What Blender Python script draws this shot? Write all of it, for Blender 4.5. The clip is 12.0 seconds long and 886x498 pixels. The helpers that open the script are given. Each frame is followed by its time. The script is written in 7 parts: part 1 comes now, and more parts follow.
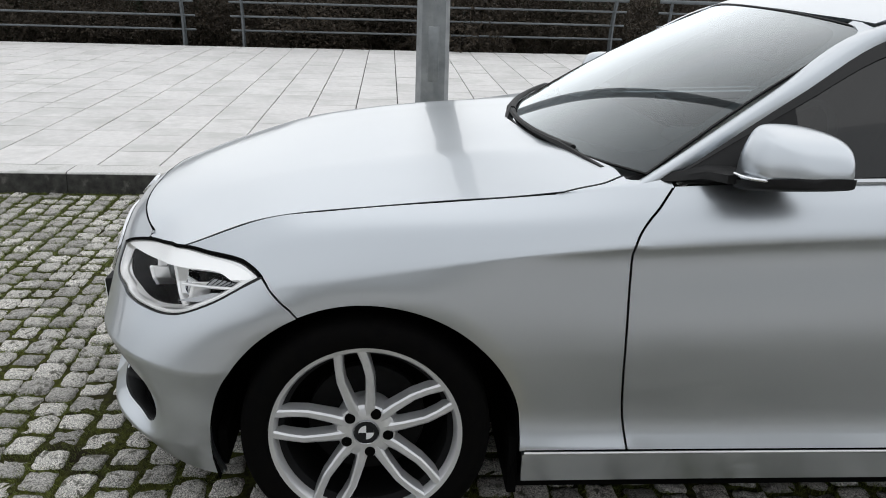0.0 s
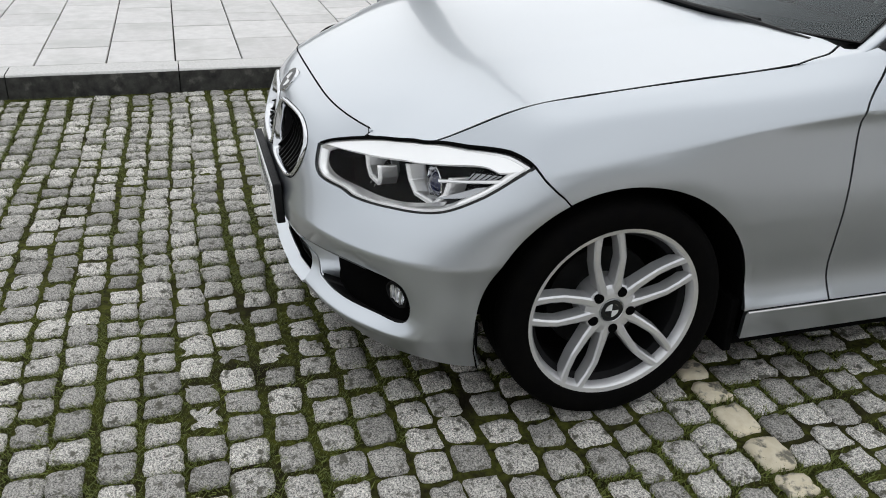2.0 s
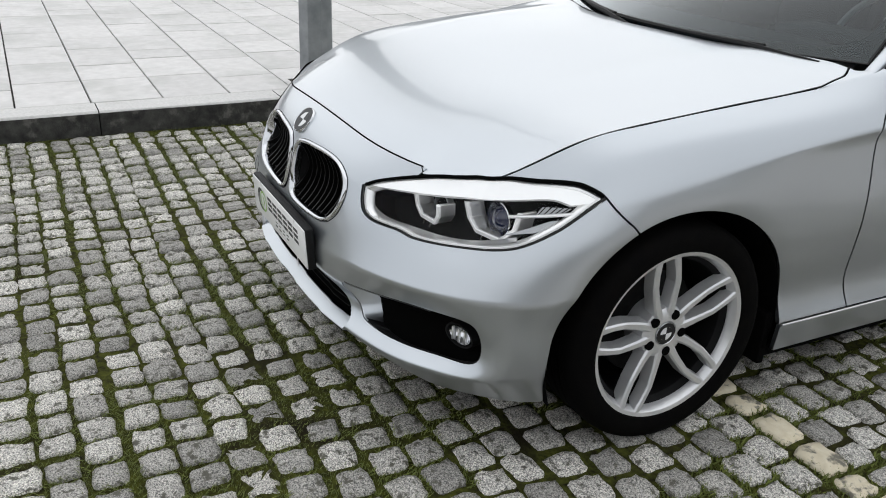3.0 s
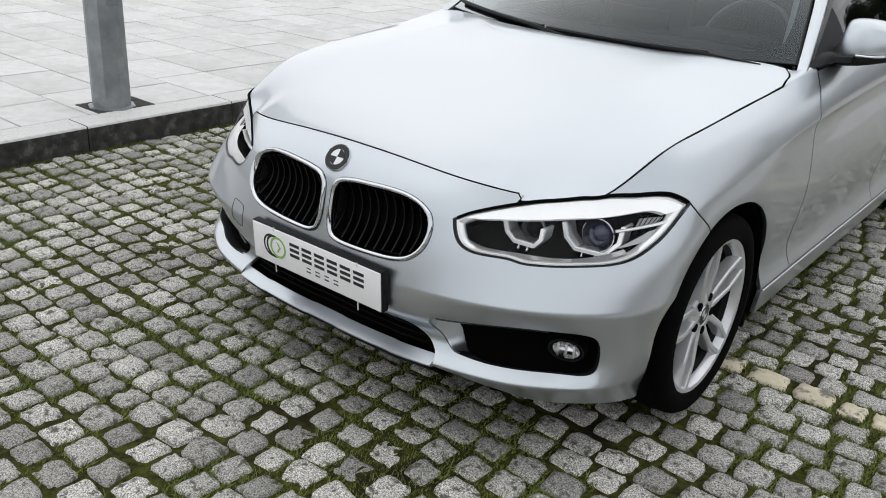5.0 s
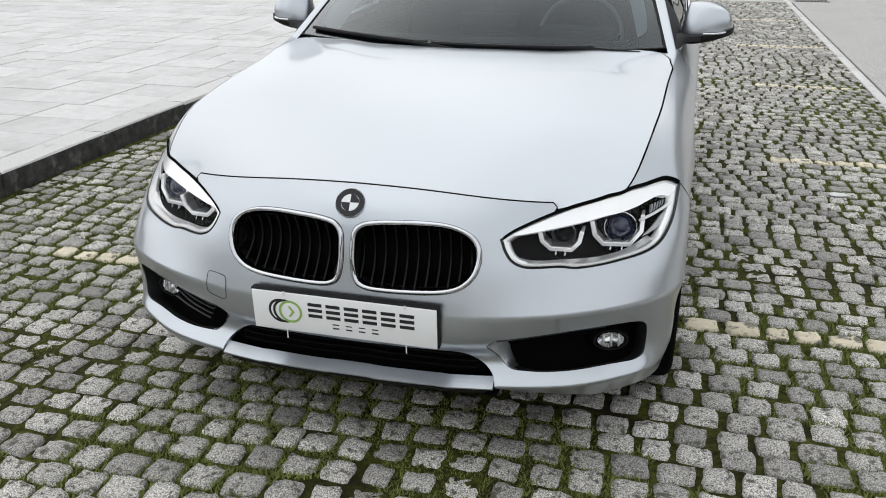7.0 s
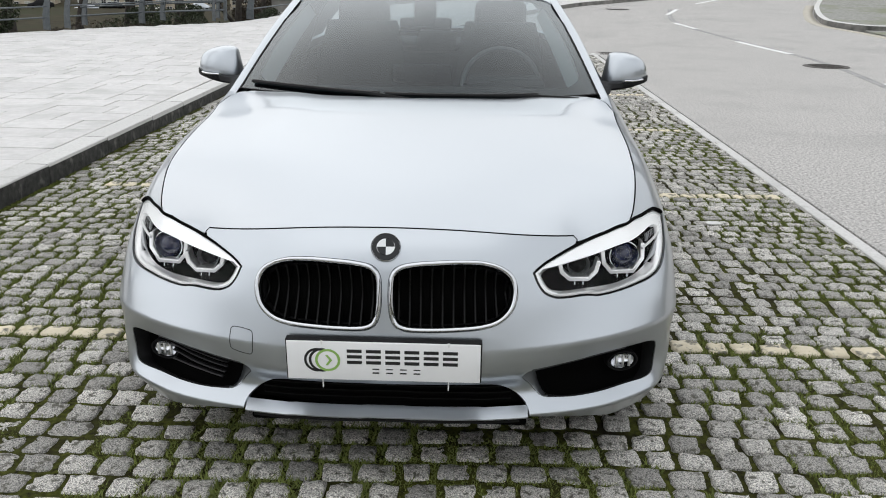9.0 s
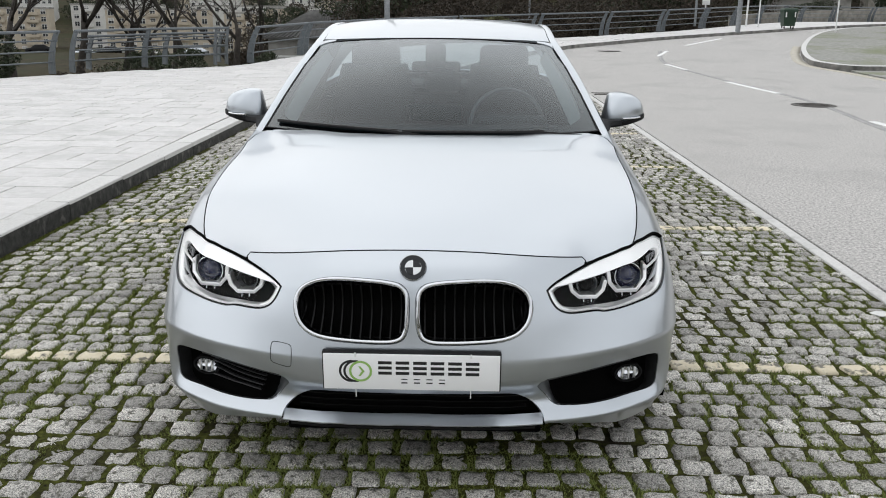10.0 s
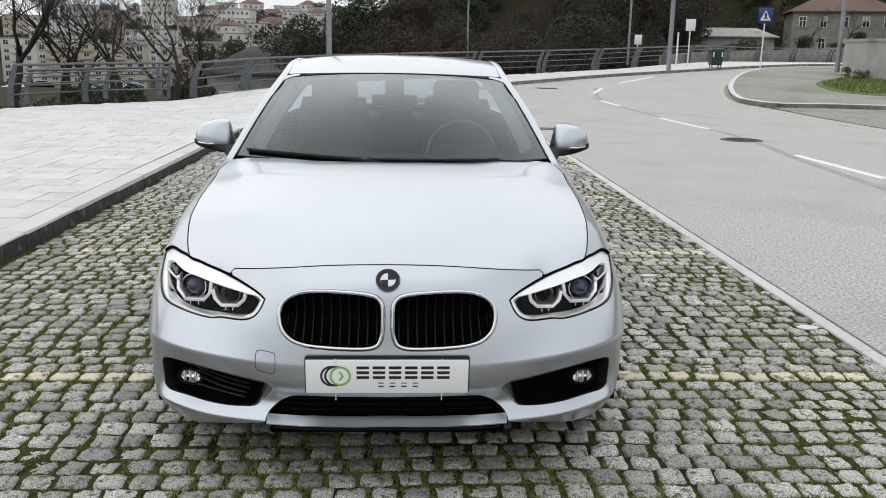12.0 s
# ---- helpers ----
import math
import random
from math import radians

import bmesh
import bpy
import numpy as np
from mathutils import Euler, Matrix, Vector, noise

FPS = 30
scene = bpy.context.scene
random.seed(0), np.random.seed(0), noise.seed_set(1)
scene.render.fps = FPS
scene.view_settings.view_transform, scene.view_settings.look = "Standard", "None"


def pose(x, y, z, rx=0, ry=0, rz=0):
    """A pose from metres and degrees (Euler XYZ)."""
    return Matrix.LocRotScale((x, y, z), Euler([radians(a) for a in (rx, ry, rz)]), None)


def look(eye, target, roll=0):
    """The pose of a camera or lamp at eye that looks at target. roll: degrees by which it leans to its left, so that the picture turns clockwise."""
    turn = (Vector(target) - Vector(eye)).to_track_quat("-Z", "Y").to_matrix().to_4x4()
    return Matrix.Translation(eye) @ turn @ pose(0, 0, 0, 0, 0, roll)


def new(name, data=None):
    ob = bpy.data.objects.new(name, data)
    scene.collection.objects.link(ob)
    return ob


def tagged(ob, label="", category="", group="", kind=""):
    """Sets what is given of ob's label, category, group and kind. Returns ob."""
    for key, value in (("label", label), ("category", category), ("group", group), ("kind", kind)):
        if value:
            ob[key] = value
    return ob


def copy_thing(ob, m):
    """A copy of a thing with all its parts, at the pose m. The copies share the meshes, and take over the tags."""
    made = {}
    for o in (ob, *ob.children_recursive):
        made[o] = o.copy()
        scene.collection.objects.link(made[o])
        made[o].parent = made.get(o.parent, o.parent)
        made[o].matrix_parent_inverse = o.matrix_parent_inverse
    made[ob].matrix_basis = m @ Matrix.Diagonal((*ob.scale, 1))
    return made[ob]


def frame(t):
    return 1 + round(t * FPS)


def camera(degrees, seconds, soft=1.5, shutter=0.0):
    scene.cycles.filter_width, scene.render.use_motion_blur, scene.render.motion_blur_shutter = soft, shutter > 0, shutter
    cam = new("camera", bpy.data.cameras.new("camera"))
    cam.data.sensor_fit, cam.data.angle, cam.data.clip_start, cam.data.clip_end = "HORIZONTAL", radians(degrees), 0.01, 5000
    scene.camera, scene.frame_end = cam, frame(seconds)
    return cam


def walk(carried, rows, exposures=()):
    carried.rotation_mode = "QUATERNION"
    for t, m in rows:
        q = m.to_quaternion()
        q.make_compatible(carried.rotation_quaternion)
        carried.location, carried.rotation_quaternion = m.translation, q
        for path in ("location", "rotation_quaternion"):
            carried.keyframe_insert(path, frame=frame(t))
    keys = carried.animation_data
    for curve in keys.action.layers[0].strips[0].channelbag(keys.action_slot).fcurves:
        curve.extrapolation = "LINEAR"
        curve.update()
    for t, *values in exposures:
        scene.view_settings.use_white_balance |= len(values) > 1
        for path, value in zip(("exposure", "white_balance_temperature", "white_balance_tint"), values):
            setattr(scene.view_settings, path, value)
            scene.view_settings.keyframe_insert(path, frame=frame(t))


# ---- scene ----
cam = camera(54.6, 12.0, soft=1.0)
PATH = [
    (0, (2.763, 0.833, 1.442), (0.869, 0.964, 0.815), 1.7),
    (0.5, (2.727, 0.568, 1.403), (0.889, 0.76, 0.639), 1.5),
    (1, (2.659, 0.314, 1.411), (0.868, 0.62, 0.575), 2.1),
    (1.5, (2.648, 0.013, 1.416), (0.898, 0.459, 0.557), 2.5),
    (2, (2.582, -0.234, 1.423), (0.863, 0.307, 0.556), 2.0),
    (2.5, (2.422, -0.45, 1.427), (0.736, 0.224, 0.589), 1.7),
    (3, (2.348, -0.681, 1.415), (0.723, 0.166, 0.614), 2.3),
    (3.2, (2.308, -0.837, 1.419), (0.734, 0.109, 0.626), 3.1),
    (4.8, (1.709, -1.443, 1.448), (0.527, -0.033, 0.665), 3.8),
    (5, (1.646, -1.525, 1.456), (0.507, -0.078, 0.674), 3.7),
    (5.5, (1.468, -1.635, 1.436), (0.427, -0.11, 0.668), 1.8),
    (6, (1.234, -1.724, 1.449), (0.358, -0.093, 0.692), 1.5),
    (6.5, (1.003, -1.854, 1.449), (0.335, -0.12, 0.709), 1.0),
    (6.7, (0.921, -1.908, 1.47), (0.332, -0.148, 0.723), 0.5),
    (8.3, (0.308, -1.957, 1.454), (0.162, -0.085, 0.767), 0.6),
    (8.5, (0.264, -2.006, 1.455), (0.167, -0.124, 0.784), 0.9),
    (9, (0.216, -2.106, 1.459), (0.161, -0.207, 0.835), 0.8),
    (9.5, (0.191, -2.227, 1.459), (0.141, -0.311, 0.89), 1.4),
    (10, (0.143, -2.353, 1.477), (0.099, -0.426, 0.942), 0.5),
    (10.5, (0.087, -2.463, 1.475), (0.084, -0.532, 0.955), -0.0),
    (11, (0.083, -2.541, 1.478), (0.131, -0.604, 0.982), 0.3),
    (11.5, (0.065, -2.573, 1.473), (0.146, -0.631, 1.003), 0.6),
    (12, (0.045, -2.608, 1.475), (0.14, -0.662, 1.021), 1.0),
]
walk(cam, [(t, look(eye, target, roll)) for t, eye, target, roll in PATH], exposures=[(0, -0.08), (2.5, -0.03), (5.5, 0.0), (12, 0.0)])

# ---- daylight: a bright overcast sky, with a faint sun behind the cloud ----
world = bpy.data.worlds.new("overcast_sky")
scene.world = world
world.use_nodes = True
wn, wl = world.node_tree.nodes, world.node_tree.links
sky = wn.new("ShaderNodeTexSky")
sky.sky_type, sky.sun_disc = "NISHITA", False
sky.sun_elevation, sky.sun_rotation = radians(50), radians(306)
sky.air_density, sky.dust_density, sky.ozone_density = 1.0, 6.0, 1.0
cloud = wn.new("ShaderNodeMix")
cloud.data_type = "RGBA"
cloud.inputs["Factor"].default_value = 0.97
cloud_noise = wn.new("ShaderNodeTexNoise")
cloud_noise.inputs["Scale"].default_value, cloud_noise.inputs["Detail"].default_value = 2.2, 5.0
cloud_ramp = wn.new("ShaderNodeValToRGB")
cloud_ramp.color_ramp.elements[0].position, cloud_ramp.color_ramp.elements[0].color = 0.3, (7.6, 7.95, 8.35, 1)
cloud_ramp.color_ramp.elements[1].position, cloud_ramp.color_ramp.elements[1].color = 0.7, (10.9, 11.2, 11.5, 1)
wl.new(cloud_noise.outputs["Fac"], cloud_ramp.inputs["Fac"])
wl.new(sky.outputs["Color"], cloud.inputs["A"])
# the cloud is brighter towards the hidden sun, over the river
glow = wn.new("ShaderNodeTexGradient")
glow.texture_mapping.rotation = (0, 0, radians(-35))
glow.texture_mapping.scale, glow.texture_mapping.translation = (-0.42, 0.42, 0.42), (0.5, 0, 0)
glow_ramp = wn.new("ShaderNodeValToRGB")
glow_ramp.color_ramp.elements[0].color, glow_ramp.color_ramp.elements[1].color = (0.90, 0.90, 0.90, 1), (1.08, 1.08, 1.08, 1)
brighter = wn.new("ShaderNodeMix")
brighter.data_type, brighter.blend_type = "RGBA", "MULTIPLY"
brighter.inputs["Factor"].default_value = 1.0
wl.new(glow.outputs["Fac"], glow_ramp.inputs["Fac"])
wl.new(cloud_ramp.outputs["Color"], brighter.inputs["A"])
wl.new(glow_ramp.outputs["Color"], brighter.inputs["B"])
# an overcast sky is brighter overhead than at the horizon
height = wn.new("ShaderNodeTexGradient")
height.texture_mapping.rotation = (0, radians(90), 0)
height_ramp = wn.new("ShaderNodeValToRGB")
height_ramp.color_ramp.elements[0].color, height_ramp.color_ramp.elements[1].color = (0.84, 0.84, 0.84, 1), (1.0, 1.0, 1.0, 1)
overhead = wn.new("ShaderNodeMix")
overhead.data_type, overhead.blend_type = "RGBA", "MULTIPLY"
overhead.inputs["Factor"].default_value = 1.0
wl.new(height.outputs["Fac"], height_ramp.inputs["Fac"])
wl.new(brighter.outputs["Result"], overhead.inputs["A"])
wl.new(height_ramp.outputs["Color"], overhead.inputs["B"])
wl.new(overhead.outputs["Result"], cloud.inputs["B"])
wl.new(cloud.outputs["Result"], wn["Background"].inputs["Color"])
wn["Background"].inputs["Strength"].default_value = 0.122
sun = new("sun", bpy.data.lights.new("sun", "SUN"))
sun.data.energy, sun.data.angle, sun.data.color = 0.6, radians(130), (1.0, 0.975, 0.94)
sun.matrix_world = look((-5.5, 4.0, 8.0), (0, 0, 0))
# ---- materials ----
def material(name, color, rough=0.5, metal=0.0, other=None, spec=0.5, scale=8.0, detail=4.0, bump=0.0, bump_scale=40.0, coat=0.0, spread=0.0, stain=None, stain_scale=1.0, stain_at=(0.5, 0.65), flakes=0.0, grit=0.55, band=(0.3, 0.7)):
    """A surface with grain between two colours, optional stains, fine relief, and a change from piece to piece."""
    m = bpy.data.materials.new(name)
    m.use_nodes = True
    n, l = m.node_tree.nodes, m.node_tree.links
    b = n["Principled BSDF"]
    b.inputs["Roughness"].default_value, b.inputs["Metallic"].default_value = rough, metal
    b.inputs["Coat Weight"].default_value, b.inputs["Coat Roughness"].default_value = coat, 0.03
    b.inputs["Specular IOR Level"].default_value = spec
    co = n.new("ShaderNodeTexCoord")
    place = n.new("ShaderNodeVectorMath")
    place.operation = "ADD"
    info = n.new("ShaderNodeObjectInfo")
    island = n.new("ShaderNodeNewGeometry")
    both = n.new("ShaderNodeMath")
    both.operation = "ADD"
    l.new(info.outputs["Random"], both.inputs[0])
    l.new(island.outputs["Random Per Island"], both.inputs[1])
    one = n.new("ShaderNodeMath")
    one.operation = "FRACT"
    l.new(both.outputs[0], one.inputs[0])
    if spread:
        shift = n.new("ShaderNodeMath")
        shift.operation = "MULTIPLY"
        shift.inputs[1].default_value = 37.0
        l.new(one.outputs[0], shift.inputs[0])
        l.new(shift.outputs[0], place.inputs[1])
    l.new(co.outputs["Object"], place.inputs[0])

    def noise_at(sc, det, r=0.55):
        t = n.new("ShaderNodeTexNoise")
        t.inputs["Scale"].default_value, t.inputs["Detail"].default_value, t.inputs["Roughness"].default_value = sc, det, r
        l.new(place.outputs[0], t.inputs["Vector"])
        return t.outputs["Fac"]

    def ramp(fac, a, z, ca, cz):
        r = n.new("ShaderNodeValToRGB")
        r.color_ramp.elements[0].position, r.color_ramp.elements[1].position = a, z
        r.color_ramp.elements[0].color, r.color_ramp.elements[1].color = (*ca, 1), (*cz, 1)
        l.new(fac, r.inputs["Fac"])
        return r.outputs["Color"]

    def mixed(fac, a, z, kind="MIX"):
        x = n.new("ShaderNodeMix")
        x.data_type, x.blend_type = "RGBA", kind
        if isinstance(fac, float):
            x.inputs["Factor"].default_value = fac
        else:
            l.new(fac, x.inputs["Factor"])
        l.new(a, x.inputs["A"])
        l.new(z, x.inputs["B"])
        return x.outputs["Result"]

    if other is None:
        rgb = n.new("ShaderNodeRGB")
        rgb.outputs[0].default_value = (*color, 1)
        out = rgb.outputs[0]
    else:
        out = ramp(noise_at(scale, detail, grit), band[0], band[1], color, other)
    if spread:
        out = mixed(1.0, out, ramp(one.outputs[0], 0.0, 1.0, (1 - spread,) * 3, (1 + spread * 0.6,) * 3), "MULTIPLY")
    if stain is not None:
        rgb = n.new("ShaderNodeRGB")
        rgb.outputs[0].default_value = (*stain, 1)
        out = mixed(ramp(noise_at(stain_scale, 5.0, 0.6), *stain_at, (0, 0, 0), (1, 1, 1)), out, rgb.outputs[0])
    l.new(out, b.inputs["Base Color"])
    if flakes:
        v = n.new("ShaderNodeTexNoise")
        v.inputs["Scale"].default_value = 900.0
        l.new(place.outputs[0], v.inputs["Vector"])
        l.new(ramp(v.outputs["Fac"], 0.35, 0.65, (rough - flakes,) * 3, (rough + flakes,) * 3), b.inputs["Roughness"])
    if bump:
        bp = n.new("ShaderNodeBump")
        bp.inputs["Strength"].default_value, bp.inputs["Distance"].default_value = bump, 0.01
        l.new(noise_at(bump_scale, 6.0, 0.65), bp.inputs["Height"])
        l.new(bp.outputs["Normal"], b.inputs["Normal"])
    return m


def thin_glass(name, tint, gloss=1.0, double=True, normal_gloss=0.043, grow=5.0, cast=(1, 1, 1), gain=1.0):
    """A pane: clear or tinted, with mirror gloss that grows towards grazing angles."""
    m = bpy.data.materials.new(name)
    m.use_nodes = True
    n, l = m.node_tree.nodes, m.node_tree.links
    n.remove(n["Principled BSDF"])
    clear, shine, mix, fr = n.new("ShaderNodeBsdfTransparent"), n.new("ShaderNodeBsdfGlossy"), n.new("ShaderNodeMixShader"), n.new("ShaderNodeLayerWeight")
    clear.inputs["Color"].default_value = (*tint, 1)
    shine.inputs["Roughness"].default_value, shine.inputs["Color"].default_value = 0.0, (gloss * cast[0], gloss * cast[1], gloss * cast[2], 1)
    # Schlick's gloss, the same from both sides of the pane
    fr.inputs["Blend"].default_value = 0.5
    steep, rise = n.new("ShaderNodeMath"), n.new("ShaderNodeMath")
    steep.operation, rise.operation = "POWER", "MULTIPLY_ADD"
    steep.inputs[1].default_value, rise.inputs[1].default_value, rise.inputs[2].default_value = grow, gain * (1 - normal_gloss), normal_gloss
    rise.use_clamp = True
    l.new(fr.outputs["Facing"], steep.inputs[0])
    l.new(steep.outputs[0], rise.inputs[0])
    out = rise.outputs[0]
    if double:
        # two faces of the pane: 2r / (1 + r)
        two, more, share = n.new("ShaderNodeMath"), n.new("ShaderNodeMath"), n.new("ShaderNodeMath")
        two.operation, more.operation, share.operation = "MULTIPLY", "ADD", "DIVIDE"
        two.inputs[1].default_value, more.inputs[1].default_value = 2.0, 1.0
        l.new(out, two.inputs[0])
        l.new(out, more.inputs[0])
        l.new(two.outputs[0], share.inputs[0])
        l.new(more.outputs[0], share.inputs[1])
        out = share.outputs[0]
    l.new(out, mix.inputs[0])
    l.new(clear.outputs[0], mix.inputs[1])
    l.new(shine.outputs[0], mix.inputs[2])
    l.new(mix.outputs[0], n["Material Output"].inputs["Surface"])
    return m


PAINT = material("silver_metallic_paint", (0.522, 0.552, 0.585), 0.335, 1.0, coat=0.7, flakes=0.006)
PAINT.node_tree.nodes["Principled BSDF"].inputs["Coat Roughness"].default_value = 0.05
GLOSS_BLACK = material("gloss_black_trim", (0.004, 0.004, 0.0045), 0.2, spec=0.35)
BLACK = material("black_plastic", (0.005, 0.005, 0.0055), 0.6, other=(0.008, 0.008, 0.0085), spec=0.25, scale=60, bump=0.1, bump_scale=900)
SLAT_BLACK = material("black_grille_slat", (0.003, 0.003, 0.003), 0.4, spec=0.15)
RIB_BLACK = material("satin_black_rib", (0.012, 0.012, 0.013), 0.3, spec=0.5)
LINER = material("matt_black_liner", (0.002, 0.002, 0.002), 0.95, spec=0.05)
RUBBER = material("tyre_rubber", (0.0022, 0.0022, 0.0024), 0.8, other=(0.0035, 0.0033, 0.003), spec=0.04, scale=30, bump=0.15, bump_scale=300)
CHROME = material("chrome", (0.66, 0.67, 0.69), 0.07, 1.0)
RIM = material("silver_alloy", (0.62, 0.625, 0.64), 0.30, 0.6, other=(0.70, 0.70, 0.71), scale=20, coat=0.4)
# disc and barrel colours hold the shade behind the spokes
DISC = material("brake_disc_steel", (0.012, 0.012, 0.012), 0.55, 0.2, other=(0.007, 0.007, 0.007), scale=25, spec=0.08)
BARREL = material("shade_dark_barrel", (0.012, 0.012, 0.013), 0.6, 0.1, other=(0.007, 0.007, 0.007), scale=12, spec=0.08)
LAMP_WHITE = material("white_lamp_reflector", (0.95, 0.95, 0.95), 0.32, 0.85)
# emission is added here to brighten the lamps' white brow and rings
LAMP_GLOW = material("white_light_guide_added_glow", (0.95, 0.95, 0.95), 0.32, 0.5)
LAMP_GLOW.node_tree.nodes["Principled BSDF"].inputs["Emission Color"].default_value = (0.95, 0.98, 1.0, 1)
LAMP_GLOW.node_tree.nodes["Principled BSDF"].inputs["Emission Strength"].default_value = 0.22
LAMP_SILVER = material("satin_silver_bezel", (0.45, 0.46, 0.48), 0.35, 0.7)
LAMP_CHROME = material("lamp_chrome", (0.75, 0.76, 0.78), 0.12, 1.0)
LAMP_DARK = material("dark_lamp_housing", (0.004, 0.004, 0.0045), 0.55, spec=0.12)
LENS_BLUE = material("blue_coated_lens", (0.015, 0.02, 0.06), 0.04, coat=1.0)
PLATE_WHITE = material("white_plate", (0.90, 0.90, 0.90), 0.3, other=(0.88, 0.88, 0.88), scale=20, coat=0.3)
INK = material("black_print", (0.012, 0.012, 0.012), 0.5)
GREEN_INK = material("green_print", (0.28, 0.48, 0.12), 0.5)
BADGE_GREY = material("badge_white_enamel", (0.72, 0.73, 0.74), 0.2, coat=0.8)
BADGE_DARK = material("badge_dark_enamel", (0.006, 0.007, 0.009), 0.35, coat=0.15, spec=0.3)
RED_LENS = material("red_lamp_lens", (0.25, 0.01, 0.01), 0.1, coat=1.0)
CABIN = material("dark_cabin_trim", (0.03, 0.03, 0.032), 0.7, other=(0.042, 0.042, 0.044), scale=30, bump=0.1, bump_scale=500)
TRIM_PALE = material("pale_pillar_cloth", (0.82, 0.82, 0.80), 0.85, other=(0.86, 0.86, 0.84), scale=40)
CABIN_GREY = material("grey_cabin_trim", (0.32, 0.32, 0.31), 0.8, other=(0.36, 0.36, 0.35), scale=30)
CLOTH = material("dark_seat_cloth", (0.035, 0.035, 0.038), 0.9, other=(0.055, 0.055, 0.058), scale=80, bump=0.2, bump_scale=600)
SCREEN_GLASS = thin_glass("windscreen_glass", (0.33, 0.40, 0.42), 1.0, True, 0.020, 4.6, (0.94, 0.98, 1.0), 1.6)
SIDE_GLASS = thin_glass("tinted_side_glass", (0.05, 0.055, 0.055), 0.6)
REAR_GLASS = thin_glass("clear_tailgate_glass", (0.75, 0.77, 0.77))
LAMP_GLASS = thin_glass("clear_lamp_cover", (0.97, 0.97, 0.97), 0.2, False)
MIRROR = material("mirror_glass", (0.8, 0.8, 0.8), 0.02, 1.0)
TIE = material("white_cable_tie", (0.75, 0.75, 0.74), 0.5)
# ---- building helpers ----
from mathutils.geometry import delaunay_2d_cdt


def mesh_of(name, verts, faces, mat, smooth=True, normals=None):
    me = bpy.data.meshes.new(name)
    me.from_pydata([tuple(map(float, v)) for v in verts], [], [tuple(int(i) for i in f) for f in faces])
    me.materials.append(mat)
    if smooth:
        me.polygons.foreach_set("use_smooth", [True] * len(me.polygons))
    me.update()
    if normals is not None:
        me.normals_split_custom_set_from_vertices([tuple(map(float, v)) for v in normals])
    return me


def part(name, data, mat=None, parent=None, label="", category="", kind="", group=""):
    """Links a bmesh, a mesh, or (verts, faces[, normals]) as one object, under a thing where one is given."""
    if isinstance(data, bmesh.types.BMesh):
        me = bpy.data.meshes.new(name)
        data.to_mesh(me)
        data.free()
        me.materials.append(mat)
    elif isinstance(data, bpy.types.Mesh):
        me = data
    else:
        me = mesh_of(name, data[0], data[1], mat, normals=data[2] if len(data) > 2 else None)
    ob = new(name, me)
    if parent is not None:
        ob.parent = parent
    return tagged(ob, label, category, group, kind)


def thing(name, label, category, at=(0, 0, 0), group="", kind=""):
    ob = new(name)
    ob.location = at
    ob.empty_display_size = 0.1
    return tagged(ob, label, category, group, kind)


def smooth_faces(bm, angle=40):
    for f in bm.faces:
        f.smooth = True
    for e in bm.edges:
        if len(e.link_faces) == 2 and e.calc_face_angle(0) > radians(angle):
            e.smooth = False
    return bm


def box(x0, x1, y0, y1, z0, z1, bevel=0.0, seg=2, bm=None):
    own = bm is None
    bm = bmesh.new() if own else bm
    m = Matrix.Translation(((x0 + x1) / 2, (y0 + y1) / 2, (z0 + z1) / 2)) @ Matrix.Diagonal((x1 - x0, y1 - y0, z1 - z0, 1))
    r = bmesh.ops.create_cube(bm, size=1, matrix=m)
    if bevel:
        ed = list({e for v in r["verts"] for e in v.link_edges})
        bmesh.ops.bevel(bm, geom=ed, offset=bevel, segments=seg, affect="EDGES", profile=0.5)
    if own:
        smooth_faces(bm, 50)
    return bm


def lathe(profile, seg=48, axis="x"):
    """Turns a profile of (radius, height) round an axis; closed if the first point comes again at the end."""
    vs, fs, n = [], [], len(profile)
    for i in range(seg):
        a = 2 * math.pi * i / seg
        for r, h in profile:
            c, s = r * math.cos(a), r * math.sin(a)
            vs.append((h, c, s) if axis == "x" else (c, s, h) if axis == "z" else (c, h, s))
    for i in range(seg):
        j = (i + 1) % seg
        for k in range(n - 1):
            fs.append((i * n + k, j * n + k, j * n + k + 1, i * n + k + 1))
    bm = bmesh.new()
    bv = [bm.verts.new(v) for v in vs]
    for f in fs:
        bm.faces.new([bv[i] for i in f])
    bmesh.ops.remove_doubles(bm, verts=bm.verts, dist=1e-5)
    bmesh.ops.recalc_face_normals(bm, faces=bm.faces)
    return smooth_faces(bm, 35)


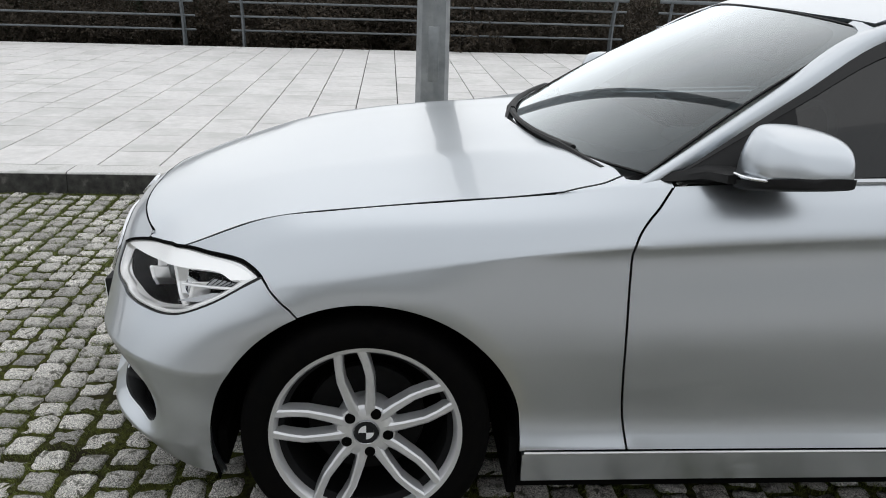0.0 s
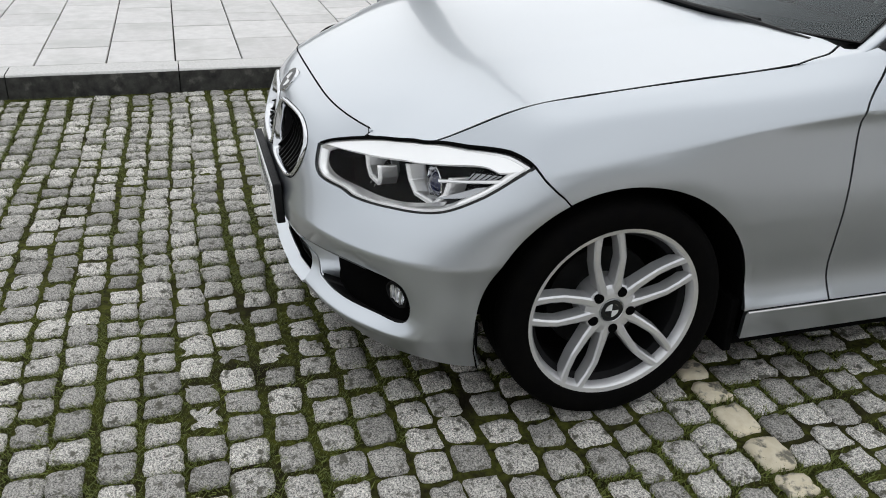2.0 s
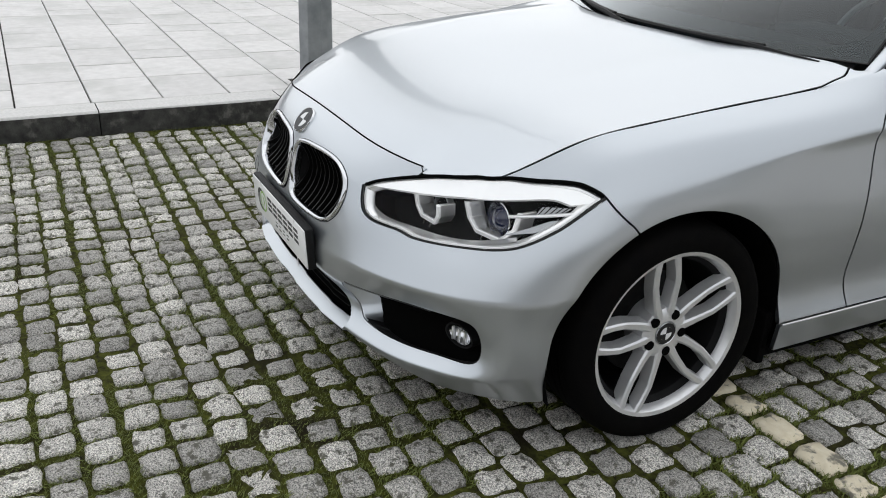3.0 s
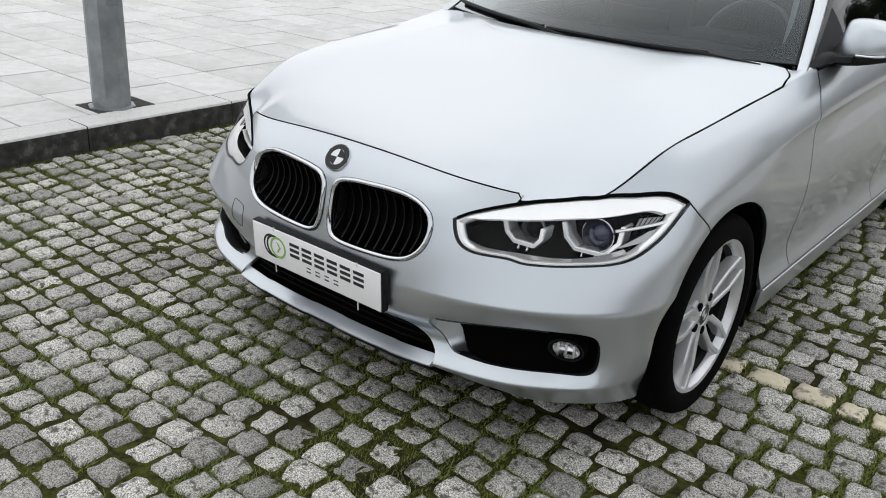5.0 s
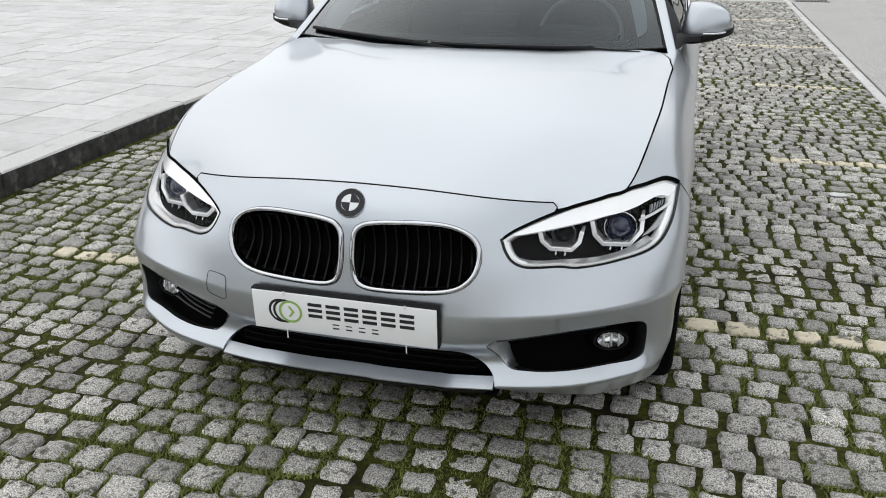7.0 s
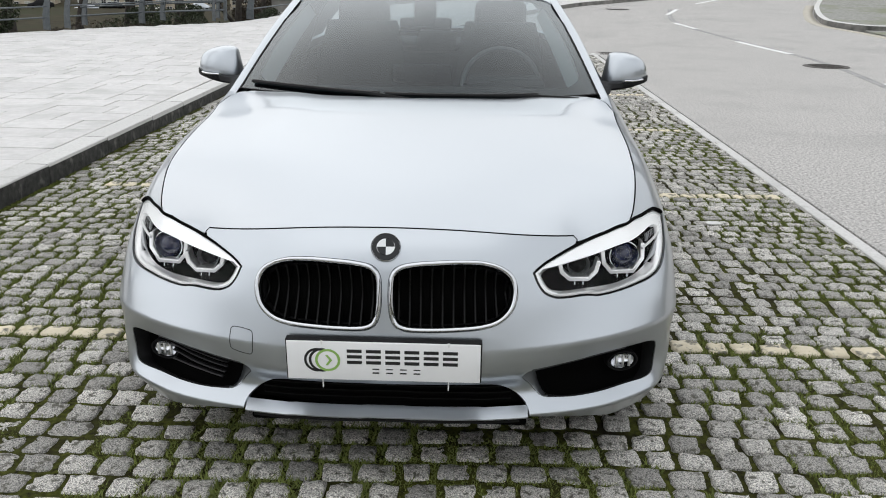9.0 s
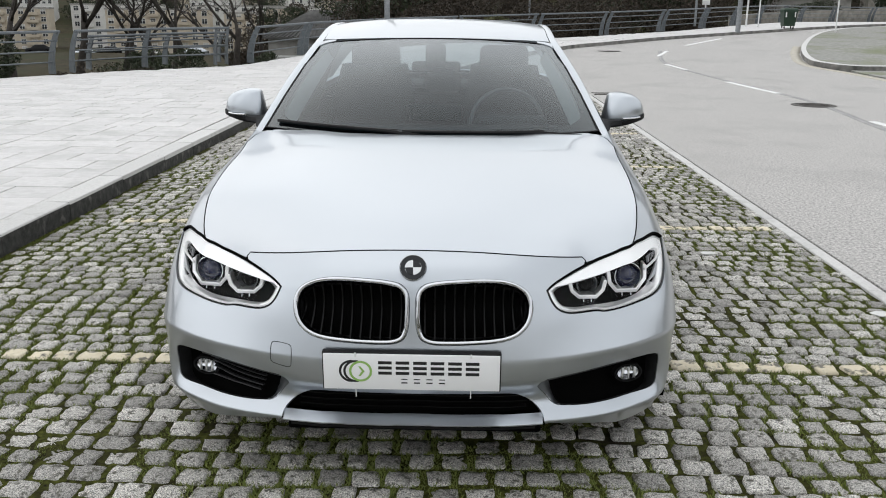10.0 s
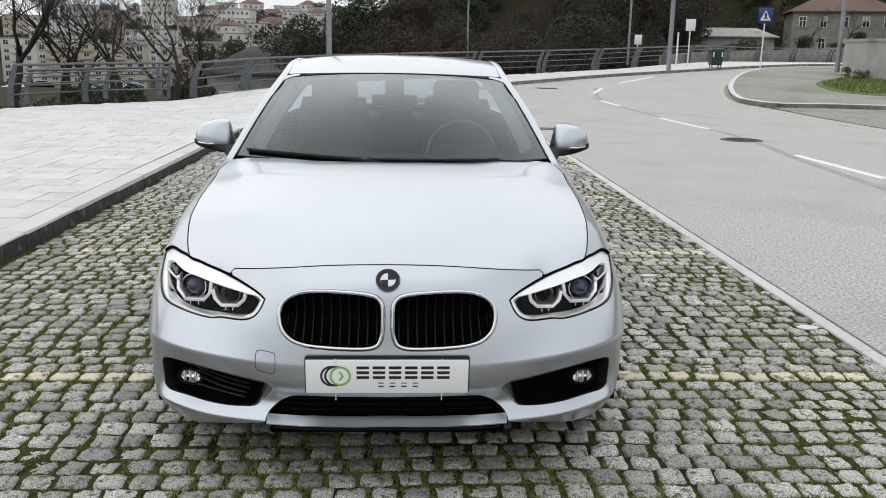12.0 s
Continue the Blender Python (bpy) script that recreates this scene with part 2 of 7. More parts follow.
def tube(points, radius, seg=10, closed=False, bm=None, radii=None, flat=1.0):
    """A round (or flattened) bar along points."""
    own = bm is None
    bm = bmesh.new() if own else bm
    p = [Vector(q) for q in points]
    n, rings, up = len(p), [], None
    for i in range(n):
        a = p[i - 1] if (i or closed) else p[i]
        b = p[(i + 1) % n] if (i < n - 1 or closed) else p[i]
        t = (b - a).normalized()
        if up is None:
            up = t.orthogonal().normalized() if abs(t.z) > 0.9 else Vector((0, 0, 1)).cross(t).normalized()
        s = (up - t * up.dot(t)).normalized()
        up = s
        w = t.cross(s)
        r = radii[i] if radii else radius
        rings.append([bm.verts.new(p[i] + s * math.cos(q) * r + w * math.sin(q) * r * flat) for q in (2 * math.pi * k / seg for k in range(seg))])
    for i in range(n if closed else n - 1):
        a, b = rings[i], rings[(i + 1) % n]
        for k in range(seg):
            bm.faces.new((a[k], a[(k + 1) % seg], b[(k + 1) % seg], b[k]))
    if not closed:
        bm.faces.new(rings[0][::-1])
        bm.faces.new(rings[-1])
    if own:
        bmesh.ops.recalc_face_normals(bm, faces=bm.faces)
        smooth_faces(bm, 50)
    return bm


def spline(points, step, closed=False, corners=()):
    """Points along a smooth line through the given ones, about a step apart; sharp at the corners."""
    p = np.asarray(points, float)
    n, out = len(p), []
    tan = np.zeros_like(p)
    for i in range(n):
        a, b = (p[i - 1], p[(i + 1) % n]) if closed else (p[max(i - 1, 0)], p[min(i + 1, n - 1)])
        tan[i] = (b - a) / (np.linalg.norm(p[i] - a) + np.linalg.norm(b - p[i]) + 1e-9)
    for i in range(n if closed else n - 1):
        j = (i + 1) % n
        d = np.linalg.norm(p[j] - p[i])
        chord = (p[j] - p[i]) / (d + 1e-9)
        ta, tb = (chord if i in corners else tan[i]) * d, (chord if j in corners else tan[j]) * d
        m = max(1, int(math.ceil(d / step)))
        for k in range(m):
            s = k / m
            out.append((2 * s ** 3 - 3 * s ** 2 + 1) * p[i] + (s ** 3 - 2 * s ** 2 + s) * ta + (3 * s ** 2 - 2 * s ** 3) * p[j] + (s ** 3 - s ** 2) * tb)
    if not closed:
        out.append(p[-1])
    return np.array(out)


def area2(poly):
    x, y = poly[:, 0], poly[:, 1]
    return float((x * np.roll(y, -1) - np.roll(x, -1) * y).sum())


def inset_loop(poly, d):
    """A closed loop moved inwards (to its left, run anticlockwise) by d."""
    p = poly if area2(poly) > 0 else poly[::-1]
    a, b = p - np.roll(p, 1, 0), np.roll(p, -1, 0) - p
    a /= np.linalg.norm(a, axis=1)[:, None] + 1e-12
    b /= np.linalg.norm(b, axis=1)[:, None] + 1e-12
    na, nb = np.stack((-a[:, 1], a[:, 0]), 1), np.stack((-b[:, 1], b[:, 0]), 1)
    m = na + nb
    m /= np.linalg.norm(m, axis=1)[:, None] + 1e-12
    return p + m * (d / np.clip((m * na).sum(1), 0.5, 1))[:, None]


def within(poly, q):
    x, y, c = q[:, 0], q[:, 1], np.zeros(len(q), bool)
    for (xa, ya), (xb, yb) in zip(poly, np.roll(poly, -1, 0)):
        if ya == yb:
            continue
        c ^= ((ya > y) != (yb > y)) & (x < (xb - xa) * (y - ya) / (yb - ya) + xa)
    return c


def sheet(surf, normal, outline, holes=(), step=0.02, depth=0.012, gap=0.002, lift=0.0, free=()):
    """A panel that follows a curved surface inside an outline (in the surface's own coordinates), less holes, with turned-in edges."""
    loops = [inset_loop(np.asarray(outline), gap)] + [inset_loop(np.asarray(h), -gap) for h in holes]
    lo, hi = loops[0].min(0), loops[0].max(0)
    gx, gy = np.meshgrid(np.arange(lo[0], hi[0], step), np.arange(lo[1], hi[1], step))
    g = np.stack((gx.ravel() + (np.arange(gx.size) // gx.shape[1] % 2) * step * 0.5, gy.ravel()), 1)
    keep = within(loops[0], g)
    for h in loops[1:]:
        keep &= ~within(h, g)
    g = g[keep]
    rim = np.concatenate(loops)
    if len(g):
        near = np.concatenate([((c[:, None] - rim[None]) ** 2).sum(2).min(1) for c in np.array_split(g, max(1, len(g) // 400))])
        g = g[near > (0.45 * step) ** 2]
    pts, edges, at = np.concatenate((rim, g)), [], 0
    for h in loops:
        edges += [(at + i, at + (i + 1) % len(h)) for i in range(len(h))]
        at += len(h)
    v2, _, f2, *_ = delaunay_2d_cdt([Vector((float(a), float(b))) for a, b in pts], edges, [], 0, 1e-7)
    v2 = np.array([tuple(v) for v in v2])
    f2 = np.array([tuple(f) for f in f2])
    c = v2[f2].mean(1)
    ok = within(loops[0], c)
    for h in loops[1:]:
        ok &= ~within(h, c)
    f2 = f2[ok]
    nn = normal(v2)
    vs = surf(v2) + nn * lift
    fs, ns = [tuple(f) for f in f2], nn.copy()
    tri = vs[f2[:, :3]]
    away = (np.cross(tri[:, 1] - tri[:, 0], tri[:, 2] - tri[:, 0]) * nn[f2].mean(1)).sum(1) < 0
    fs = [f[::-1] if w else f for f, w in zip(fs, away)]
    if depth:
        for k, h in enumerate(loops):
            hn = normal(h)
            s = surf(h) + hn * lift
            t = np.roll(s, -1, 0) - np.roll(s, 1, 0)
            side = np.cross(t, hn)
            side /= np.linalg.norm(side, axis=1)[:, None] + 1e-12
            i0, m = len(vs), len(h)
            vs = np.concatenate((vs, s, s - hn * depth))
            ns = np.concatenate((ns, side, side))
            fs += [(i0 + i, i0 + m + i, i0 + m + (i + 1) % m, i0 + (i + 1) % m) for i in range(m)]
    return vs, fs, ns


def mirrored(data):
    v, f, n = (np.array(data[0]) * (-1, 1, 1), [tuple(q)[::-1] for q in data[1]], None if len(data) < 3 or data[2] is None else np.array(data[2]) * (-1, 1, 1))
    return v, f, n


def joined(*datas):
    vs, fs, ns, at = [], [], [], 0
    for v, f, n in datas:
        vs.append(np.asarray(v))
        ns.append(np.asarray(n))
        fs += [tuple(i + at for i in q) for q in f]
        at += len(v)
    return np.concatenate(vs), fs, np.concatenate(ns)


def grid_surf(fn, nu, nv, flip=False):
    """A net of quads from fn(s, t) -> point, s and t from 0 to 1."""
    vs = [fn(i / nu, j / nv) for i in range(nu + 1) for j in range(nv + 1)]
    fs = []
    for i in range(nu):
        for j in range(nv):
            a = i * (nv + 1) + j
            q = (a, a + nv + 1, a + nv + 2, a + 1)
            fs.append(q[::-1] if flip else q)
    return vs, fs


def rim_strip(surf, normal, loop, profile, cycle=True):
    """A moulding along a loop on a surface: profile of (inwards, outwards) distances."""
    rows = []
    for d, h in profile:
        q = inset_loop(loop, d)
        rows.append(surf(q) + normal(q) * h)
    m, k = len(rows[0]), len(rows)
    vs = np.concatenate(rows)
    fs = [(r * m + i, r * m + (i + 1) % m, (r + 1) * m + (i + 1) % m, (r + 1) * m + i) for r in range(k - 1) for i in range(m)]
    bm = bmesh.new()
    bv = [bm.verts.new(v) for v in vs]
    for f in fs:
        bm.faces.new([bv[i] for i in f])
    bmesh.ops.recalc_face_normals(bm, faces=bm.faces)
    return smooth_faces(bm, 60)
# ---- the car's skin: a smooth net of rows (bottom to top) and columns (nose round the flank to the tail) ----
def cubic_weights(knots):
    """Weights of a natural cubic through the knots: returns a function of positions -> rows of weights."""
    k = np.asarray(knots, float)
    n, h = len(k), np.diff(k)
    a, b = np.eye(n), np.zeros((n, n))
    for i in range(1, n - 1):
        a[i, i - 1:i + 2] = h[i - 1], 2 * (h[i - 1] + h[i]), h[i]
        b[i, i - 1:i + 2] = 6 / h[i - 1], -6 / h[i - 1] - 6 / h[i], 6 / h[i]
    m2 = np.linalg.solve(a, b)

    def weights(t):
        t = np.atleast_1d(np.asarray(t, float))
        i = np.clip(np.searchsorted(k, t) - 1, 0, n - 2)
        d, s = h[i], t - k[i]
        q, w, r = d - s, np.zeros((len(t), n)), np.arange(len(t))
        w[r, i] += q / d
        w[r, i + 1] += s / d
        w += ((q ** 3 / d - q * d) / 6)[:, None] * m2[i] + ((s ** 3 / d - s * d) / 6)[:, None] * m2[i + 1]
        return w
    return weights


def curve(knots, values):
    w, v = cubic_weights(knots), np.asarray(values, float)
    return lambda t: w(t) @ v


# bonnet: half width and height of its edge, height of its middle, by the distance from the nose
hood_xe = curve((0.08, 0.19, 0.32, 0.506, 0.657, 0.848, 1.054, 1.235, 1.45), (0.62, 0.652, 0.69, 0.733, 0.748, 0.759, 0.767, 0.769, 0.77))
hood_ze = curve((0.08, 0.19, 0.25, 0.32, 0.506, 0.657, 0.848, 1.054, 1.235, 1.45), (0.59, 0.678, 0.724, 0.758, 0.838, 0.868, 0.890, 0.909, 0.924, 0.945))
hood_zc = curve((0.05, 0.11, 0.174, 0.29, 0.486, 0.68, 0.874, 1.07, 1.25, 1.4), (0.735, 0.775, 0.803, 0.842, 0.890, 0.925, 0.951, 0.969, 0.978, 0.982))


def hood_z(x, y):
    x, y = np.abs(np.atleast_1d(x)), np.atleast_1d(y)
    zc, s = hood_zc(y), x / hood_xe(y)
    dome = 0.006 * np.exp(-((s - 0.62) / 0.12) ** 2)
    ease = lambda t: np.clip(t, 0, 1) ** 2 * (3 - 2 * np.clip(t, 0, 1))
    zc = zc + 0.015 * ease((y - 1.08) / 0.34) * ease((x - 0.36) / 0.38)
    return zc - (hood_zc(y) - hood_ze(y)) * (0.35 * s ** 2 + 0.65 * s ** 3.4) + dome * np.clip((y - 0.3) / 0.5, 0, 1)


def hz(x, y):
    return (x, y, float(hood_z(x, y)[0]))


COLUMNS = [
    # bottom, lip, above lip, slot top, bumper, ..., shoulder, upper shoulder, top line
    [(0, .045, .208), (0, .0, .268), (0, .045, .33), (0, .012, .39), (0, .002, .468), (0, .016, .54), (0, .031, .63), (0, .045, .695), (0, .072, .745), hz(0, .126)],
    [(.2, .052, .208), (.2, .006, .268), (.2, .050, .33), (.2, .016, .39), (.2, .006, .470), (.2, .021, .54), (.2, .042, .63), (.2, .054, .692), (.2, .084, .737), hz(.2, .130)],
    [(.4, .086, .208), (.4, .036, .27), (.4, .080, .33), (.4, .043, .40), (.4, .024, .478), (.4, .045, .55), (.4, .068, .617), (.4, .094, .672), (.4, .120, .712), hz(.4, .160)],
    [(.600, .150, .206), (.615, .1, .272), (.600, .160, .335), (.602, .129, .413), (.602, .086, .488), (.597, .124, .553), (.595, .160, .611), (.60, .198, .665), (.60, .228, .705), (.600, .252, .744)],
    [(.688, .207, .203), (.714, .161, .275), (.680, .213, .337), (.695, .181, .416), (.7025, .143, .492), (.689, .1775, .556), (.6765, .2130, .6125), (.668, .2425, .668), (.660, .2660, .712), (.651, .288, .7525)],
    [(.754, .276, .198), (.792, .230, .278), (.783, .252, .34), (.788, .240, .418), (.787, .219, .493), (.768, .2455, .560), (.746, .274, .618), (.725, .295, .673), (.706, .31, .72), hz(.690, .322)],
    [(.822, .405, .188), (.848, .40, .282), (.857, .40, .35), (.858, .40, .42), (.871, .403, .49), (.860, .417, .565), (.845, .44, .635), (.82, .465, .70), (.78, .49, .775), hz(.734, .506)],
    [(.855, .60, .19), (.868, .60, .285), (.872, .60, .36), (.877, .60, .44), (.880, .605, .52), (.878, .61, .585), (.872, .62, .65), (.853, .625, .725), (.805, .64, .815), hz(.748, .655)],
    [(.862, .79, .19), (.872, .79, .285), (.874, .79, .36), (.880, .79, .45), (.884, .79, .54), (.884, .79, .61), (.878, .79, .68), (.862, .79, .75), (.815, .795, .84), hz(.758, .80)],
    [(.864, 1.1, .188), (.874, 1.1, .282), (.858, 1.1, .355), (.867, 1.1, .45), (.878, 1.1, .55), (.877, 1.1, .65), (.870, 1.1, .745), (.866, 1.1, .79), (.825, 1.1, .865), (.768, 1.1, .9125)],
    [(.862, 1.5, .182), (.875, 1.5, .276), (.852, 1.5, .35), (.864, 1.5, .45), (.8785, 1.5, .55), (.876, 1.5, .66), (.861, 1.5, .785), (.873, 1.5, .827), (.846, 1.5, .885), (.795, 1.5, .955)],
    [(.862, 2.0, .180), (.876, 2.0, .275), (.853, 2.0, .35), (.864, 2.0, .45), (.880, 2.0, .56), (.878, 2.0, .68), (.862, 2.0, .81), (.879, 2.0, .855), (.855, 2.0, .91), (.812, 2.0, .975)],
    [(.862, 2.75, .182), (.876, 2.75, .277), (.853, 2.75, .35), (.864, 2.75, .45), (.880, 2.75, .57), (.878, 2.75, .70), (.864, 2.75, .838), (.882, 2.75, .885), (.857, 2.75, .945), (.812, 2.75, 1.0)],
    [(.855, 3.48, .19), (.870, 3.48, .285), (.874, 3.48, .36), (.878, 3.48, .46), (.882, 3.48, .58), (.883, 3.48, .70), (.872, 3.48, .845), (.874, 3.48, .90), (.84, 3.48, .965), (.79, 3.48, 1.025)],
    [(.80, 4.0, .20), (.83, 4.0, .29), (.838, 4.0, .36), (.842, 4.0, .46), (.842, 4.0, .58), (.838, 4.0, .70), (.822, 4.0, .84), (.81, 4.0, .90), (.77, 4.0, .97), (.70, 4.0, 1.05)],
    [(.62, 4.22, .21), (.67, 4.25, .29), (.685, 4.26, .36), (.69, 4.26, .46), (.69, 4.26, .58), (.68, 4.24, .70), (.66, 4.2, .84), (.65, 4.19, .90), (.62, 4.16, .98), (.57, 4.12, 1.06)],
    [(0, 4.27, .21), (0, 4.31, .29), (0, 4.33, .36), (0, 4.33, .46), (0, 4.33, .58), (0, 4.31, .70), (0, 4.27, .84), (0, 4.26, .90), (0, 4.23, .98), (0, 4.19, 1.06)],
]
NET = np.array(COLUMNS, float)
U_KNOTS = np.concatenate(([0], np.cumsum(np.linalg.norm(np.diff(NET[:, 4], axis=0), axis=1))))
V_KNOTS = np.array((0, .095, .16, .235, .31, .395, .48, .545, .61, .68))


def spans(knots, creases, radius):
    """Weights of cubics that run between the creases, with each crease rounded over a small radius."""
    k = np.asarray(knots, float)
    ends = [0, *creases, len(k) - 1]
    pieces = [(a, b, cubic_weights(k[a:b + 1])) for a, b in zip(ends[:-1], ends[1:])]

    def at(t):
        w = np.zeros((len(t), len(k)))
        for n, (a, b, f) in enumerate(pieces):
            here = (t >= k[a] if n else True) & (t < k[b] if n < len(pieces) - 1 else True) & np.ones(len(t), bool)
            if here.any():
                w[np.ix_(here, range(a, b + 1))] = f(t[here])
        return w

    def weights(t):
        t = np.atleast_1d(np.asarray(t, float))
        r = np.minimum(radius, np.maximum(0, np.minimum(t - k[0], k[-1] - t)))
        return sum(g * at(t + d * r) for d, g in ((-1, .1), (-.5, .22), (0, .36), (.5, .22), (1, .1)))
    return weights


U_W, V_W = cubic_weights(U_KNOTS), spans(V_KNOTS, (1, 4, 7), 0.009)


def skin(uv):
    uv = np.atleast_2d(uv)
    p = np.einsum("ni,ijk,nj->nk", U_W(uv[:, 0]), NET, V_W(uv[:, 1]))
    # the wheel arches' rims turn in
    for yc in (0.785, 3.475):
        d = (np.sqrt(((p[:, 1] - yc) / 0.386) ** 2 + ((p[:, 2] - 0.30) / 0.371) ** 2) - 1) * 0.38
        p[:, 0] -= np.where(p[:, 0] > 0.5, 0.006 * np.clip((0.058 - d) / 0.058, 0, 1.15) ** 2 * np.clip((p[:, 2] - 0.3) / 0.08, 0, 1), 0)
    return p


def skin_normal(uv):
    uv, e = np.atleast_2d(uv), 2e-3
    n = np.cross(skin(uv + (e, 0)) - skin(uv - (e, 0)), skin(uv + (0, e)) - skin(uv - (0, e)))
    return n / np.linalg.norm(n, axis=1)[:, None]


SEED_UV = np.array([(u, v) for u in np.linspace(0, U_KNOTS[-1], 120) for v in np.linspace(0, V_KNOTS[-1], 30)])
SEED_P = skin(SEED_UV)


def skin_near(points):
    """The skin's own coordinates nearest to points in space."""
    p = np.atleast_2d(np.asarray(points, float))
    uv = SEED_UV[np.argmin(((p[:, None] - SEED_P[None]) ** 2).sum(2), axis=1)].copy()
    e = 1e-3
    for _ in range(12):
        s = skin(uv)
        du, dv = (skin(uv + (e, 0)) - s) / e, (skin(uv + (0, e)) - s) / e
        r = p - s
        a, b, c = (du * du).sum(1), (du * dv).sum(1), (dv * dv).sum(1)
        f, g = (du * r).sum(1), (dv * r).sum(1)
        det = a * c - b * b + 1e-12
        uv += np.clip(np.stack(((f * c - g * b) / det, (g * a - f * b) / det), 1), -.05, .05)
    return uv
# ---- the parked car ----
car = thing("car", "silver metallic hatchback parked on the cobbled bay", "car")
V_TOP = V_KNOTS[-1]


def near(pts):
    return skin_near(pts)


def along_top(u0, u1, step=0.02):
    n = max(2, int(abs(u1 - u0) / step))
    return np.stack((np.linspace(u0, u1, n), np.full(n, V_TOP)), 1)


def along_foot(u0, u1, v=0.0, step=0.02):
    n = max(2, int(abs(u1 - u0) / step))
    return np.stack((np.linspace(u0, u1, n), np.full(n, v)), 1)


def arch(yc, a0, a1, n=46):
    """The wheel arch's edge from angle a0 to a1 (degrees, 0 to the rear, 90 on top)."""
    t = np.radians(np.linspace(a0, a1, n))
    return near(np.stack((np.full(n, 0.872), yc + 0.386 * np.cos(t), 0.30 + 0.371 * np.sin(t)), 1))


def on_flank(yz, step=0.02, corners=()):
    p = [(0.872, y, z) for y, z in yz]
    return spline(near(p), step, corners=corners)


AXLE_F, AXLE_R = 0.785, 3.475
# head lamp outline, from the inner tip over the top to the outer tip and back below
LAMP_TOP = [(.400, .09, .676), (.438, .124, .697), (.52, .19, .724), (.59, .237, .742), (.644, .278, .753), (.692, .323, .759), (.745, .405, .760), (.795, .488, .757), (.820, .523, .740), (.832, .538, .727)]
LAMP_LOW = [(.832, .538, .727), (.830, .49, .700), (.819, .404, .650), (.785, .315, .612), (.70, .222, .598), (.592, .148, .592), (.55, .128, .599), (.47, .088, .604), (.434, .08, .618), (.413, .082, .645), (.400, .09, .676)]
lamp_top = spline(near(LAMP_TOP), 0.012, corners=(0, 7, 9))
lamp_low = spline(near(LAMP_LOW), 0.012, corners=(0, 10))
lamp_loop = np.concatenate((lamp_top[:-1], lamp_low[:-1]))
KIDNEY = [(.011, .008, .63), (.015, .022, .680), (.036, .037, .704), (.085, .046, .713), (.140, .053, .7155), (.206, .063, .7155), (.263, .07, .711), (.306, .071, .700), (.340, .068, .680), (.356, .06, .650), (.356, .047, .613), (.342, .033, .580), (.312, .022, .553), (.270, .016, .538), (.205, .012, .530), (.085, .009, .526), (.050, .008, .530), (.026, .007, .543), (.014, .006, .575)]
kidney_loop = spline(near(KIDNEY), 0.012, closed=True)
FOG = [(.380, .045, .385), (.40, .04, .405), (.54, .08, .417), (.70, .165, .428), (.752, .208, .431), (.778, .230, .417), (.786, .242, .36), (.779, .238, .322), (.745, .21, .313), (.56, .11, .306), (.48, .09, .305), (.435, .075, .318), (.40, .06, .35)]
fog_loop = spline(near(FOG), 0.012, closed=True)
hood_corner, hood_side = near([(.530, .197, .726)])[0], near([(.69, .322, .758)])[0]
seam = on_flank([(.540, .725), (.565, .695), (.617, .648)], corners=(0, 2))
seam[0] = lamp_top[-1]
i_corner = int(np.argmin(np.linalg.norm(lamp_top - hood_corner, axis=1)))
i_side = int(np.argmin(np.linalg.norm(lamp_top - hood_side, axis=1)))
arch_seam_angle = math.degrees(math.atan2((.648 - .30) / .371, (.617 - AXLE_F) / .386))

# bumper: from the lower grille round to the front wheel arch, up to the bonnet
arch_front = arch(AXLE_F, 198, arch_seam_angle)
u_foot = arch_front[0][0]
mouth = spline(near([(0, .03, .352), (.25, .035, .352), (.31, .045, .349), (.343, .058, .336), (.372, .075, .312), (.395, .06, .285), (.404, .036, .262)]), 0.012, corners=(0, 6))
under = spline(np.array([mouth[-1], (mouth[-1][0] + .07, .068), (mouth[-1][0] + .16, .04), (mouth[-1][0] + .27, 0.0)]), 0.02)
bumper_loop = np.concatenate((mouth[:-1], under[:-1], along_foot(under[-1][0], u_foot)[:-1], arch_front, seam[::-1][1:-1], lamp_low[:-1], lamp_top[:i_corner], along_top(lamp_top[i_corner][0], 0.0), np.array([(0.0, v) for v in np.linspace(V_TOP, mouth[0][1], 30)[1:-1]])))
half = sheet(skin, skin_normal, bumper_loop, [kidney_loop, fog_loop], 0.011, 0.014, 0.0016)
# close the middle, where the two halves meet
half[0][:, 0] = np.where(half[0][:, 0] < 0.004, 0.0, half[0][:, 0])
part("front_bumper", joined(half, mirrored(half)), PAINT, car)

# bonnet: a crowned sheet over the plan, eased to meet the bumper and the lamps
top_line = skin(along_top(0.0, near([(.795, 1.5, .955)])[0][0], 0.015))
lamp_line = skin(lamp_top[i_corner:i_side + 1])
top_edge, lamp_edge = top_line[:, :2], lamp_line[:, :2]
k_corner = int(np.argmin(np.linalg.norm(top_edge - lamp_edge[0], axis=1)))
k_side = int(np.argmin(np.linalg.norm(top_edge - lamp_edge[-1], axis=1)))
ease_at = np.concatenate((top_line[:k_corner], lamp_line, top_line[k_side + 1:k_side + 12]))
ease_dz = ease_at[:, 2] - hood_z(ease_at[:, 0], ease_at[:, 1])


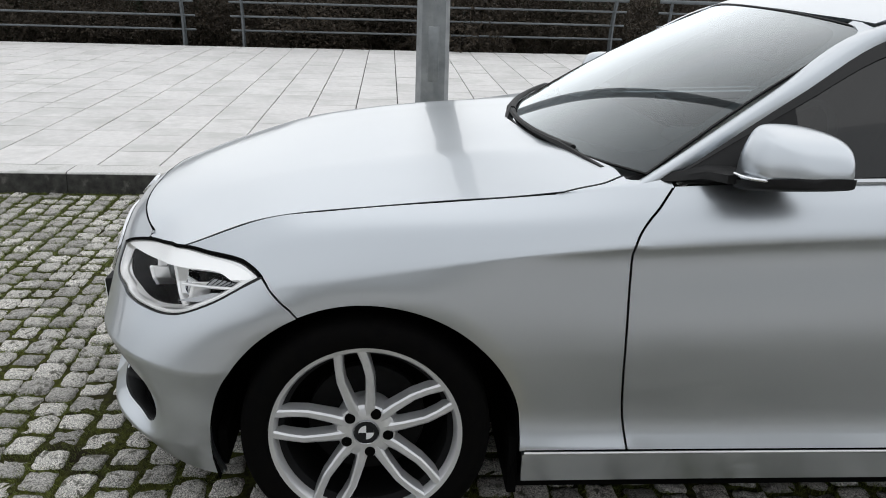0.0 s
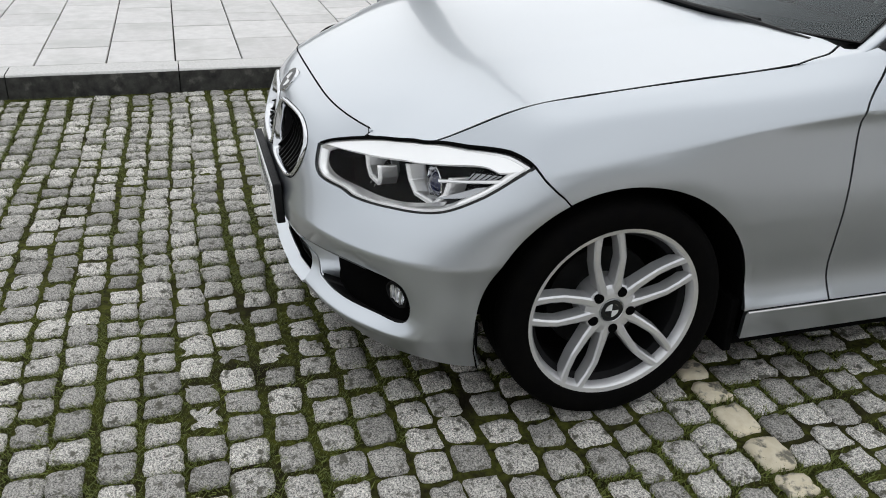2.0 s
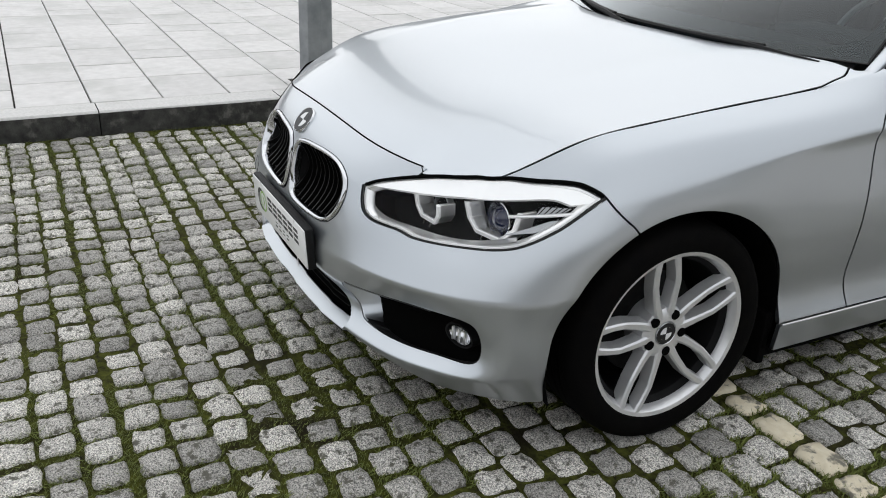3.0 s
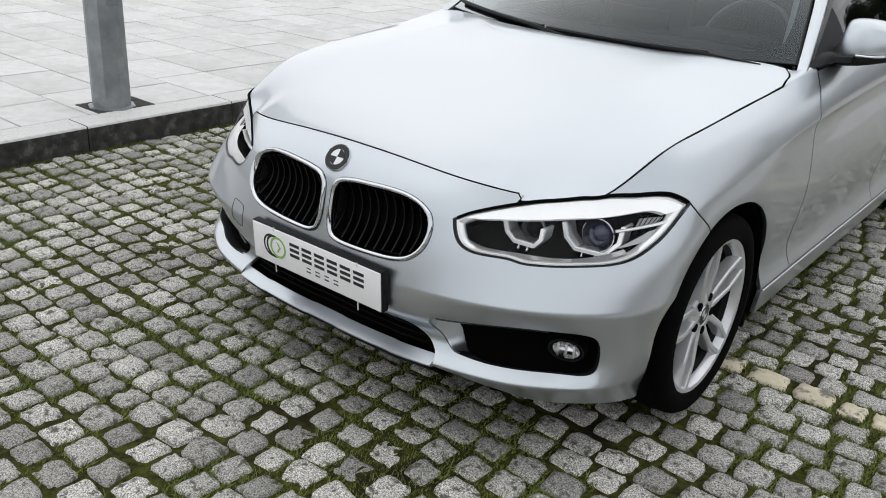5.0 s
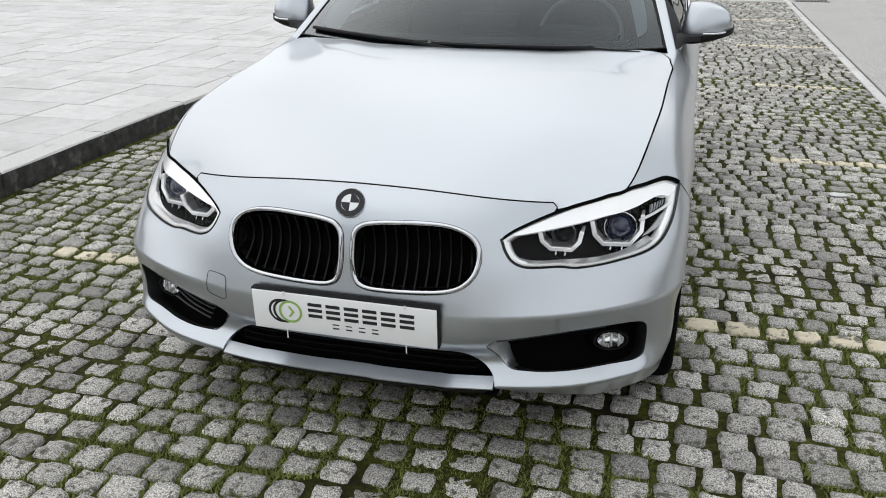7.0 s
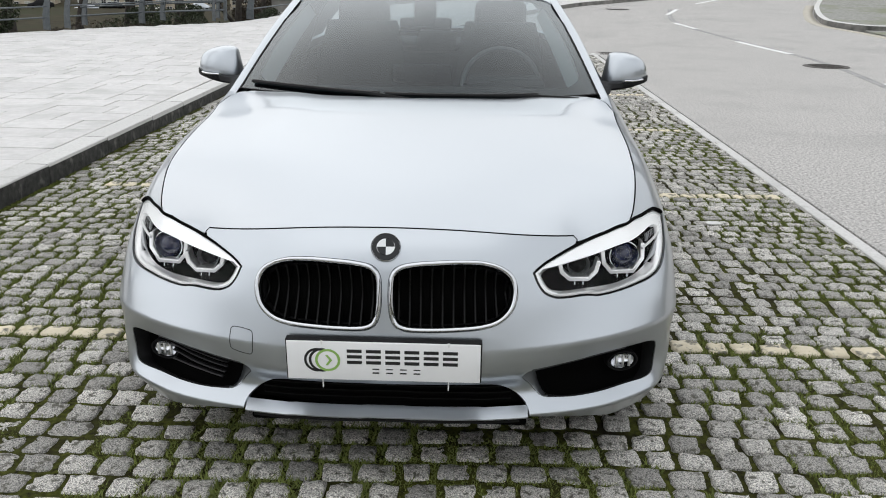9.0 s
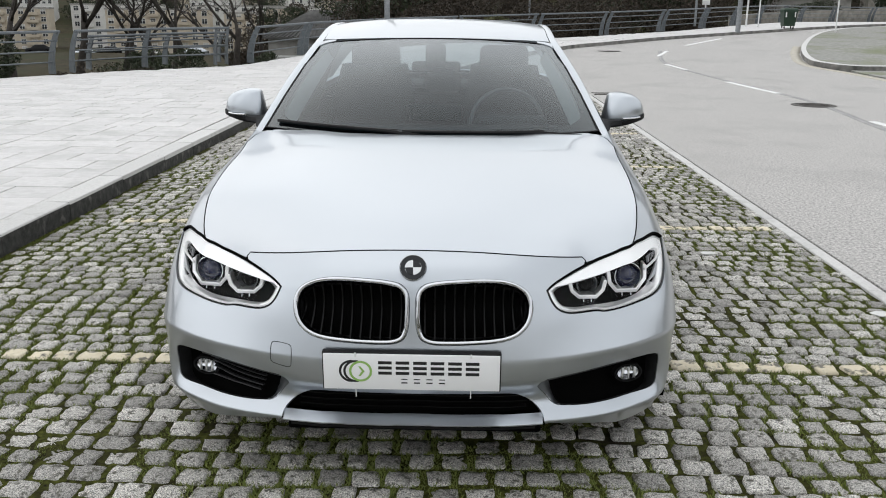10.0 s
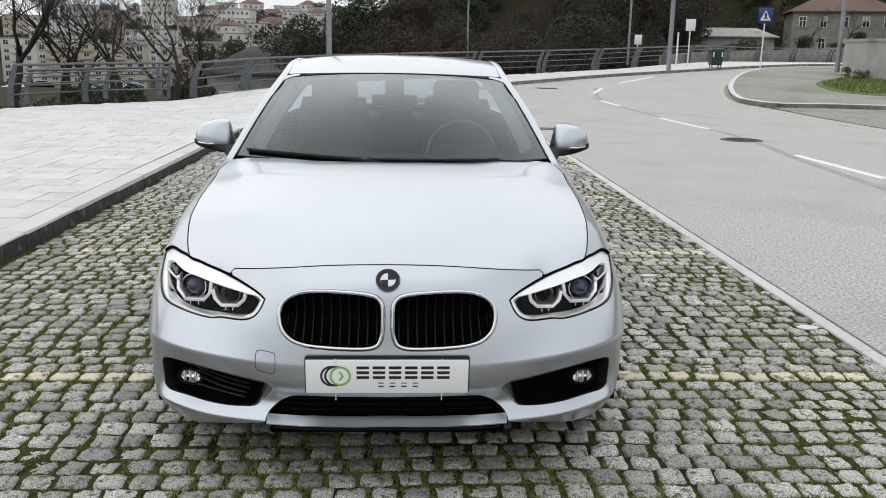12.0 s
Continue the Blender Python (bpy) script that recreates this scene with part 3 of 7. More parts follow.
def hood_surf(q):
    q = np.atleast_2d(q)
    d2 = (np.abs(q[:, 0])[:, None] - ease_at[None, :, 0]) ** 2 + (q[:, 1][:, None] - ease_at[None, :, 1]) ** 2
    w = np.exp(-np.clip((d2 - d2.min(1)[:, None]) / 0.04 ** 2, 0, 60))
    ease = (w * ease_dz).sum(1) / w.sum(1) * np.exp(-d2.min(1) / 0.10 ** 2)
    return np.stack((q[:, 0], q[:, 1], hood_z(q[:, 0], q[:, 1]) + ease), 1)


def hood_normal(q):
    q, e = np.atleast_2d(np.asarray(q, float)), 4e-3
    n = np.cross(hood_surf(q + (e, 0)) - hood_surf(q - (e, 0)), hood_surf(q + (0, e)) - hood_surf(q - (0, e)))
    return n / np.linalg.norm(n, axis=1)[:, None]


hood_half = np.concatenate((top_edge[:k_corner], lamp_edge, top_edge[k_side + 1:]))
hood_half = hood_half[hood_half[:, 1] < 1.262]
rear_edge = spline(np.array([(hood_half[-1][0], hood_half[-1][1]), (.7685, 1.305), (.760, 1.358), (.727, 1.412), (.66, 1.405), (.5, 1.338), (.3, 1.265), (0, 1.222)]), 0.015, corners=(3,))
hood_half = np.concatenate((hood_half[:-1], rear_edge))
hood_loop = np.concatenate((hood_half, (hood_half * (-1, 1))[::-1][1:-1]))
part("bonnet", sheet(hood_surf, hood_normal, hood_loop, (), 0.02, 0.016, 0.003), PAINT, car)

front_joint = np.concatenate((along_top(0.0, lamp_top[i_corner][0] - .016), [(lamp_top[i_corner][0] - .006, V_TOP - .014)], [lamp_top[i_corner]]))
joint_line = skin(front_joint) - skin_normal(front_joint) * 0.0025
part("bonnet_joint", tube([tuple(p) for p in np.concatenate(((joint_line * (-1, 1, 1))[::-1][:-1], joint_line))], 0.0034, 6), LINER, car, "black bonnet joint")
for s in (1, -1):
    q = lamp_top[1:-1]
    thick = [min(.0026 + .0022 * max(0, i - i_corner + 10) / 14, .0046) for i in range(1, len(lamp_top) - 1)]
    part("bonnet_seal", tube([tuple(p) for p in (skin(q) + skin_normal(q) * 0.001) * (s, 1, 1)], 0.006, 6, radii=thick), LINER, car, "black rubber seal")
# joint along the bonnet's sides, and the wing's upper corner between it and the pillar
side_edge = np.concatenate((hood_half[(hood_half[:, 1] > lamp_edge[-1][1] + .01) & (hood_half[:, 1] < 1.25) & (hood_half[:, 0] > .6)], rear_edge[:12]))
side_line = hood_surf(side_edge) - hood_normal(side_edge) * .004
corner_u = np.linspace(near([(.770, 1.24, .917)])[0][0], near([(.80, 1.52, .958)])[0][0], 25)
corner_low = np.stack((corner_u, np.full(25, V_TOP - .0045)), 1)
low_line = skin(corner_low)
low_out = skin(corner_low) - skin(corner_low - (0, .01))
low_out /= np.linalg.norm(low_out, axis=1)[:, None]
edge_run = hood_surf(rear_edge)
edge_run = edge_run[:int(np.argmax(edge_run[:, 1])) + 1]
high_line = np.stack([np.interp(np.linspace(0, 1, 25), np.linspace(0, 1, len(edge_run)), edge_run[:, k]) for k in range(3)], 1) + (.003, .002, -.001)
for s in (1, -1):
    part("bonnet_side_joint", tube([tuple(p) for p in side_line * (s, 1, 1)], .0032, 6), LINER, car, "black bonnet joint")
    vs, fs = [], []
    for i in range(25):
        span = np.linalg.norm(high_line[i] - low_line[i])
        tip = np.array((-.95, .1, .12 + .25 * i / 24))
        for q in np.linspace(0, 1, 9):
            h0, h1, h2, h3 = 2 * q ** 3 - 3 * q * q + 1, q ** 3 - 2 * q * q + q, 3 * q * q - 2 * q ** 3, q ** 3 - q * q
            vs.append(tuple((low_line[i] * h0 + low_out[i] * span * h1 + high_line[i] * h2 + tip * span * h3) * (s, 1, 1)))
    for i in range(24):
        for j in range(8):
            f = (i * 9 + j, (i + 1) * 9 + j, (i + 1) * 9 + j + 1, i * 9 + j + 1)
            fs.append(f if s > 0 else f[::-1])
    part("wing_corner", (vs, fs), PAINT, car)
# flank panels
door_cut = spline(near([(.873, 1.45, .277), (.866, 1.432, .386), (.871, 1.420, .514), (.879, 1.4155, .657), (.872, 1.416, .755), (.873, 1.4185, .816), (.863, 1.429, .846), (.846, 1.452, .878), (.828, 1.483, .91)]), 0.02, corners=(0,))
door_cut = np.concatenate((door_cut, near([(.80, 1.522, .952)])))
door_cut[-1][1] = V_TOP
mid_cut = on_flank([(2.50, .277), (2.50, .5), (2.51, .7), (2.535, .9)], corners=(0,))
mid_cut = np.concatenate((mid_cut, near([(.81, 2.55, .995)])))
mid_cut[-1][1] = V_TOP
arch_rear_of_front = arch(AXLE_F, arch_seam_angle, -4)


def sill_line(y0, y1, z=.277):
    return on_flank([(y, z) for y in np.linspace(y0, y1, 12)], 0.03)


fender_loop = np.concatenate((lamp_top[i_side:-1], seam[:-1], arch_rear_of_front, sill_line(1.19, 1.45)[:-1], door_cut[:-1], along_top(door_cut[-1][0], lamp_top[i_side][0])[:-1]))
rear_arch_front = arch(AXLE_R, 184, 118, 24)
rear_cut = on_flank([(3.30, .635), (3.36, .74), (3.40, .86), (3.42, .95)], corners=(0,))
rear_cut = np.concatenate((rear_cut, near([(.79, 3.42, 1.02)])))
rear_cut[-1][1] = V_TOP
door_loop = np.concatenate((door_cut[::-1][:-1], sill_line(1.45, 2.50)[:-1], mid_cut[:-1], along_top(mid_cut[-1][0], door_cut[-1][0], 0.04)[:-1]))
back_door_loop = np.concatenate((mid_cut[::-1][:-1], sill_line(2.50, 3.07)[:-1], rear_arch_front, rear_cut[1:-1], along_top(rear_cut[-1][0], mid_cut[-1][0], 0.04)[:-1]))
sill_loop = np.concatenate((sill_line(1.178, 3.08, .270), arch(AXLE_R, 186, 196, 6), on_flank([(y, .181) for y in np.linspace(3.09, 1.18, 12)], 0.04)))
u_tail = near([(.78, 4.08, .6)])[0][0]
quarter_loop = np.concatenate((rear_cut[::-1][:-1], arch(AXLE_R, 117, -14, 40), along_foot(arch(AXLE_R, -14, -15, 2)[0][0], u_tail, 0.02, 0.05), np.array([(u_tail, v) for v in np.linspace(0.02, V_TOP, 20)[1:]]), along_top(u_tail, rear_cut[-1][0], 0.04)[1:-1]))
u_end = U_KNOTS[-1]
v_gate = 0.34
rear_bumper_loop = np.concatenate((along_foot(u_tail, u_end, 0.02, 0.05), np.array([(u_end, v) for v in np.linspace(0.02, v_gate, 12)[1:]]), along_foot(u_end, u_tail, v_gate, 0.05)[1:], np.array([(u_tail, v) for v in np.linspace(v_gate, 0.02, 12)[1:-1]])))
gate_loop = np.concatenate((along_foot(u_tail, u_end, v_gate, 0.05), np.array([(u_end, v) for v in np.linspace(v_gate, V_TOP, 12)[1:]]), along_foot(u_end, u_tail, V_TOP, 0.05)[1:], np.array([(u_tail, v) for v in np.linspace(V_TOP, v_gate, 12)[1:-1]])))
for name, loop, step in (("front_wing", fender_loop, 0.013), ("front_door", door_loop, 0.03), ("rear_door", back_door_loop, 0.04), ("side_sill", sill_loop, 0.03), ("rear_wing", quarter_loop, 0.045)):
    d = sheet(skin, skin_normal, loop, (), step, 0.014, 0.003)
    part(name, d, PAINT, car)
    part(name, mirrored(d), PAINT, car)
# lighter strip added for the highlight along the sill's upper edge
for s in (1, -1):
    q = sill_line(1.185, 3.06, .2725)
    part("sill_edge", tube([tuple(p) for p in (skin(q) + skin_normal(q) * .0015) * (s, 1, 1)], .0036, 8), RIM, car, "bright strip for the sky's highlight on the sill")
for name, loop in (("rear_bumper", rear_bumper_loop), ("tailgate", gate_loop)):
    d = sheet(skin, skin_normal, loop, (), 0.05, 0.014, 0.002)
    d[0][:, 0] = np.where(d[0][:, 0] < 0.01, 0.0, d[0][:, 0])
    part(name, joined(d, mirrored(d)), PAINT, car)

# dark inner shell behind the joints and openings, open at the wheels
def shell():
    us, vs_ = np.linspace(0, u_end, 190), np.linspace(0.02, V_TOP - 0.004, 40)
    uv = np.array([(u, v) for u in us for v in vs_])
    p = skin(uv) - skin_normal(uv) * 0.05
    fs, m = [], len(vs_)
    at_lamp = within(inset_loop(lamp_loop, -0.01), uv)
    for i in range(len(us) - 1):
        for j in range(m - 1):
            if at_lamp[i * m + j] or at_lamp[(i + 1) * m + j + 1]:
                continue
            q = (i * m + j, (i + 1) * m + j, (i + 1) * m + j + 1, i * m + j + 1)
            c = p[list(q)].mean(0)
            if any(((c[1] - yc) / 0.40) ** 2 + ((c[2] - 0.30) / 0.385) ** 2 < 1 for yc in (AXLE_F, AXLE_R)):
                continue
            fs.append(q)
    n = skin_normal(uv)
    d = (p, fs, n)
    return joined(d, mirrored(d))


part("inner_shell", shell(), LINER, car, "matt black inner shell")
# wheel housings and floor
for yc in (AXLE_F, AXLE_R):
    for s in (1, -1):
        prof = [(.30, .50 * s), (.395, .50 * s), (.395, .853 * s)]
        bm = lathe(prof, 40)
        bmesh.ops.delete(bm, geom=[v for v in bm.verts if v.co.z < (-0.16 if v.co.y > 0 else -0.13)], context="VERTS")
        bmesh.ops.scale(bm, vec=(1, 0.98, 0.945), verts=bm.verts)
        bmesh.ops.translate(bm, vec=(0, yc, .305), verts=bm.verts)
        part("wheel_housing", bm, LINER, car, "matt black wheel housing")
part("floor_pan", box(-.84, .84, 1.165, 3.09, .150, .19, .01), LINER, car, "black underbody")
# this front pan also adds the dark strip and shade below the lip
part("floor_pan", box(-.40, .40, .105, .37, .196, .222, .01), LINER, car, "black underbody")
part("floor_pan", box(-.60, .60, .27, .45, .180, .21, .01), LINER, car, "black underbody")
part("floor_pan", box(-.50, .50, .36, 4.2, .15, .20, .01), LINER, car, "black underbody")
# black flaps added in place of the shade round the front wheels
for s in (1, -1):
    part("arch_deflector", box(.5 * s - .01, .5 * s + .01, .33, 1.165, .15, .30, .004), LINER, car, "black flap added for the shade round the wheel")
    part("arch_deflector", box(min(.5 * s, .845 * s), max(.5 * s, .845 * s), 1.15, 1.175, .135, .30, .004), LINER, car, "black flap added for the shade round the wheel")
    part("arch_deflector", box(min(.5 * s, .80 * s), max(.5 * s, .80 * s), .405, .43, .20, .30, .004), LINER, car, "black flap added for the shade round the wheel")

# kidney grilles
for s in (1, -1):
    flip = (lambda q: q * np.array((s, 1, 1)))
    k_surf = lambda q: skin(q) * np.array((s, 1, 1))
    k_norm = lambda q: skin_normal(q) * np.array((s, 1, 1))
    frame_bm = rim_strip(k_surf, k_norm, kidney_loop, [(-.001, -.012), (-.001, .003), (.002, .0075), (.007, .009), (.0115, .006), (.0138, .0), (.0145, -.02)])
    grille = part("kidney_grille", frame_bm, CHROME, car, "chrome-framed black kidney grille")
    # black line added for the shaded gap round the chrome frame
    gap_loop = k_surf(kidney_loop) - k_norm(kidney_loop) * 0.001
    part("grille_seal", tube([tuple(p) for p in gap_loop], 0.0028, 6, closed=True), LINER, grille)
    tub = rim_strip(k_surf, k_norm, kidney_loop, [(.013, -.004), (.0145, -.075)])
    part("grille_tub", tub, BLACK, grille)
    back = sheet(k_surf, k_norm, kidney_loop, (), 0.02, 0, 0.0135, lift=-0.075)
    part("grille_back", (back[0], back[1], back[2]), LINER, grille, "black grille mesh backing")
    inner = inset_loop(kidney_loop, 0.013)
    for x in np.linspace(.037, .335, 11):
        uc = near([(x, .03, .62)])[0][0]
        col = np.array([(uc, v) for v in np.linspace(0.2, V_TOP, 60)])
        col = col[within(inner, col)]
        if len(col) < 4:
            continue
        a, b = k_surf(col) - k_norm(col) * 0.006, k_surf(col) - k_norm(col) * 0.055
        bend = 0.034 * np.sin(np.linspace(0, np.pi, len(col)))[:, None]
        a = a - k_norm(col) * bend
        m = len(col)
        w = np.array((.0022, 0, 0))
        vs = np.concatenate((a - w, a + w, b - w * 1.3, b + w * 1.3))
        fs = [(i, i + 1, m + i + 1, m + i) for i in range(m - 1)] + [(2 * m + i, i, i + 1, 2 * m + i + 1)[::-1] for i in range(m - 1)] + [(m + i, m + i + 1, 3 * m + i + 1, 3 * m + i) for i in range(m - 1)]
        part("grille_slat", mesh_of("grille_slat", vs, fs, SLAT_BLACK, smooth=False), None, grille)

# head lamps
RING_INNER = [(.481, .222, .668), (.489, .224, .636), (.512, .226, .616), (.567, .236, .614), (.587, .234, .638), (.593, .230, .670)]
RING_OUTER = [(.612, .298, .678), (.620, .304, .638), (.644, .313, .610), (.714, .340, .605), (.742, .360, .640), (.742, .372, .682)]


def band(points, wide, front, back):
    """A faceted strip along points that lie about in an upright plane: wide across, reaching to the front and the back."""
    p = np.asarray(points, float)
    d = np.gradient(p, axis=0)
    n = np.stack((-d[:, 2], 0 * d[:, 0], d[:, 0]), 1)
    n /= np.linalg.norm(n, axis=1)[:, None]
    rows = []
    for a, k in zip(p, n):
        rows.append([tuple(a + k * w + np.array((0, y, 0))) for w, y in ((-wide / 2, -front), (wide / 2, -front), (wide / 2, back), (-wide / 2, back))])
    bm = bmesh.new()
    vs = [[bm.verts.new(q) for q in r] for r in rows]
    for a, b in zip(vs[:-1], vs[1:]):
        for k in range(4):
            bm.faces.new((a[k], a[(k + 1) % 4], b[(k + 1) % 4], b[k]))
    bm.faces.new(vs[0])
    bm.faces.new(vs[-1][::-1])
    bmesh.ops.recalc_face_normals(bm, faces=bm.faces)
    bmesh.ops.bevel(bm, geom=bm.edges[:], offset=.0012, segments=1, affect="EDGES")
    return bm


for s in (1, -1):
    l_surf = lambda q: skin(q) * np.array((s, 1, 1))
    l_norm = lambda q: skin_normal(q) * np.array((s, 1, 1))
    seal = rim_strip(l_surf, l_norm, lamp_loop, [(.0, -.02), (.0, -.003), (.0055, -.002), (.0065, -.012)])
    lamp = part("head_lamp", seal, GLOSS_BLACK, car, "head lamp with white brow and ring lights")
    housing = sheet(l_surf, l_norm, lamp_loop, (), 0.02, 0, 0.012, lift=-0.125)
    part("lamp_housing", housing, LAMP_DARK, lamp)
    bezel = rim_strip(l_surf, l_norm, lamp_loop, [(.0065, -.004), (.0105, -.003), (.0115, -.006), (.0135, -.0055), (.024, -.015), (.025, -.024)])
    part("lamp_wall", rim_strip(l_surf, l_norm, lamp_loop, [(.018, -.013), (.015, -.06), (.012, -.125)]), LAMP_DARK, lamp)
    part("lamp_bezel", bezel, LAMP_WHITE, lamp, "bright bezel")
    # brow: a white band under the upper edge
    p = lamp_top
    d = np.gradient(p, axis=0)
    d /= np.linalg.norm(d, axis=1)[:, None]
    high = p + np.stack((d[:, 1], -d[:, 0]), 1) * 0.0095
    low = spline(near([(.832, .525, .722), (.808, .457, .713), (.781, .424, .723), (.742, .356, .718), (.697, .294, .711), (.630, .243, .703), (.53, .174, .690), (.42, .104, .682)]), 0.012, corners=(0, 1))
    brow_loop = np.concatenate((high[2:-2], low))
    brow = sheet(l_surf, l_norm, brow_loop, (), 0.01, 0.02, 0.0, lift=-0.005)
    part("lamp_brow", brow, LAMP_GLOW, lamp, "white brow band with added glow")
    # two ring lights, open at the top: deep faceted shrouds with a projector in each
    for ring, c, r, dome in ((RING_INNER, (.540, .262, .645), .030, 0), (RING_OUTER, (.684, .345, .650), .040, 1)):
        pts = np.array(ring) * (s, 1, 1)
        part("ring_shroud", band(pts, .0085, .012, .032), LAMP_WHITE, lamp, "white ring shroud")
        part("ring_light", band(pts + (0, -.012, 0), .0115, .006, .003), LAMP_GLOW, lamp, "pale ring light with added glow")
        to = Matrix.Translation((c[0] * s, c[1], c[2])) @ Vector((.12 * s, -1, .02)).to_track_quat("X", "Z").to_matrix().to_4x4()
        for nm, prof, mt in (("lamp_reflector", [(r * .86, -.012), (r * 1.0, .004), (r * 1.06, .012), (r * 1.12, .010)], LAMP_CHROME if dome else LAMP_SILVER), ("projector_lens", [(.0001, .022), (r * .3, .020), (r * .58, .013), (r * .80, .002), (r * .86, -.012)], LENS_BLUE if dome else LAMP_DARK)):
            bm = lathe(prof, 36)
            bmesh.ops.transform(bm, matrix=to, verts=bm.verts)
            part(nm, bm, mt, lamp, "blue-coated projector lens" if mt is LENS_BLUE else "")
        for k in (.28, .72):
            a, b = pts[2], pts[3]
            q = a + (b - a) * k
            part("lamp_peg", tube([(q[0], q[1] - .015, q[2] - .006), (q[0], q[1] - .02, q[2] - .016)], .0028, 6), LAMP_CHROME, lamp)
    # sloping white shelf along the lower edge
    q = spline(near([(.425, .085, .640), (.445, .09, .622), (.49, .10, .613), (.56, .14, .608), (.65, .19, .607), (.72, .245, .614), (.785, .325, .634)]), 0.012)
    outer_row, inner_row = l_surf(q) - l_norm(q) * 0.010, l_surf(q + (0, .014)) - l_norm(q + (0, .014)) * 0.030
    m = len(q)
    part("lamp_shelf", (np.concatenate((outer_row, inner_row)), [(i, i + 1, m + i + 1, m + i) for i in range(m - 1)]), LAMP_WHITE, lamp, "white sloping shelf")
    # long white fin and silver plate towards the outer tip
    q = spline(near([(.735, .33, .676), (.775, .395, .682), (.822, .485, .695)]), 0.01)
    part("lamp_fin", tube([tuple(a) for a in l_surf(q) - l_norm(q) * 0.012], 0.0042, 6), LAMP_WHITE, lamp)
    plate_loop = near([(.752, .31, .640), (.79, .37, .650), (.826, .475, .688), (.79, .41, .672)])
    part("lamp_plate", sheet(l_surf, l_norm, spline(plate_loop, 0.012, closed=True, corners=range(4)), (), 0.012, 0.006, 0.0, lift=-0.016), LAMP_SILVER, lamp, "satin silver plate")
    turn_loop = near([(.768, .385, .686), (.800, .445, .694), (.808, .462, .707), (.774, .400, .708)])
    turn_light = part("turn_light", sheet(l_surf, l_norm, spline(turn_loop, 0.01, closed=True, corners=range(4)), (), 0.012, 0.006, 0.0, lift=-0.022), LAMP_SILVER, lamp, "ribbed clear turn light")
    for k in range(5):
        f = (k + .5) / 5
        rib = np.stack((turn_loop[0] + (turn_loop[1] - turn_loop[0]) * f, turn_loop[3] + (turn_loop[2] - turn_loop[3]) * f))
        part("turn_rib", tube([tuple(a) for a in l_surf(rib) - l_norm(rib) * 0.0185], 0.0013, 5), LAMP_DARK, turn_light)
    cover = part("lamp_cover", sheet(l_surf, l_norm, lamp_loop, (), 0.02, 0, 0.003, lift=-0.001), LAMP_GLASS, lamp, "clear cover")
    cover.visible_shadow = False

# fog lamp recesses
for s in (1, -1):
    f_surf = lambda q: skin(q) * np.array((s, 1, 1))
    f_norm = lambda q: skin_normal(q) * np.array((s, 1, 1))
    lining = rim_strip(f_surf, f_norm, fog_loop, [(.0, -.002), (.003, -.004), (.009, -.075)])
    for v in lining.verts:
        if abs(v.co.x) < .47 and v.co.y > float(f_surf(near([(abs(v.co.x), v.co.y, v.co.z)]))[0][1]) + .02:
            v.co.x += .03 * s
    cheek = lining.copy()
    side_of = lambda f: abs(f.calc_center_median().x) < .455
    bmesh.ops.delete(cheek, geom=[f for f in cheek.faces if not side_of(f)], context="FACES")
    bmesh.ops.delete(lining, geom=[f for f in lining.faces if side_of(f)], context="FACES")
    recess = part("fog_recess", lining, BLACK, car, "black fog lamp recess")
    part("recess_cheek", cheek, PAINT, recess, "silver inner cheek")
    part("recess_back", sheet(f_surf, f_norm, fog_loop, (), 0.02, 0, 0.006, lift=-0.075), LINER, recess)
    # gloss blade under the upper edge, and slats
    for zt, lift in ((.0, -.012),) + (((-.034, -.022), (-.050, -.022), (-.066, -.022), (-.082, -.024)) if s < 0 else ()):
        a = near([(.405, .04, .404), (.55, .085, .412), (.68, .155, .418)]) if not zt else near([(.45 - zt * .4, .07 - zt * .7, .404 + zt), (.56, .10 - zt * .7, .411 + zt), (.67, .15 - zt * .7, .417 + zt)])
        q = spline(a, 0.015)
        pts = f_surf(q) + f_norm(q) * lift
        part("recess_slat" if zt else "recess_blade", tube([tuple(p) for p in pts], 0.006 if zt else 0.014, 8, flat=0.6), RIB_BLACK, recess)
    q = near([(.711, .184, .3505)])
    c = Vector(f_surf(q)[0] - f_norm(q)[0] * 0.034) - Vector((0, 0, .024))
    fwd = Vector((0.30 * s, -1, 0.0)).normalized()
    to = Matrix.Translation(c) @ fwd.to_track_quat("X", "Z").to_matrix().to_4x4() @ Matrix.Diagonal((1, 1.2, .76, 1))
    for nm, prof, mt in (("fog_bezel", [(.030, -.01), (.037, .010), (.041, .010), (.044, -.02)], BLACK), ("fog_reflector", [(.0001, -.016), (.014, -.012), (.024, -.003), (.031, .006)], LAMP_CHROME)):
        bm = lathe(prof, 32)
        bmesh.ops.transform(bm, matrix=to, verts=bm.verts)
        part(nm, bm, mt, recess)
    for k in (-1, 0, 1):
        rib = box(.004, .012, k * .018 - .0025, k * .018 + .0025, -.024, .024, .001)
        bmesh.ops.transform(rib, matrix=to, verts=rib.verts)
        part("fog_rib", rib, LAMP_WHITE, recess)

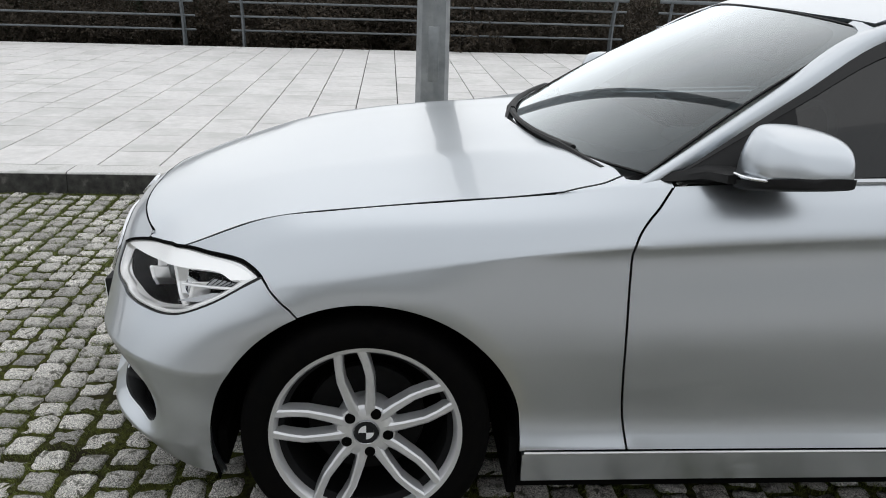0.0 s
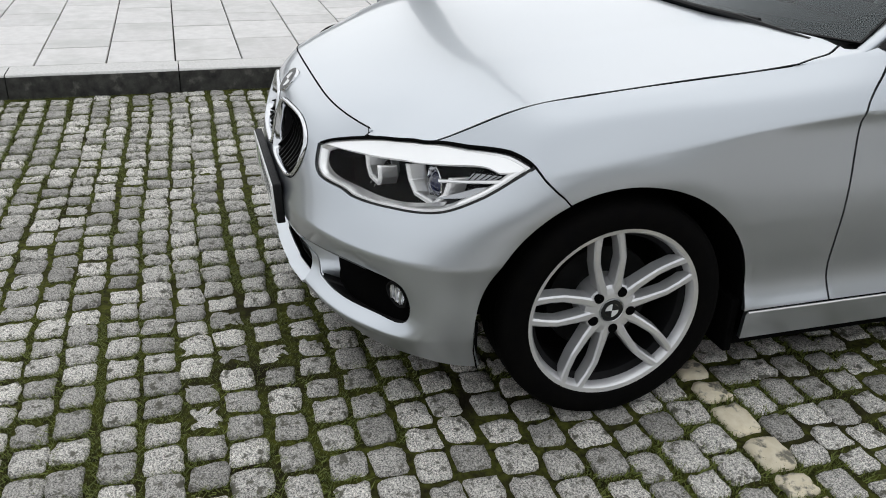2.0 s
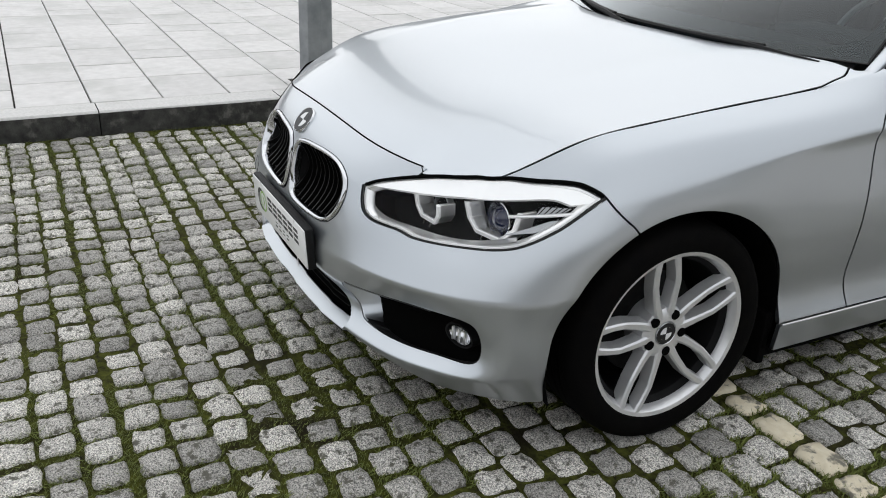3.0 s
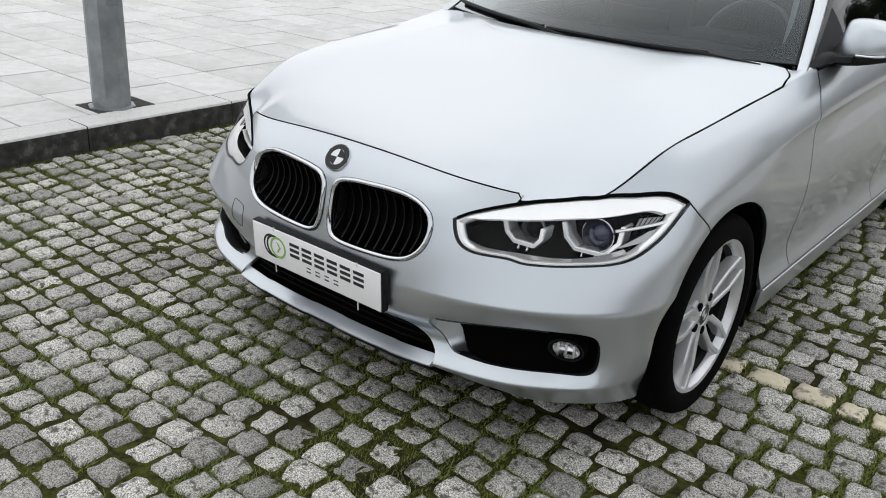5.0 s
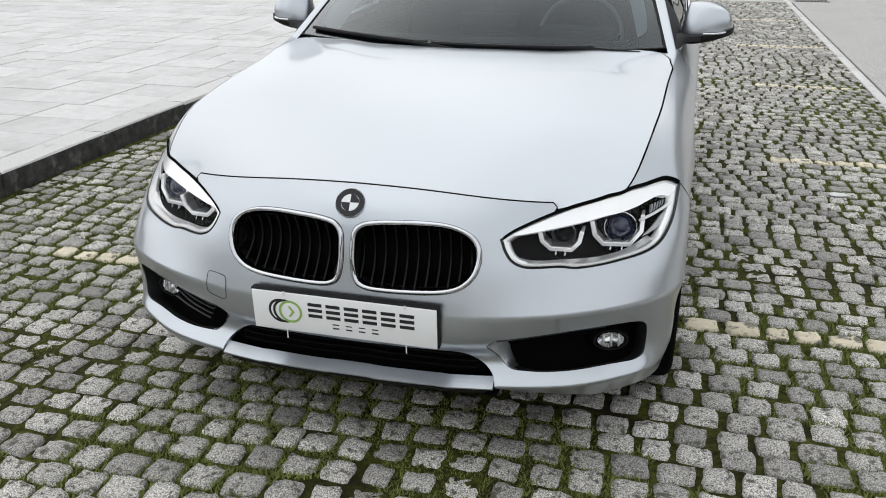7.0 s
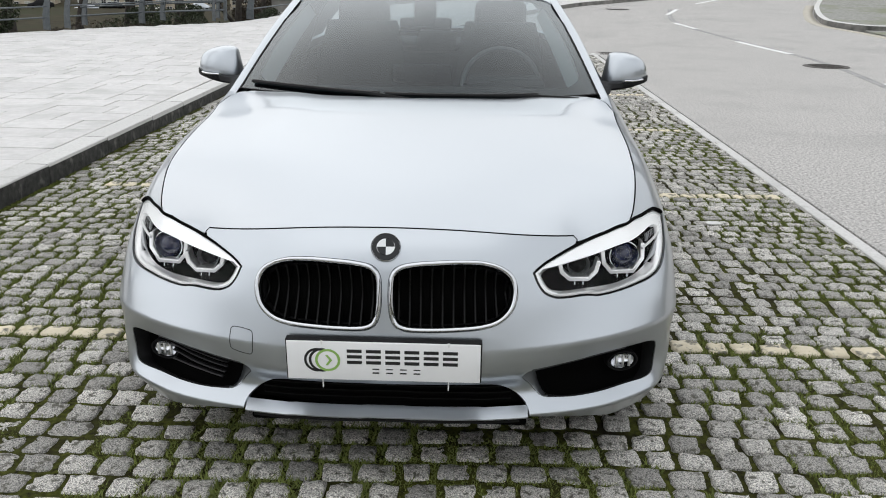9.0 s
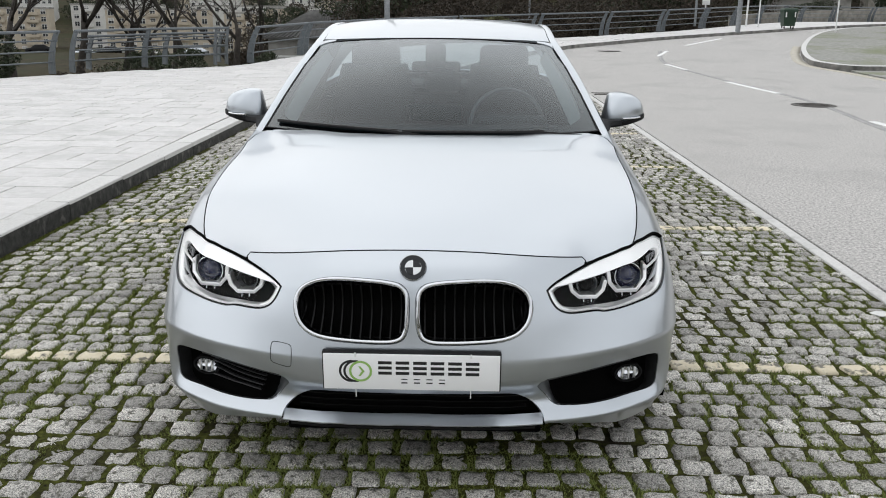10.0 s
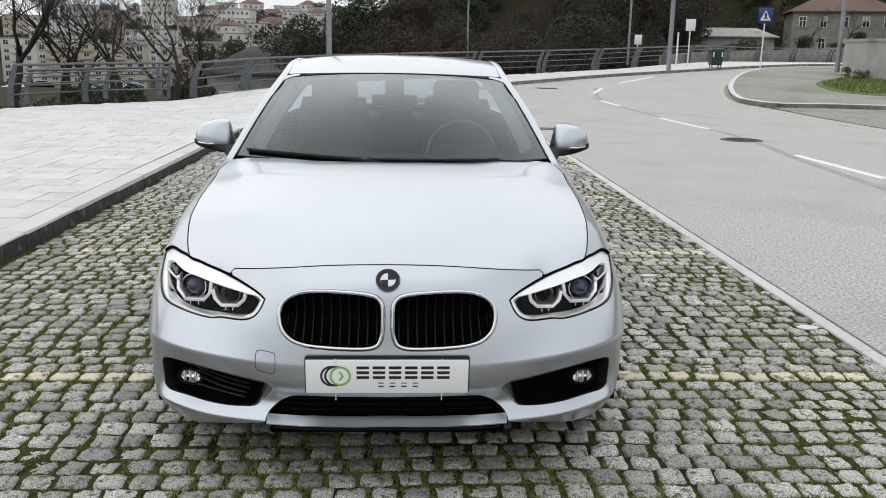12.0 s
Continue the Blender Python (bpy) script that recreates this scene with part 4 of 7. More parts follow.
# lower grille, lip bar and splitter
def bar_along(x1, fn, n=40):
    """A bar across the nose with sections from fn(x) -> list of (y, z)."""
    rows = [[(x, y, z) for y, z in fn(x)] for x in np.linspace(-x1, x1, n)]
    m = len(rows[0])
    bm = bmesh.new()
    vs = [[bm.verts.new(p) for p in r] for r in rows]
    for a, b in zip(vs[:-1], vs[1:]):
        for k in range(m):
            bm.faces.new((a[k], a[(k + 1) % m], b[(k + 1) % m], b[k]))
    bm.faces.new(vs[0])
    bm.faces.new(vs[-1][::-1])
    bmesh.ops.recalc_face_normals(bm, faces=bm.faces)
    return smooth_faces(bm, 30)


nose = lambda x: float(skin(near([(abs(x), .03, .268)]))[0][1])
lipbar = lambda x: [(nose(x) - .003, .262), (nose(x) - .004, .266), (nose(x) + .030, .287), (nose(x) + .035, .284), (nose(x) + .012, .257)]
part("lip_bar", bar_along(.398, lipbar), PAINT, car, "silver lip bar")
part("front_splitter", bar_along(.375, lambda x: [(nose(x) + .004, .256), (nose(x) + .07, .262), (nose(x) + .13, .235), (nose(x) + .13, .222), (nose(x) + .045, .230), (nose(x) + .008, .246)]), BLACK, car, "black plastic splitter")
mesh_g = part("lower_grille", bar_along(.38, lambda x: [(nose(x) + .06, .36), (nose(x) + .075, .36), (nose(x) + .075, .285), (nose(x) + .06, .285)]), LINER, car, "black lower air intake")
for z in (.305, .325, .343):
    part("intake_slat", bar_along(.35, lambda x: [(nose(x) + .045, z), (nose(x) + .062, z + .002), (nose(x) + .062, z - .003), (nose(x) + .045, z - .003)], 24), SLAT_BLACK, mesh_g)

# tow-eye cover on the bumper: a fine square joint
q = spline(near([(.370, .03, .445), (.362, .03, .453), (.362, .03, .505), (.370, .03, .513), (.416, .04, .518), (.424, .04, .510), (.424, .04, .462), (.416, .04, .455)]), 0.004, closed=True)
part("tow_cover_joint", tube([tuple(a) for a in skin(q) * (-1, 1, 1)], 0.0012, 6, closed=True), BADGE_DARK, car, "fine square joint of the tow cover")

# badge on the nose
def badge(name, cen, nrm, r, parent):
    to = Matrix.Translation(Vector(cen)) @ Vector(nrm).to_track_quat("X", "Z").to_matrix().to_4x4()

    def put(bm, nm, mt, par):
        bmesh.ops.transform(bm, matrix=to, verts=bm.verts)
        return part(nm, bm, mt, par)
    base = put(lathe([(.0001, .003), (r * .93, .003), (r * .97, .005), (r, .003), (r, -.004)], 48), name, CHROME, parent)
    put(lathe([(r * .60, .0035), (r * .60, .0042), (r * .92, .0042), (r * .92, .0035)], 48), "badge_ring", BADGE_DARK, base)
    for k in range(4):
        bm = bmesh.new()
        c = bm.verts.new((.0046, 0, 0))
        arc = [bm.verts.new((.0046, r * .58 * math.cos(a), r * .58 * math.sin(a))) for a in np.linspace(k * math.pi / 2, (k + 1) * math.pi / 2, 10)]
        for a, b in zip(arc[:-1], arc[1:]):
            bm.faces.new((c, a, b))
        put(bm, "badge_quarter", BADGE_DARK if k % 2 == 0 else BADGE_GREY, base)
    return base


q = near([(0.0, .07, .746)])
badge("nose_badge", skin(q)[0], skin_normal(q)[0], .041, car)["label"] = "round dark and grey enamel badge"

# dealer plate with holder
plate_at = Matrix.Translation((0, -.006, .453)) @ Matrix.Rotation(radians(4), 4, "X")
holder = box(-.264, .264, -.010, .014, -.0635, .060, .004)
bmesh.ops.transform(holder, matrix=plate_at, verts=holder.verts)
holder = part("plate_holder", holder, BLACK, car, "black plate holder")


def plate_part(bm, nm, mt, label=""):
    bmesh.ops.transform(bm, matrix=plate_at, verts=bm.verts)
    return part(nm, bm, mt, holder, label)


plate_part(box(-.26, .26, -.0135, -.0095, -.060, .056, .0015), "plate", PLATE_WHITE, "white dealer plate with dark and green print")


def flat_ring(cx, cz, r0, r1, y, a0=0, a1=360, n=40):
    bm = bmesh.new()
    t = np.radians(np.linspace(a0, a1, n))
    i = [bm.verts.new((cx + r0 * math.cos(a), y, cz + r0 * math.sin(a))) for a in t]
    o = [bm.verts.new((cx + r1 * math.cos(a), y, cz + r1 * math.sin(a))) for a in t]
    for k in range(n - 1):
        bm.faces.new((i[k], i[k + 1], o[k + 1], o[k]))
    return bm


plate_part(flat_ring(-.150, .0, .027, .034, -.0142), "print_ring", GREEN_INK)
plate_part(flat_ring(-.165, .0, .029, .036, -.0140, 75, 285), "print_arc", INK)
plate_part(flat_ring(-.178, .0, .029, .036, -.0138, 80, 280), "print_arc", INK)
chev = bmesh.new()
cv = [chev.verts.new((x, -.0142, z)) for x, z in ((-.157, .016), (-.150, .016), (-.138, 0), (-.150, -.016), (-.157, -.016), (-.146, 0))]
chev.faces.new((cv[0], cv[1], cv[2], cv[5]))
chev.faces.new((cv[5], cv[2], cv[3], cv[4]))
plate_part(chev, "print_chevron", GREEN_INK)
for k in range(6):
    x0 = -.098 + k * .0515
    for zz in (.029, .012, -.005):
        plate_part(box(x0, x0 + .040, -.0142, -.0132, zz - .0048, zz + .0048), "print_bar", INK)
for k in range(4):
    x0 = -.030 + k * .037
    plate_part(box(x0, x0 + .018, -.0142, -.0132, -.038, -.034), "print_bar", INK)
    plate_part(box(x0, x0 + .018, -.0142, -.0132, -.026, -.023), "print_bar", INK)
for x in (-.165, .175):
    plate_part(box(x - .002, x + .002, -.0155, -.0125, .048, .060), "cable_tie", TIE)
    plate_part(box(x - .0015, x + .0015, -.0155, -.0135, -.084, -.056), "cable_tie", TIE)
# wheels: alloy rim with five pairs of spokes
def build_wheel(s):
    w = part("wheel", lathe([(.222, -.030), (.2265, -.012), (.232, -.004), (.243, -.001), (.244, -.008), (.236, -.014), (.224, -.034), (.222, -.030)], 72), RIM, car, "silver double-spoke alloy wheel")
    part("rim_barrel", lathe([(.205, -.19), (.222, -.19), (.215, -.16), (.208, -.12), (.208, -.045), (.223, -.030), (.226, -.034), (.214, -.05), (.214, -.19), (.205, -.19)], 72), BARREL, w, "barrel darkened for the shade behind the spokes")
    part("tyre", lathe([(.236, -.012), (.246, .004), (.262, .010), (.285, .009), (.302, .002), (.312, -.012), (.316, -.035), (.317, -.10), (.316, -.165), (.312, -.19), (.295, -.206), (.262, -.21), (.240, -.195), (.225, -.18)], 80), RUBBER, w, "black rubber tyre")
    for i, a in enumerate((-.06, -.095, -.13, -.16)):
        part("tread_groove", lathe([(.3172, a - .004), (.3176, a - .0035), (.3176, a + .0035), (.3172, a + .004)], 60), LINER, w)
    part("hub", lathe([(.0001, -.026), (.033, -.026), (.036, -.022), (.060, -.022), (.074, -.030), (.082, -.055), (.075, -.12), (.0001, -.12)], 48), RIM, w)
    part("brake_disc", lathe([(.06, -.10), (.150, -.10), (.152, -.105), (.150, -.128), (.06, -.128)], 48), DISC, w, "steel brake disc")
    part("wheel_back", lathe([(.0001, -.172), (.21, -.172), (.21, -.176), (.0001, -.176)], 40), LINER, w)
    for k in range(5):
        a0 = radians(100 + 72 * k)
        for side in (1, -1):
            # centre line in the wheel's plane: out from the hub, apart, then together again
            line = [(.046, .016), (.095, .0275), (.152, .0365), (.190, .0345), (.233, .0285)]
            half_w = [.0145, .0115, .0100, .0098, .0115]
            face = [-.022, -.018, -.011, -.008, -.004]
            deep = [-.066, -.056, -.049, -.046, -.040]
            bm = bmesh.new()
            rows = []
            for (r, t), hw, f, dp in zip(line, half_w, face, deep):
                t *= side
                row = []
                for tt, x in ((t - hw, f - .004), (t - hw * .55, f), (t + hw * .55, f), (t + hw, f - .004), (t + hw * 1.25, dp), (t - hw * 1.25, dp)):
                    y, z = r * math.cos(a0) - tt * math.sin(a0), r * math.sin(a0) + tt * math.cos(a0)
                    row.append(bm.verts.new((x, y, z)))
                rows.append(row)
            for a, b in zip(rows[:-1], rows[1:]):
                for q in range(6):
                    bm.faces.new((a[q], a[(q + 1) % 6], b[(q + 1) % 6], b[q]))
            bm.faces.new(rows[0])
            bm.faces.new(rows[-1][::-1])
            bmesh.ops.recalc_face_normals(bm, faces=bm.faces)
            part("spoke", smooth_faces(bm, 7), RIM, w)
        ab = a0 + radians(36)
        # raised black disc painted in for the shade of a bolt hole
        bolt = lathe([(.0001, -.0215), (.0115, -.0215), (.0125, -.0205), (.0135, -.0215), (.0135, -.03)], 18)
        bmesh.ops.translate(bolt, vec=(0.0015, .056 * math.cos(ab), .056 * math.sin(ab)), verts=bolt.verts)
        part("bolt_hole", bolt, LINER, w)
    b = badge("wheel_badge", (-.0245, 0, 0), (1, 0, 0), .033, w)
    return w


wheel = build_wheel(1)
for m in (pose(.860, AXLE_F, .314, 0, 0, 0), pose(-.860, AXLE_F, .314, 0, 0, 180), pose(.862, AXLE_R, .314), pose(-.862, AXLE_R, .314, 0, 0, 180)):
    c = wheel if m.translation.x > 0 and m.translation.y < 1 else copy_thing(wheel, m)
    if c is wheel:
        c.matrix_basis = m

# windscreen
def screen_at(q):
    """a runs across from -1 to 1, b up from 0 to 1 (in metres of 0.82)."""
    q = np.atleast_2d(q)
    a, b = q[:, 0] / .65, q[:, 1] / .82
    lo = np.stack((.747 * a, 1.235 + .235 * a * a, .968 + 0 * a), 1)
    hi = np.stack((.577 * a, 1.985 + .075 * a * a, 1.347 - .03 * a * a), 1)
    p = lo + (hi - lo) * b[:, None]
    bulge = np.sin(np.pi * np.clip(b, 0, 1)) * (0.026 - 0.012 * a * a)
    return p + np.stack((0 * a, -.45 * bulge, .9 * bulge), 1)


def numeric_normal(f):
    def g(q):
        q, e = np.atleast_2d(np.asarray(q, float)), 2e-3
        n = np.cross(f(q + (e, 0)) - f(q - (e, 0)), f(q + (0, e)) - f(q - (0, e)))
        return n / (np.linalg.norm(n, axis=1)[:, None] + 1e-12)
    return g


screen_normal = numeric_normal(screen_at)
screen_loop = spline(np.array([(-.648, .0), (0, .0), (.648, .0), (.65, .41), (.645, .80), (.60, .82), (0, .82), (-.60, .82), (-.645, .80), (-.65, .41)]), 0.03, closed=True, corners=(0, 2))
frit_hole = spline(np.array([(-.565, .085), (-.53, .066), (0, .052), (.53, .066), (.565, .085), (.598, .13), (.607, .41), (.590, .71), (.555, .768), (.49, .785), (0, .787), (-.49, .785), (-.555, .768), (-.590, .71), (-.607, .41), (-.598, .13)]), 0.02, closed=True)
screen = part("windscreen", sheet(screen_at, screen_normal, screen_loop, (), 0.04, 0.004, 0.003), SCREEN_GLASS, car, "sloping glass windscreen")
screen.visible_shadow = False
part("screen_border", sheet(screen_at, screen_normal, screen_loop, [frit_hole], 0.025, 0, 0.004, lift=-0.004), GLOSS_BLACK, screen, "black printed border")
seal_hole = inset_loop(screen_loop, 0.007)
part("screen_seal", sheet(screen_at, screen_normal, screen_loop, [seal_hole], 0.03, 0.006, 0.001, lift=0.003), BLACK, screen, "black rubber seal")
# the roof's painted edge rounds off the screen's upper corners
for s in (1, -1):
    bend = [(.652 * s, .735), (.646 * s, .770), (.628 * s, .797), (.600 * s, .812), (.565 * s, .8185)]
    fill = np.array(bend + [(.565 * s, .836), (.60 * s, .838), (.664 * s, .825), (.664 * s, .735)])
    part("screen_corner", sheet(screen_at, screen_normal, fill, (), 0.02, 0.004, 0.0, lift=0.0036), PAINT, car)
# scuttle panel under the screen
part("scuttle", grid_surf(lambda s, t: (lambda a: (.75 * a, 1.19 + .24 * a * a + .14 * t, .952 - .03 * (1 - t) - .012 * abs(a)))(2 * s - 1), 40, 4), BLACK, car, "black plastic scuttle")
# wipers
def on_screen(a, b, lift):
    q = np.array([(a, b)])
    return tuple(screen_at(q)[0] + screen_normal(q)[0] * lift)


for a0, a1, b0, b1, pivot in ((-.60, -.12, .050, .022, -.20), (-.10, .42, .020, .012, .30)):
    blade = part("wiper", tube([on_screen(a0 + (a1 - a0) * t, b0 + (b1 - b0) * t, .010) for t in np.linspace(0, 1, 16)], .0105, 6, flat=0.7), BLACK, car, "black wiper")
    part("wiper_arm", tube([on_screen(a0 + (a1 - a0) * t, b0 + (b1 - b0) * t - .010 * t, .014) for t in np.linspace(.42, .9, 10)] + [on_screen(pivot + .26, -.035, .008)], .0085, 6, radii=[.004, .005, .005, .006, .006, .007, .007, .007, .008, .009, .010]), BLACK, blade)

# roof, rails and pillars
RAIL_IN = [(.767, 1.385, .925), (.749, 1.465, .968), (.664, 1.78, 1.162), (.577, 2.055, 1.319), (.572, 2.5, 1.392), (.56, 3.0, 1.40), (.545, 3.5, 1.355), (.52, 3.86, 1.275)]
RAIL_OUT = [(.790, 1.43, .920), (.774, 1.508, .962), (.692, 1.85, 1.164), (.612, 2.122, 1.304), (.606, 2.52, 1.362), (.604, 3.0, 1.368), (.592, 3.46, 1.322), (.575, 3.80, 1.242)]
rail_in, rail_out = spline(RAIL_IN, 0.05), spline(RAIL_OUT, 0.05)
N_RAIL = 60
rs = np.linspace(0, 1, N_RAIL)
resample = lambda c: np.stack([np.interp(rs, np.linspace(0, 1, len(c)), c[:, k]) for k in range(3)], 1)
rail_in, rail_out = resample(rail_in), resample(rail_out)


def rail_surf(i, t):
    a, b = rail_in[i], rail_out[i]
    out = np.array((.62, -.12, .75))
    return a + (b - a) * t + out * (0.020 * math.sin(math.pi * t))


for s in (1, -1):
    vs = [rail_surf(i, t) * (s, 1, 1) for i in range(N_RAIL) for t in np.linspace(-.02, 1, 9)]
    fs = [(i * 9 + j, i * 9 + j + 1, i * 9 + j + 10, i * 9 + j + 9) for i in range(N_RAIL - 1) for j in range(8)]
    part("roof_pillar", (vs, fs if s > 0 else [f[::-1] for f in fs]), PAINT, car)


# the roof's front edge follows the screen's curve
rail_line = curve([r[1] for r in RAIL_IN[2:]], [r[2] for r in RAIL_IN[2:]])


def roof_surf(q):
    q = np.atleast_2d(q)
    a, y = np.clip(q[:, 0] / .56, -1.02, 1.02), q[:, 1]
    xe = np.interp(y, rail_in[:, 1], rail_in[:, 0]) - .004
    ze = rail_line(np.clip(y, 1.8, 3.86))
    zc = curve((1.95, 2.1, 2.35, 2.65, 3.0, 3.4, 3.9), (1.336, 1.374, 1.413, 1.430, 1.430, 1.402, 1.318))(y)
    return np.stack((xe * a, y, zc + (ze + .003 - zc) * np.abs(a) ** 2.6), 1)


roof_normal = numeric_normal(roof_surf)
roof_loop = np.concatenate((spline(np.array([(-.556, 2.075), (-.3, 2.012), (0, 1.992), (.3, 2.012), (.556, 2.075)]), 0.03)[:-1], np.array([(.556, y) for y in np.linspace(2.075, 3.86, 50)]), np.array([(x, 3.86) for x in np.linspace(.556, -.556, 30)])[1:-1], np.array([(-.556, y) for y in np.linspace(3.86, 2.075, 50)])))
part("roof", sheet(roof_surf, roof_normal, roof_loop, (), 0.035, 0.01, 0.003), PAINT, car)
fin = bmesh.new()
rows = []
for t in np.linspace(0, 1, 9):
    w, hgt = .022 * math.sin(math.pi * min(1, .15 + t * .85)) + .004, .008 + .066 * t ** 1.5 * (1 if t < .95 else .8)
    zc = float(roof_surf([(0, 3.45 + .15 * t)])[0][2])
    rows.append([fin.verts.new((x, 3.45 + .15 * t, zc + z)) for x, z in ((-w, -.005), (-w * .5, hgt * .6), (0, hgt), (w * .5, hgt * .6), (w, -.005))])
for a, b in zip(rows[:-1], rows[1:]):
    for k in range(4):
        fin.faces.new((a[k], a[k + 1], b[k + 1], b[k]))
fin.faces.new(rows[-1])
part("roof_antenna", smooth_faces(fin, 60), PAINT, car)

# side windows: black surround, glass, pillars between
belt_u = np.linspace(near([(.795, 1.53, .955)])[0][0], near([(.75, 3.75, 1.03)])[0][0], 60)
belt = skin(np.stack((belt_u, np.full(60, V_TOP)), 1))
for s in (1, -1):
    mir = np.array((s, 1, 1))

    def side(t_along, t_up, push=0.0):
        """A point on the window side: along from front to back, up from belt to rail."""
        y = 1.54 + t_along * 2.16
        b = np.array([np.interp(y, belt[:, 1], belt[:, k]) for k in range(3)])
        yo = np.clip(y, rail_out[0, 1], rail_out[-1, 1])
        o = np.array([np.interp(yo, rail_out[:, 1], rail_out[:, k]) for k in range(3)])
        b, o = b * (1, 0, 1) + (0, y, 0), o * (1, 0, 1) + (0, y, 0)
        p = b + (o - b) * t_up
        p[0] += push + .012 * math.sin(math.pi * t_up)
        return p * mir
    panes = [(.13, .425, "front_side_window"), (.46, .80, "rear_side_window")]
    for a0, a1, nm in panes:
        vs, fs = grid_surf(lambda p, q: side(a0 + (a1 - a0) * p, .03 + .90 * q, -.008), 16, 10, s < 0)
        pane = part(nm, (vs, fs), SIDE_GLASS, car, "dark tinted side window")
        pane.visible_shadow = False
    # sail panel behind the A pillar, B pillar, C pillar, frame strips
    vs, fs = grid_surf(lambda p, q: side(.0 + .135 * p, .0 + 1.0 * q, -.004), 10, 8, s < 0)
    part("window_sail", (vs, fs), BLACK, car, "black corner panel")
    vs, fs = grid_surf(lambda p, q: side(.42 + .045 * p, q, -.004), 4, 10, s < 0)
    part("door_pillar", (vs, fs), GLOSS_BLACK, car, "black pillar trim")
    vs, fs = grid_surf(lambda p, q: side(.795 + .205 * p, q, .0), 14, 10, s < 0)
    part("rear_pillar", (vs, fs), PAINT, car)
    vs, fs = grid_surf(lambda p, q: side(.0 + .80 * p, .90 + .12 * q, -.002 + .004 * q), 40, 3, s < 0)
    part("window_frame", (vs, fs), GLOSS_BLACK, car, "black window frame")
    part("window_ledge", tube([tuple(side(t, .012, .006)) for t in np.linspace(.10, .80, 40)], .008, 6), CHROME, car, "bright window ledge trim")
# rear window and its surround
vs, fs = grid_surf(lambda p, q: ((-.60 + 1.2 * p) * (1 - .10 * (1 - q)), 4.14 - .30 * q + .0 * p, 1.04 + .27 * q - .02 * (2 * p - 1) ** 2), 12, 8, True)
part("tailgate_window", (vs, fs), REAR_GLASS, car, "clear tailgate window").visible_shadow = False
vs, fs = grid_surf(lambda p, q: ((-.56 + 1.12 * p), 3.84 + .14 * q, 1.335 - .03 * q - .03 * (2 * p - 1) ** 2), 16, 3)
part("roof_spoiler", (vs, fs), PAINT, car)
for s in (1, -1):
    lens = sheet(lambda q: skin(q) * np.array((s, 1, 1)), lambda q: skin_normal(q) * np.array((s, 1, 1)), np.array([(u_tail - .10, .40), (u_tail + .22, .40), (u_tail + .22, .50), (u_tail - .10, .50)]), (), 0.03, 0.01, 0, lift=0.004)
    part("tail_lamp", lens, RED_LENS, car, "red tail lamp")

# door mirrors
def mirror_shape(s):
    """Outer shell in sections across: (x, y front, y back, z low, z high)."""
    secs = [(.786, 1.69, 1.745, .985, 1.104), (.792, 1.668, 1.765, .980, 1.113), (.825, 1.648, 1.79, .978, 1.119), (.87, 1.640, 1.82, .982, 1.118), (.912, 1.646, 1.848, .988, 1.112), (.942, 1.660, 1.86, .994, 1.102), (.968, 1.682, 1.862, .999, 1.085), (.985, 1.718, 1.857, 1.002, 1.056), (.993, 1.760, 1.85, 1.004, 1.028)]
    rows = []
    for x, yf, yb, z0, z1 in secs:
        row = []
        for k in range(20):
            a = 2 * math.pi * k / 20
            c, d = math.cos(a), math.sin(a)
            cc, dd = math.copysign(abs(c) ** .5, c), math.copysign(abs(d) ** (.36 if d > 0 else .2), d)
            y = (yf + yb) / 2 + (yb - yf) / 2 * (cc if cc > 0 else cc)
            z = (z0 + z1) / 2 + (z1 - z0) / 2 * dd
            y += .05 * (z - z0) * (1 - cc) * .5 + .02 * (1 - cc) * max(0, dd) * .5
            row.append(((x + .026 * max(0, (.90 - x) / .11) * (z - z0) / .13) * s, y, z))
        rows.append(row)
    return rows


def skin_rows(rows, caps=True):
    bm = bmesh.new()
    vs = [[bm.verts.new(p) for p in r] for r in rows]
    m = len(vs[0])
    for a, b in zip(vs[:-1], vs[1:]):
        for k in range(m):
            bm.faces.new((a[k], a[(k + 1) % m], b[(k + 1) % m], b[k]))
    if caps:
        bm.faces.new(vs[0])
        bm.faces.new(vs[-1][::-1])
    bmesh.ops.recalc_face_normals(bm, faces=bm.faces)
    return smooth_faces(bm, 50)


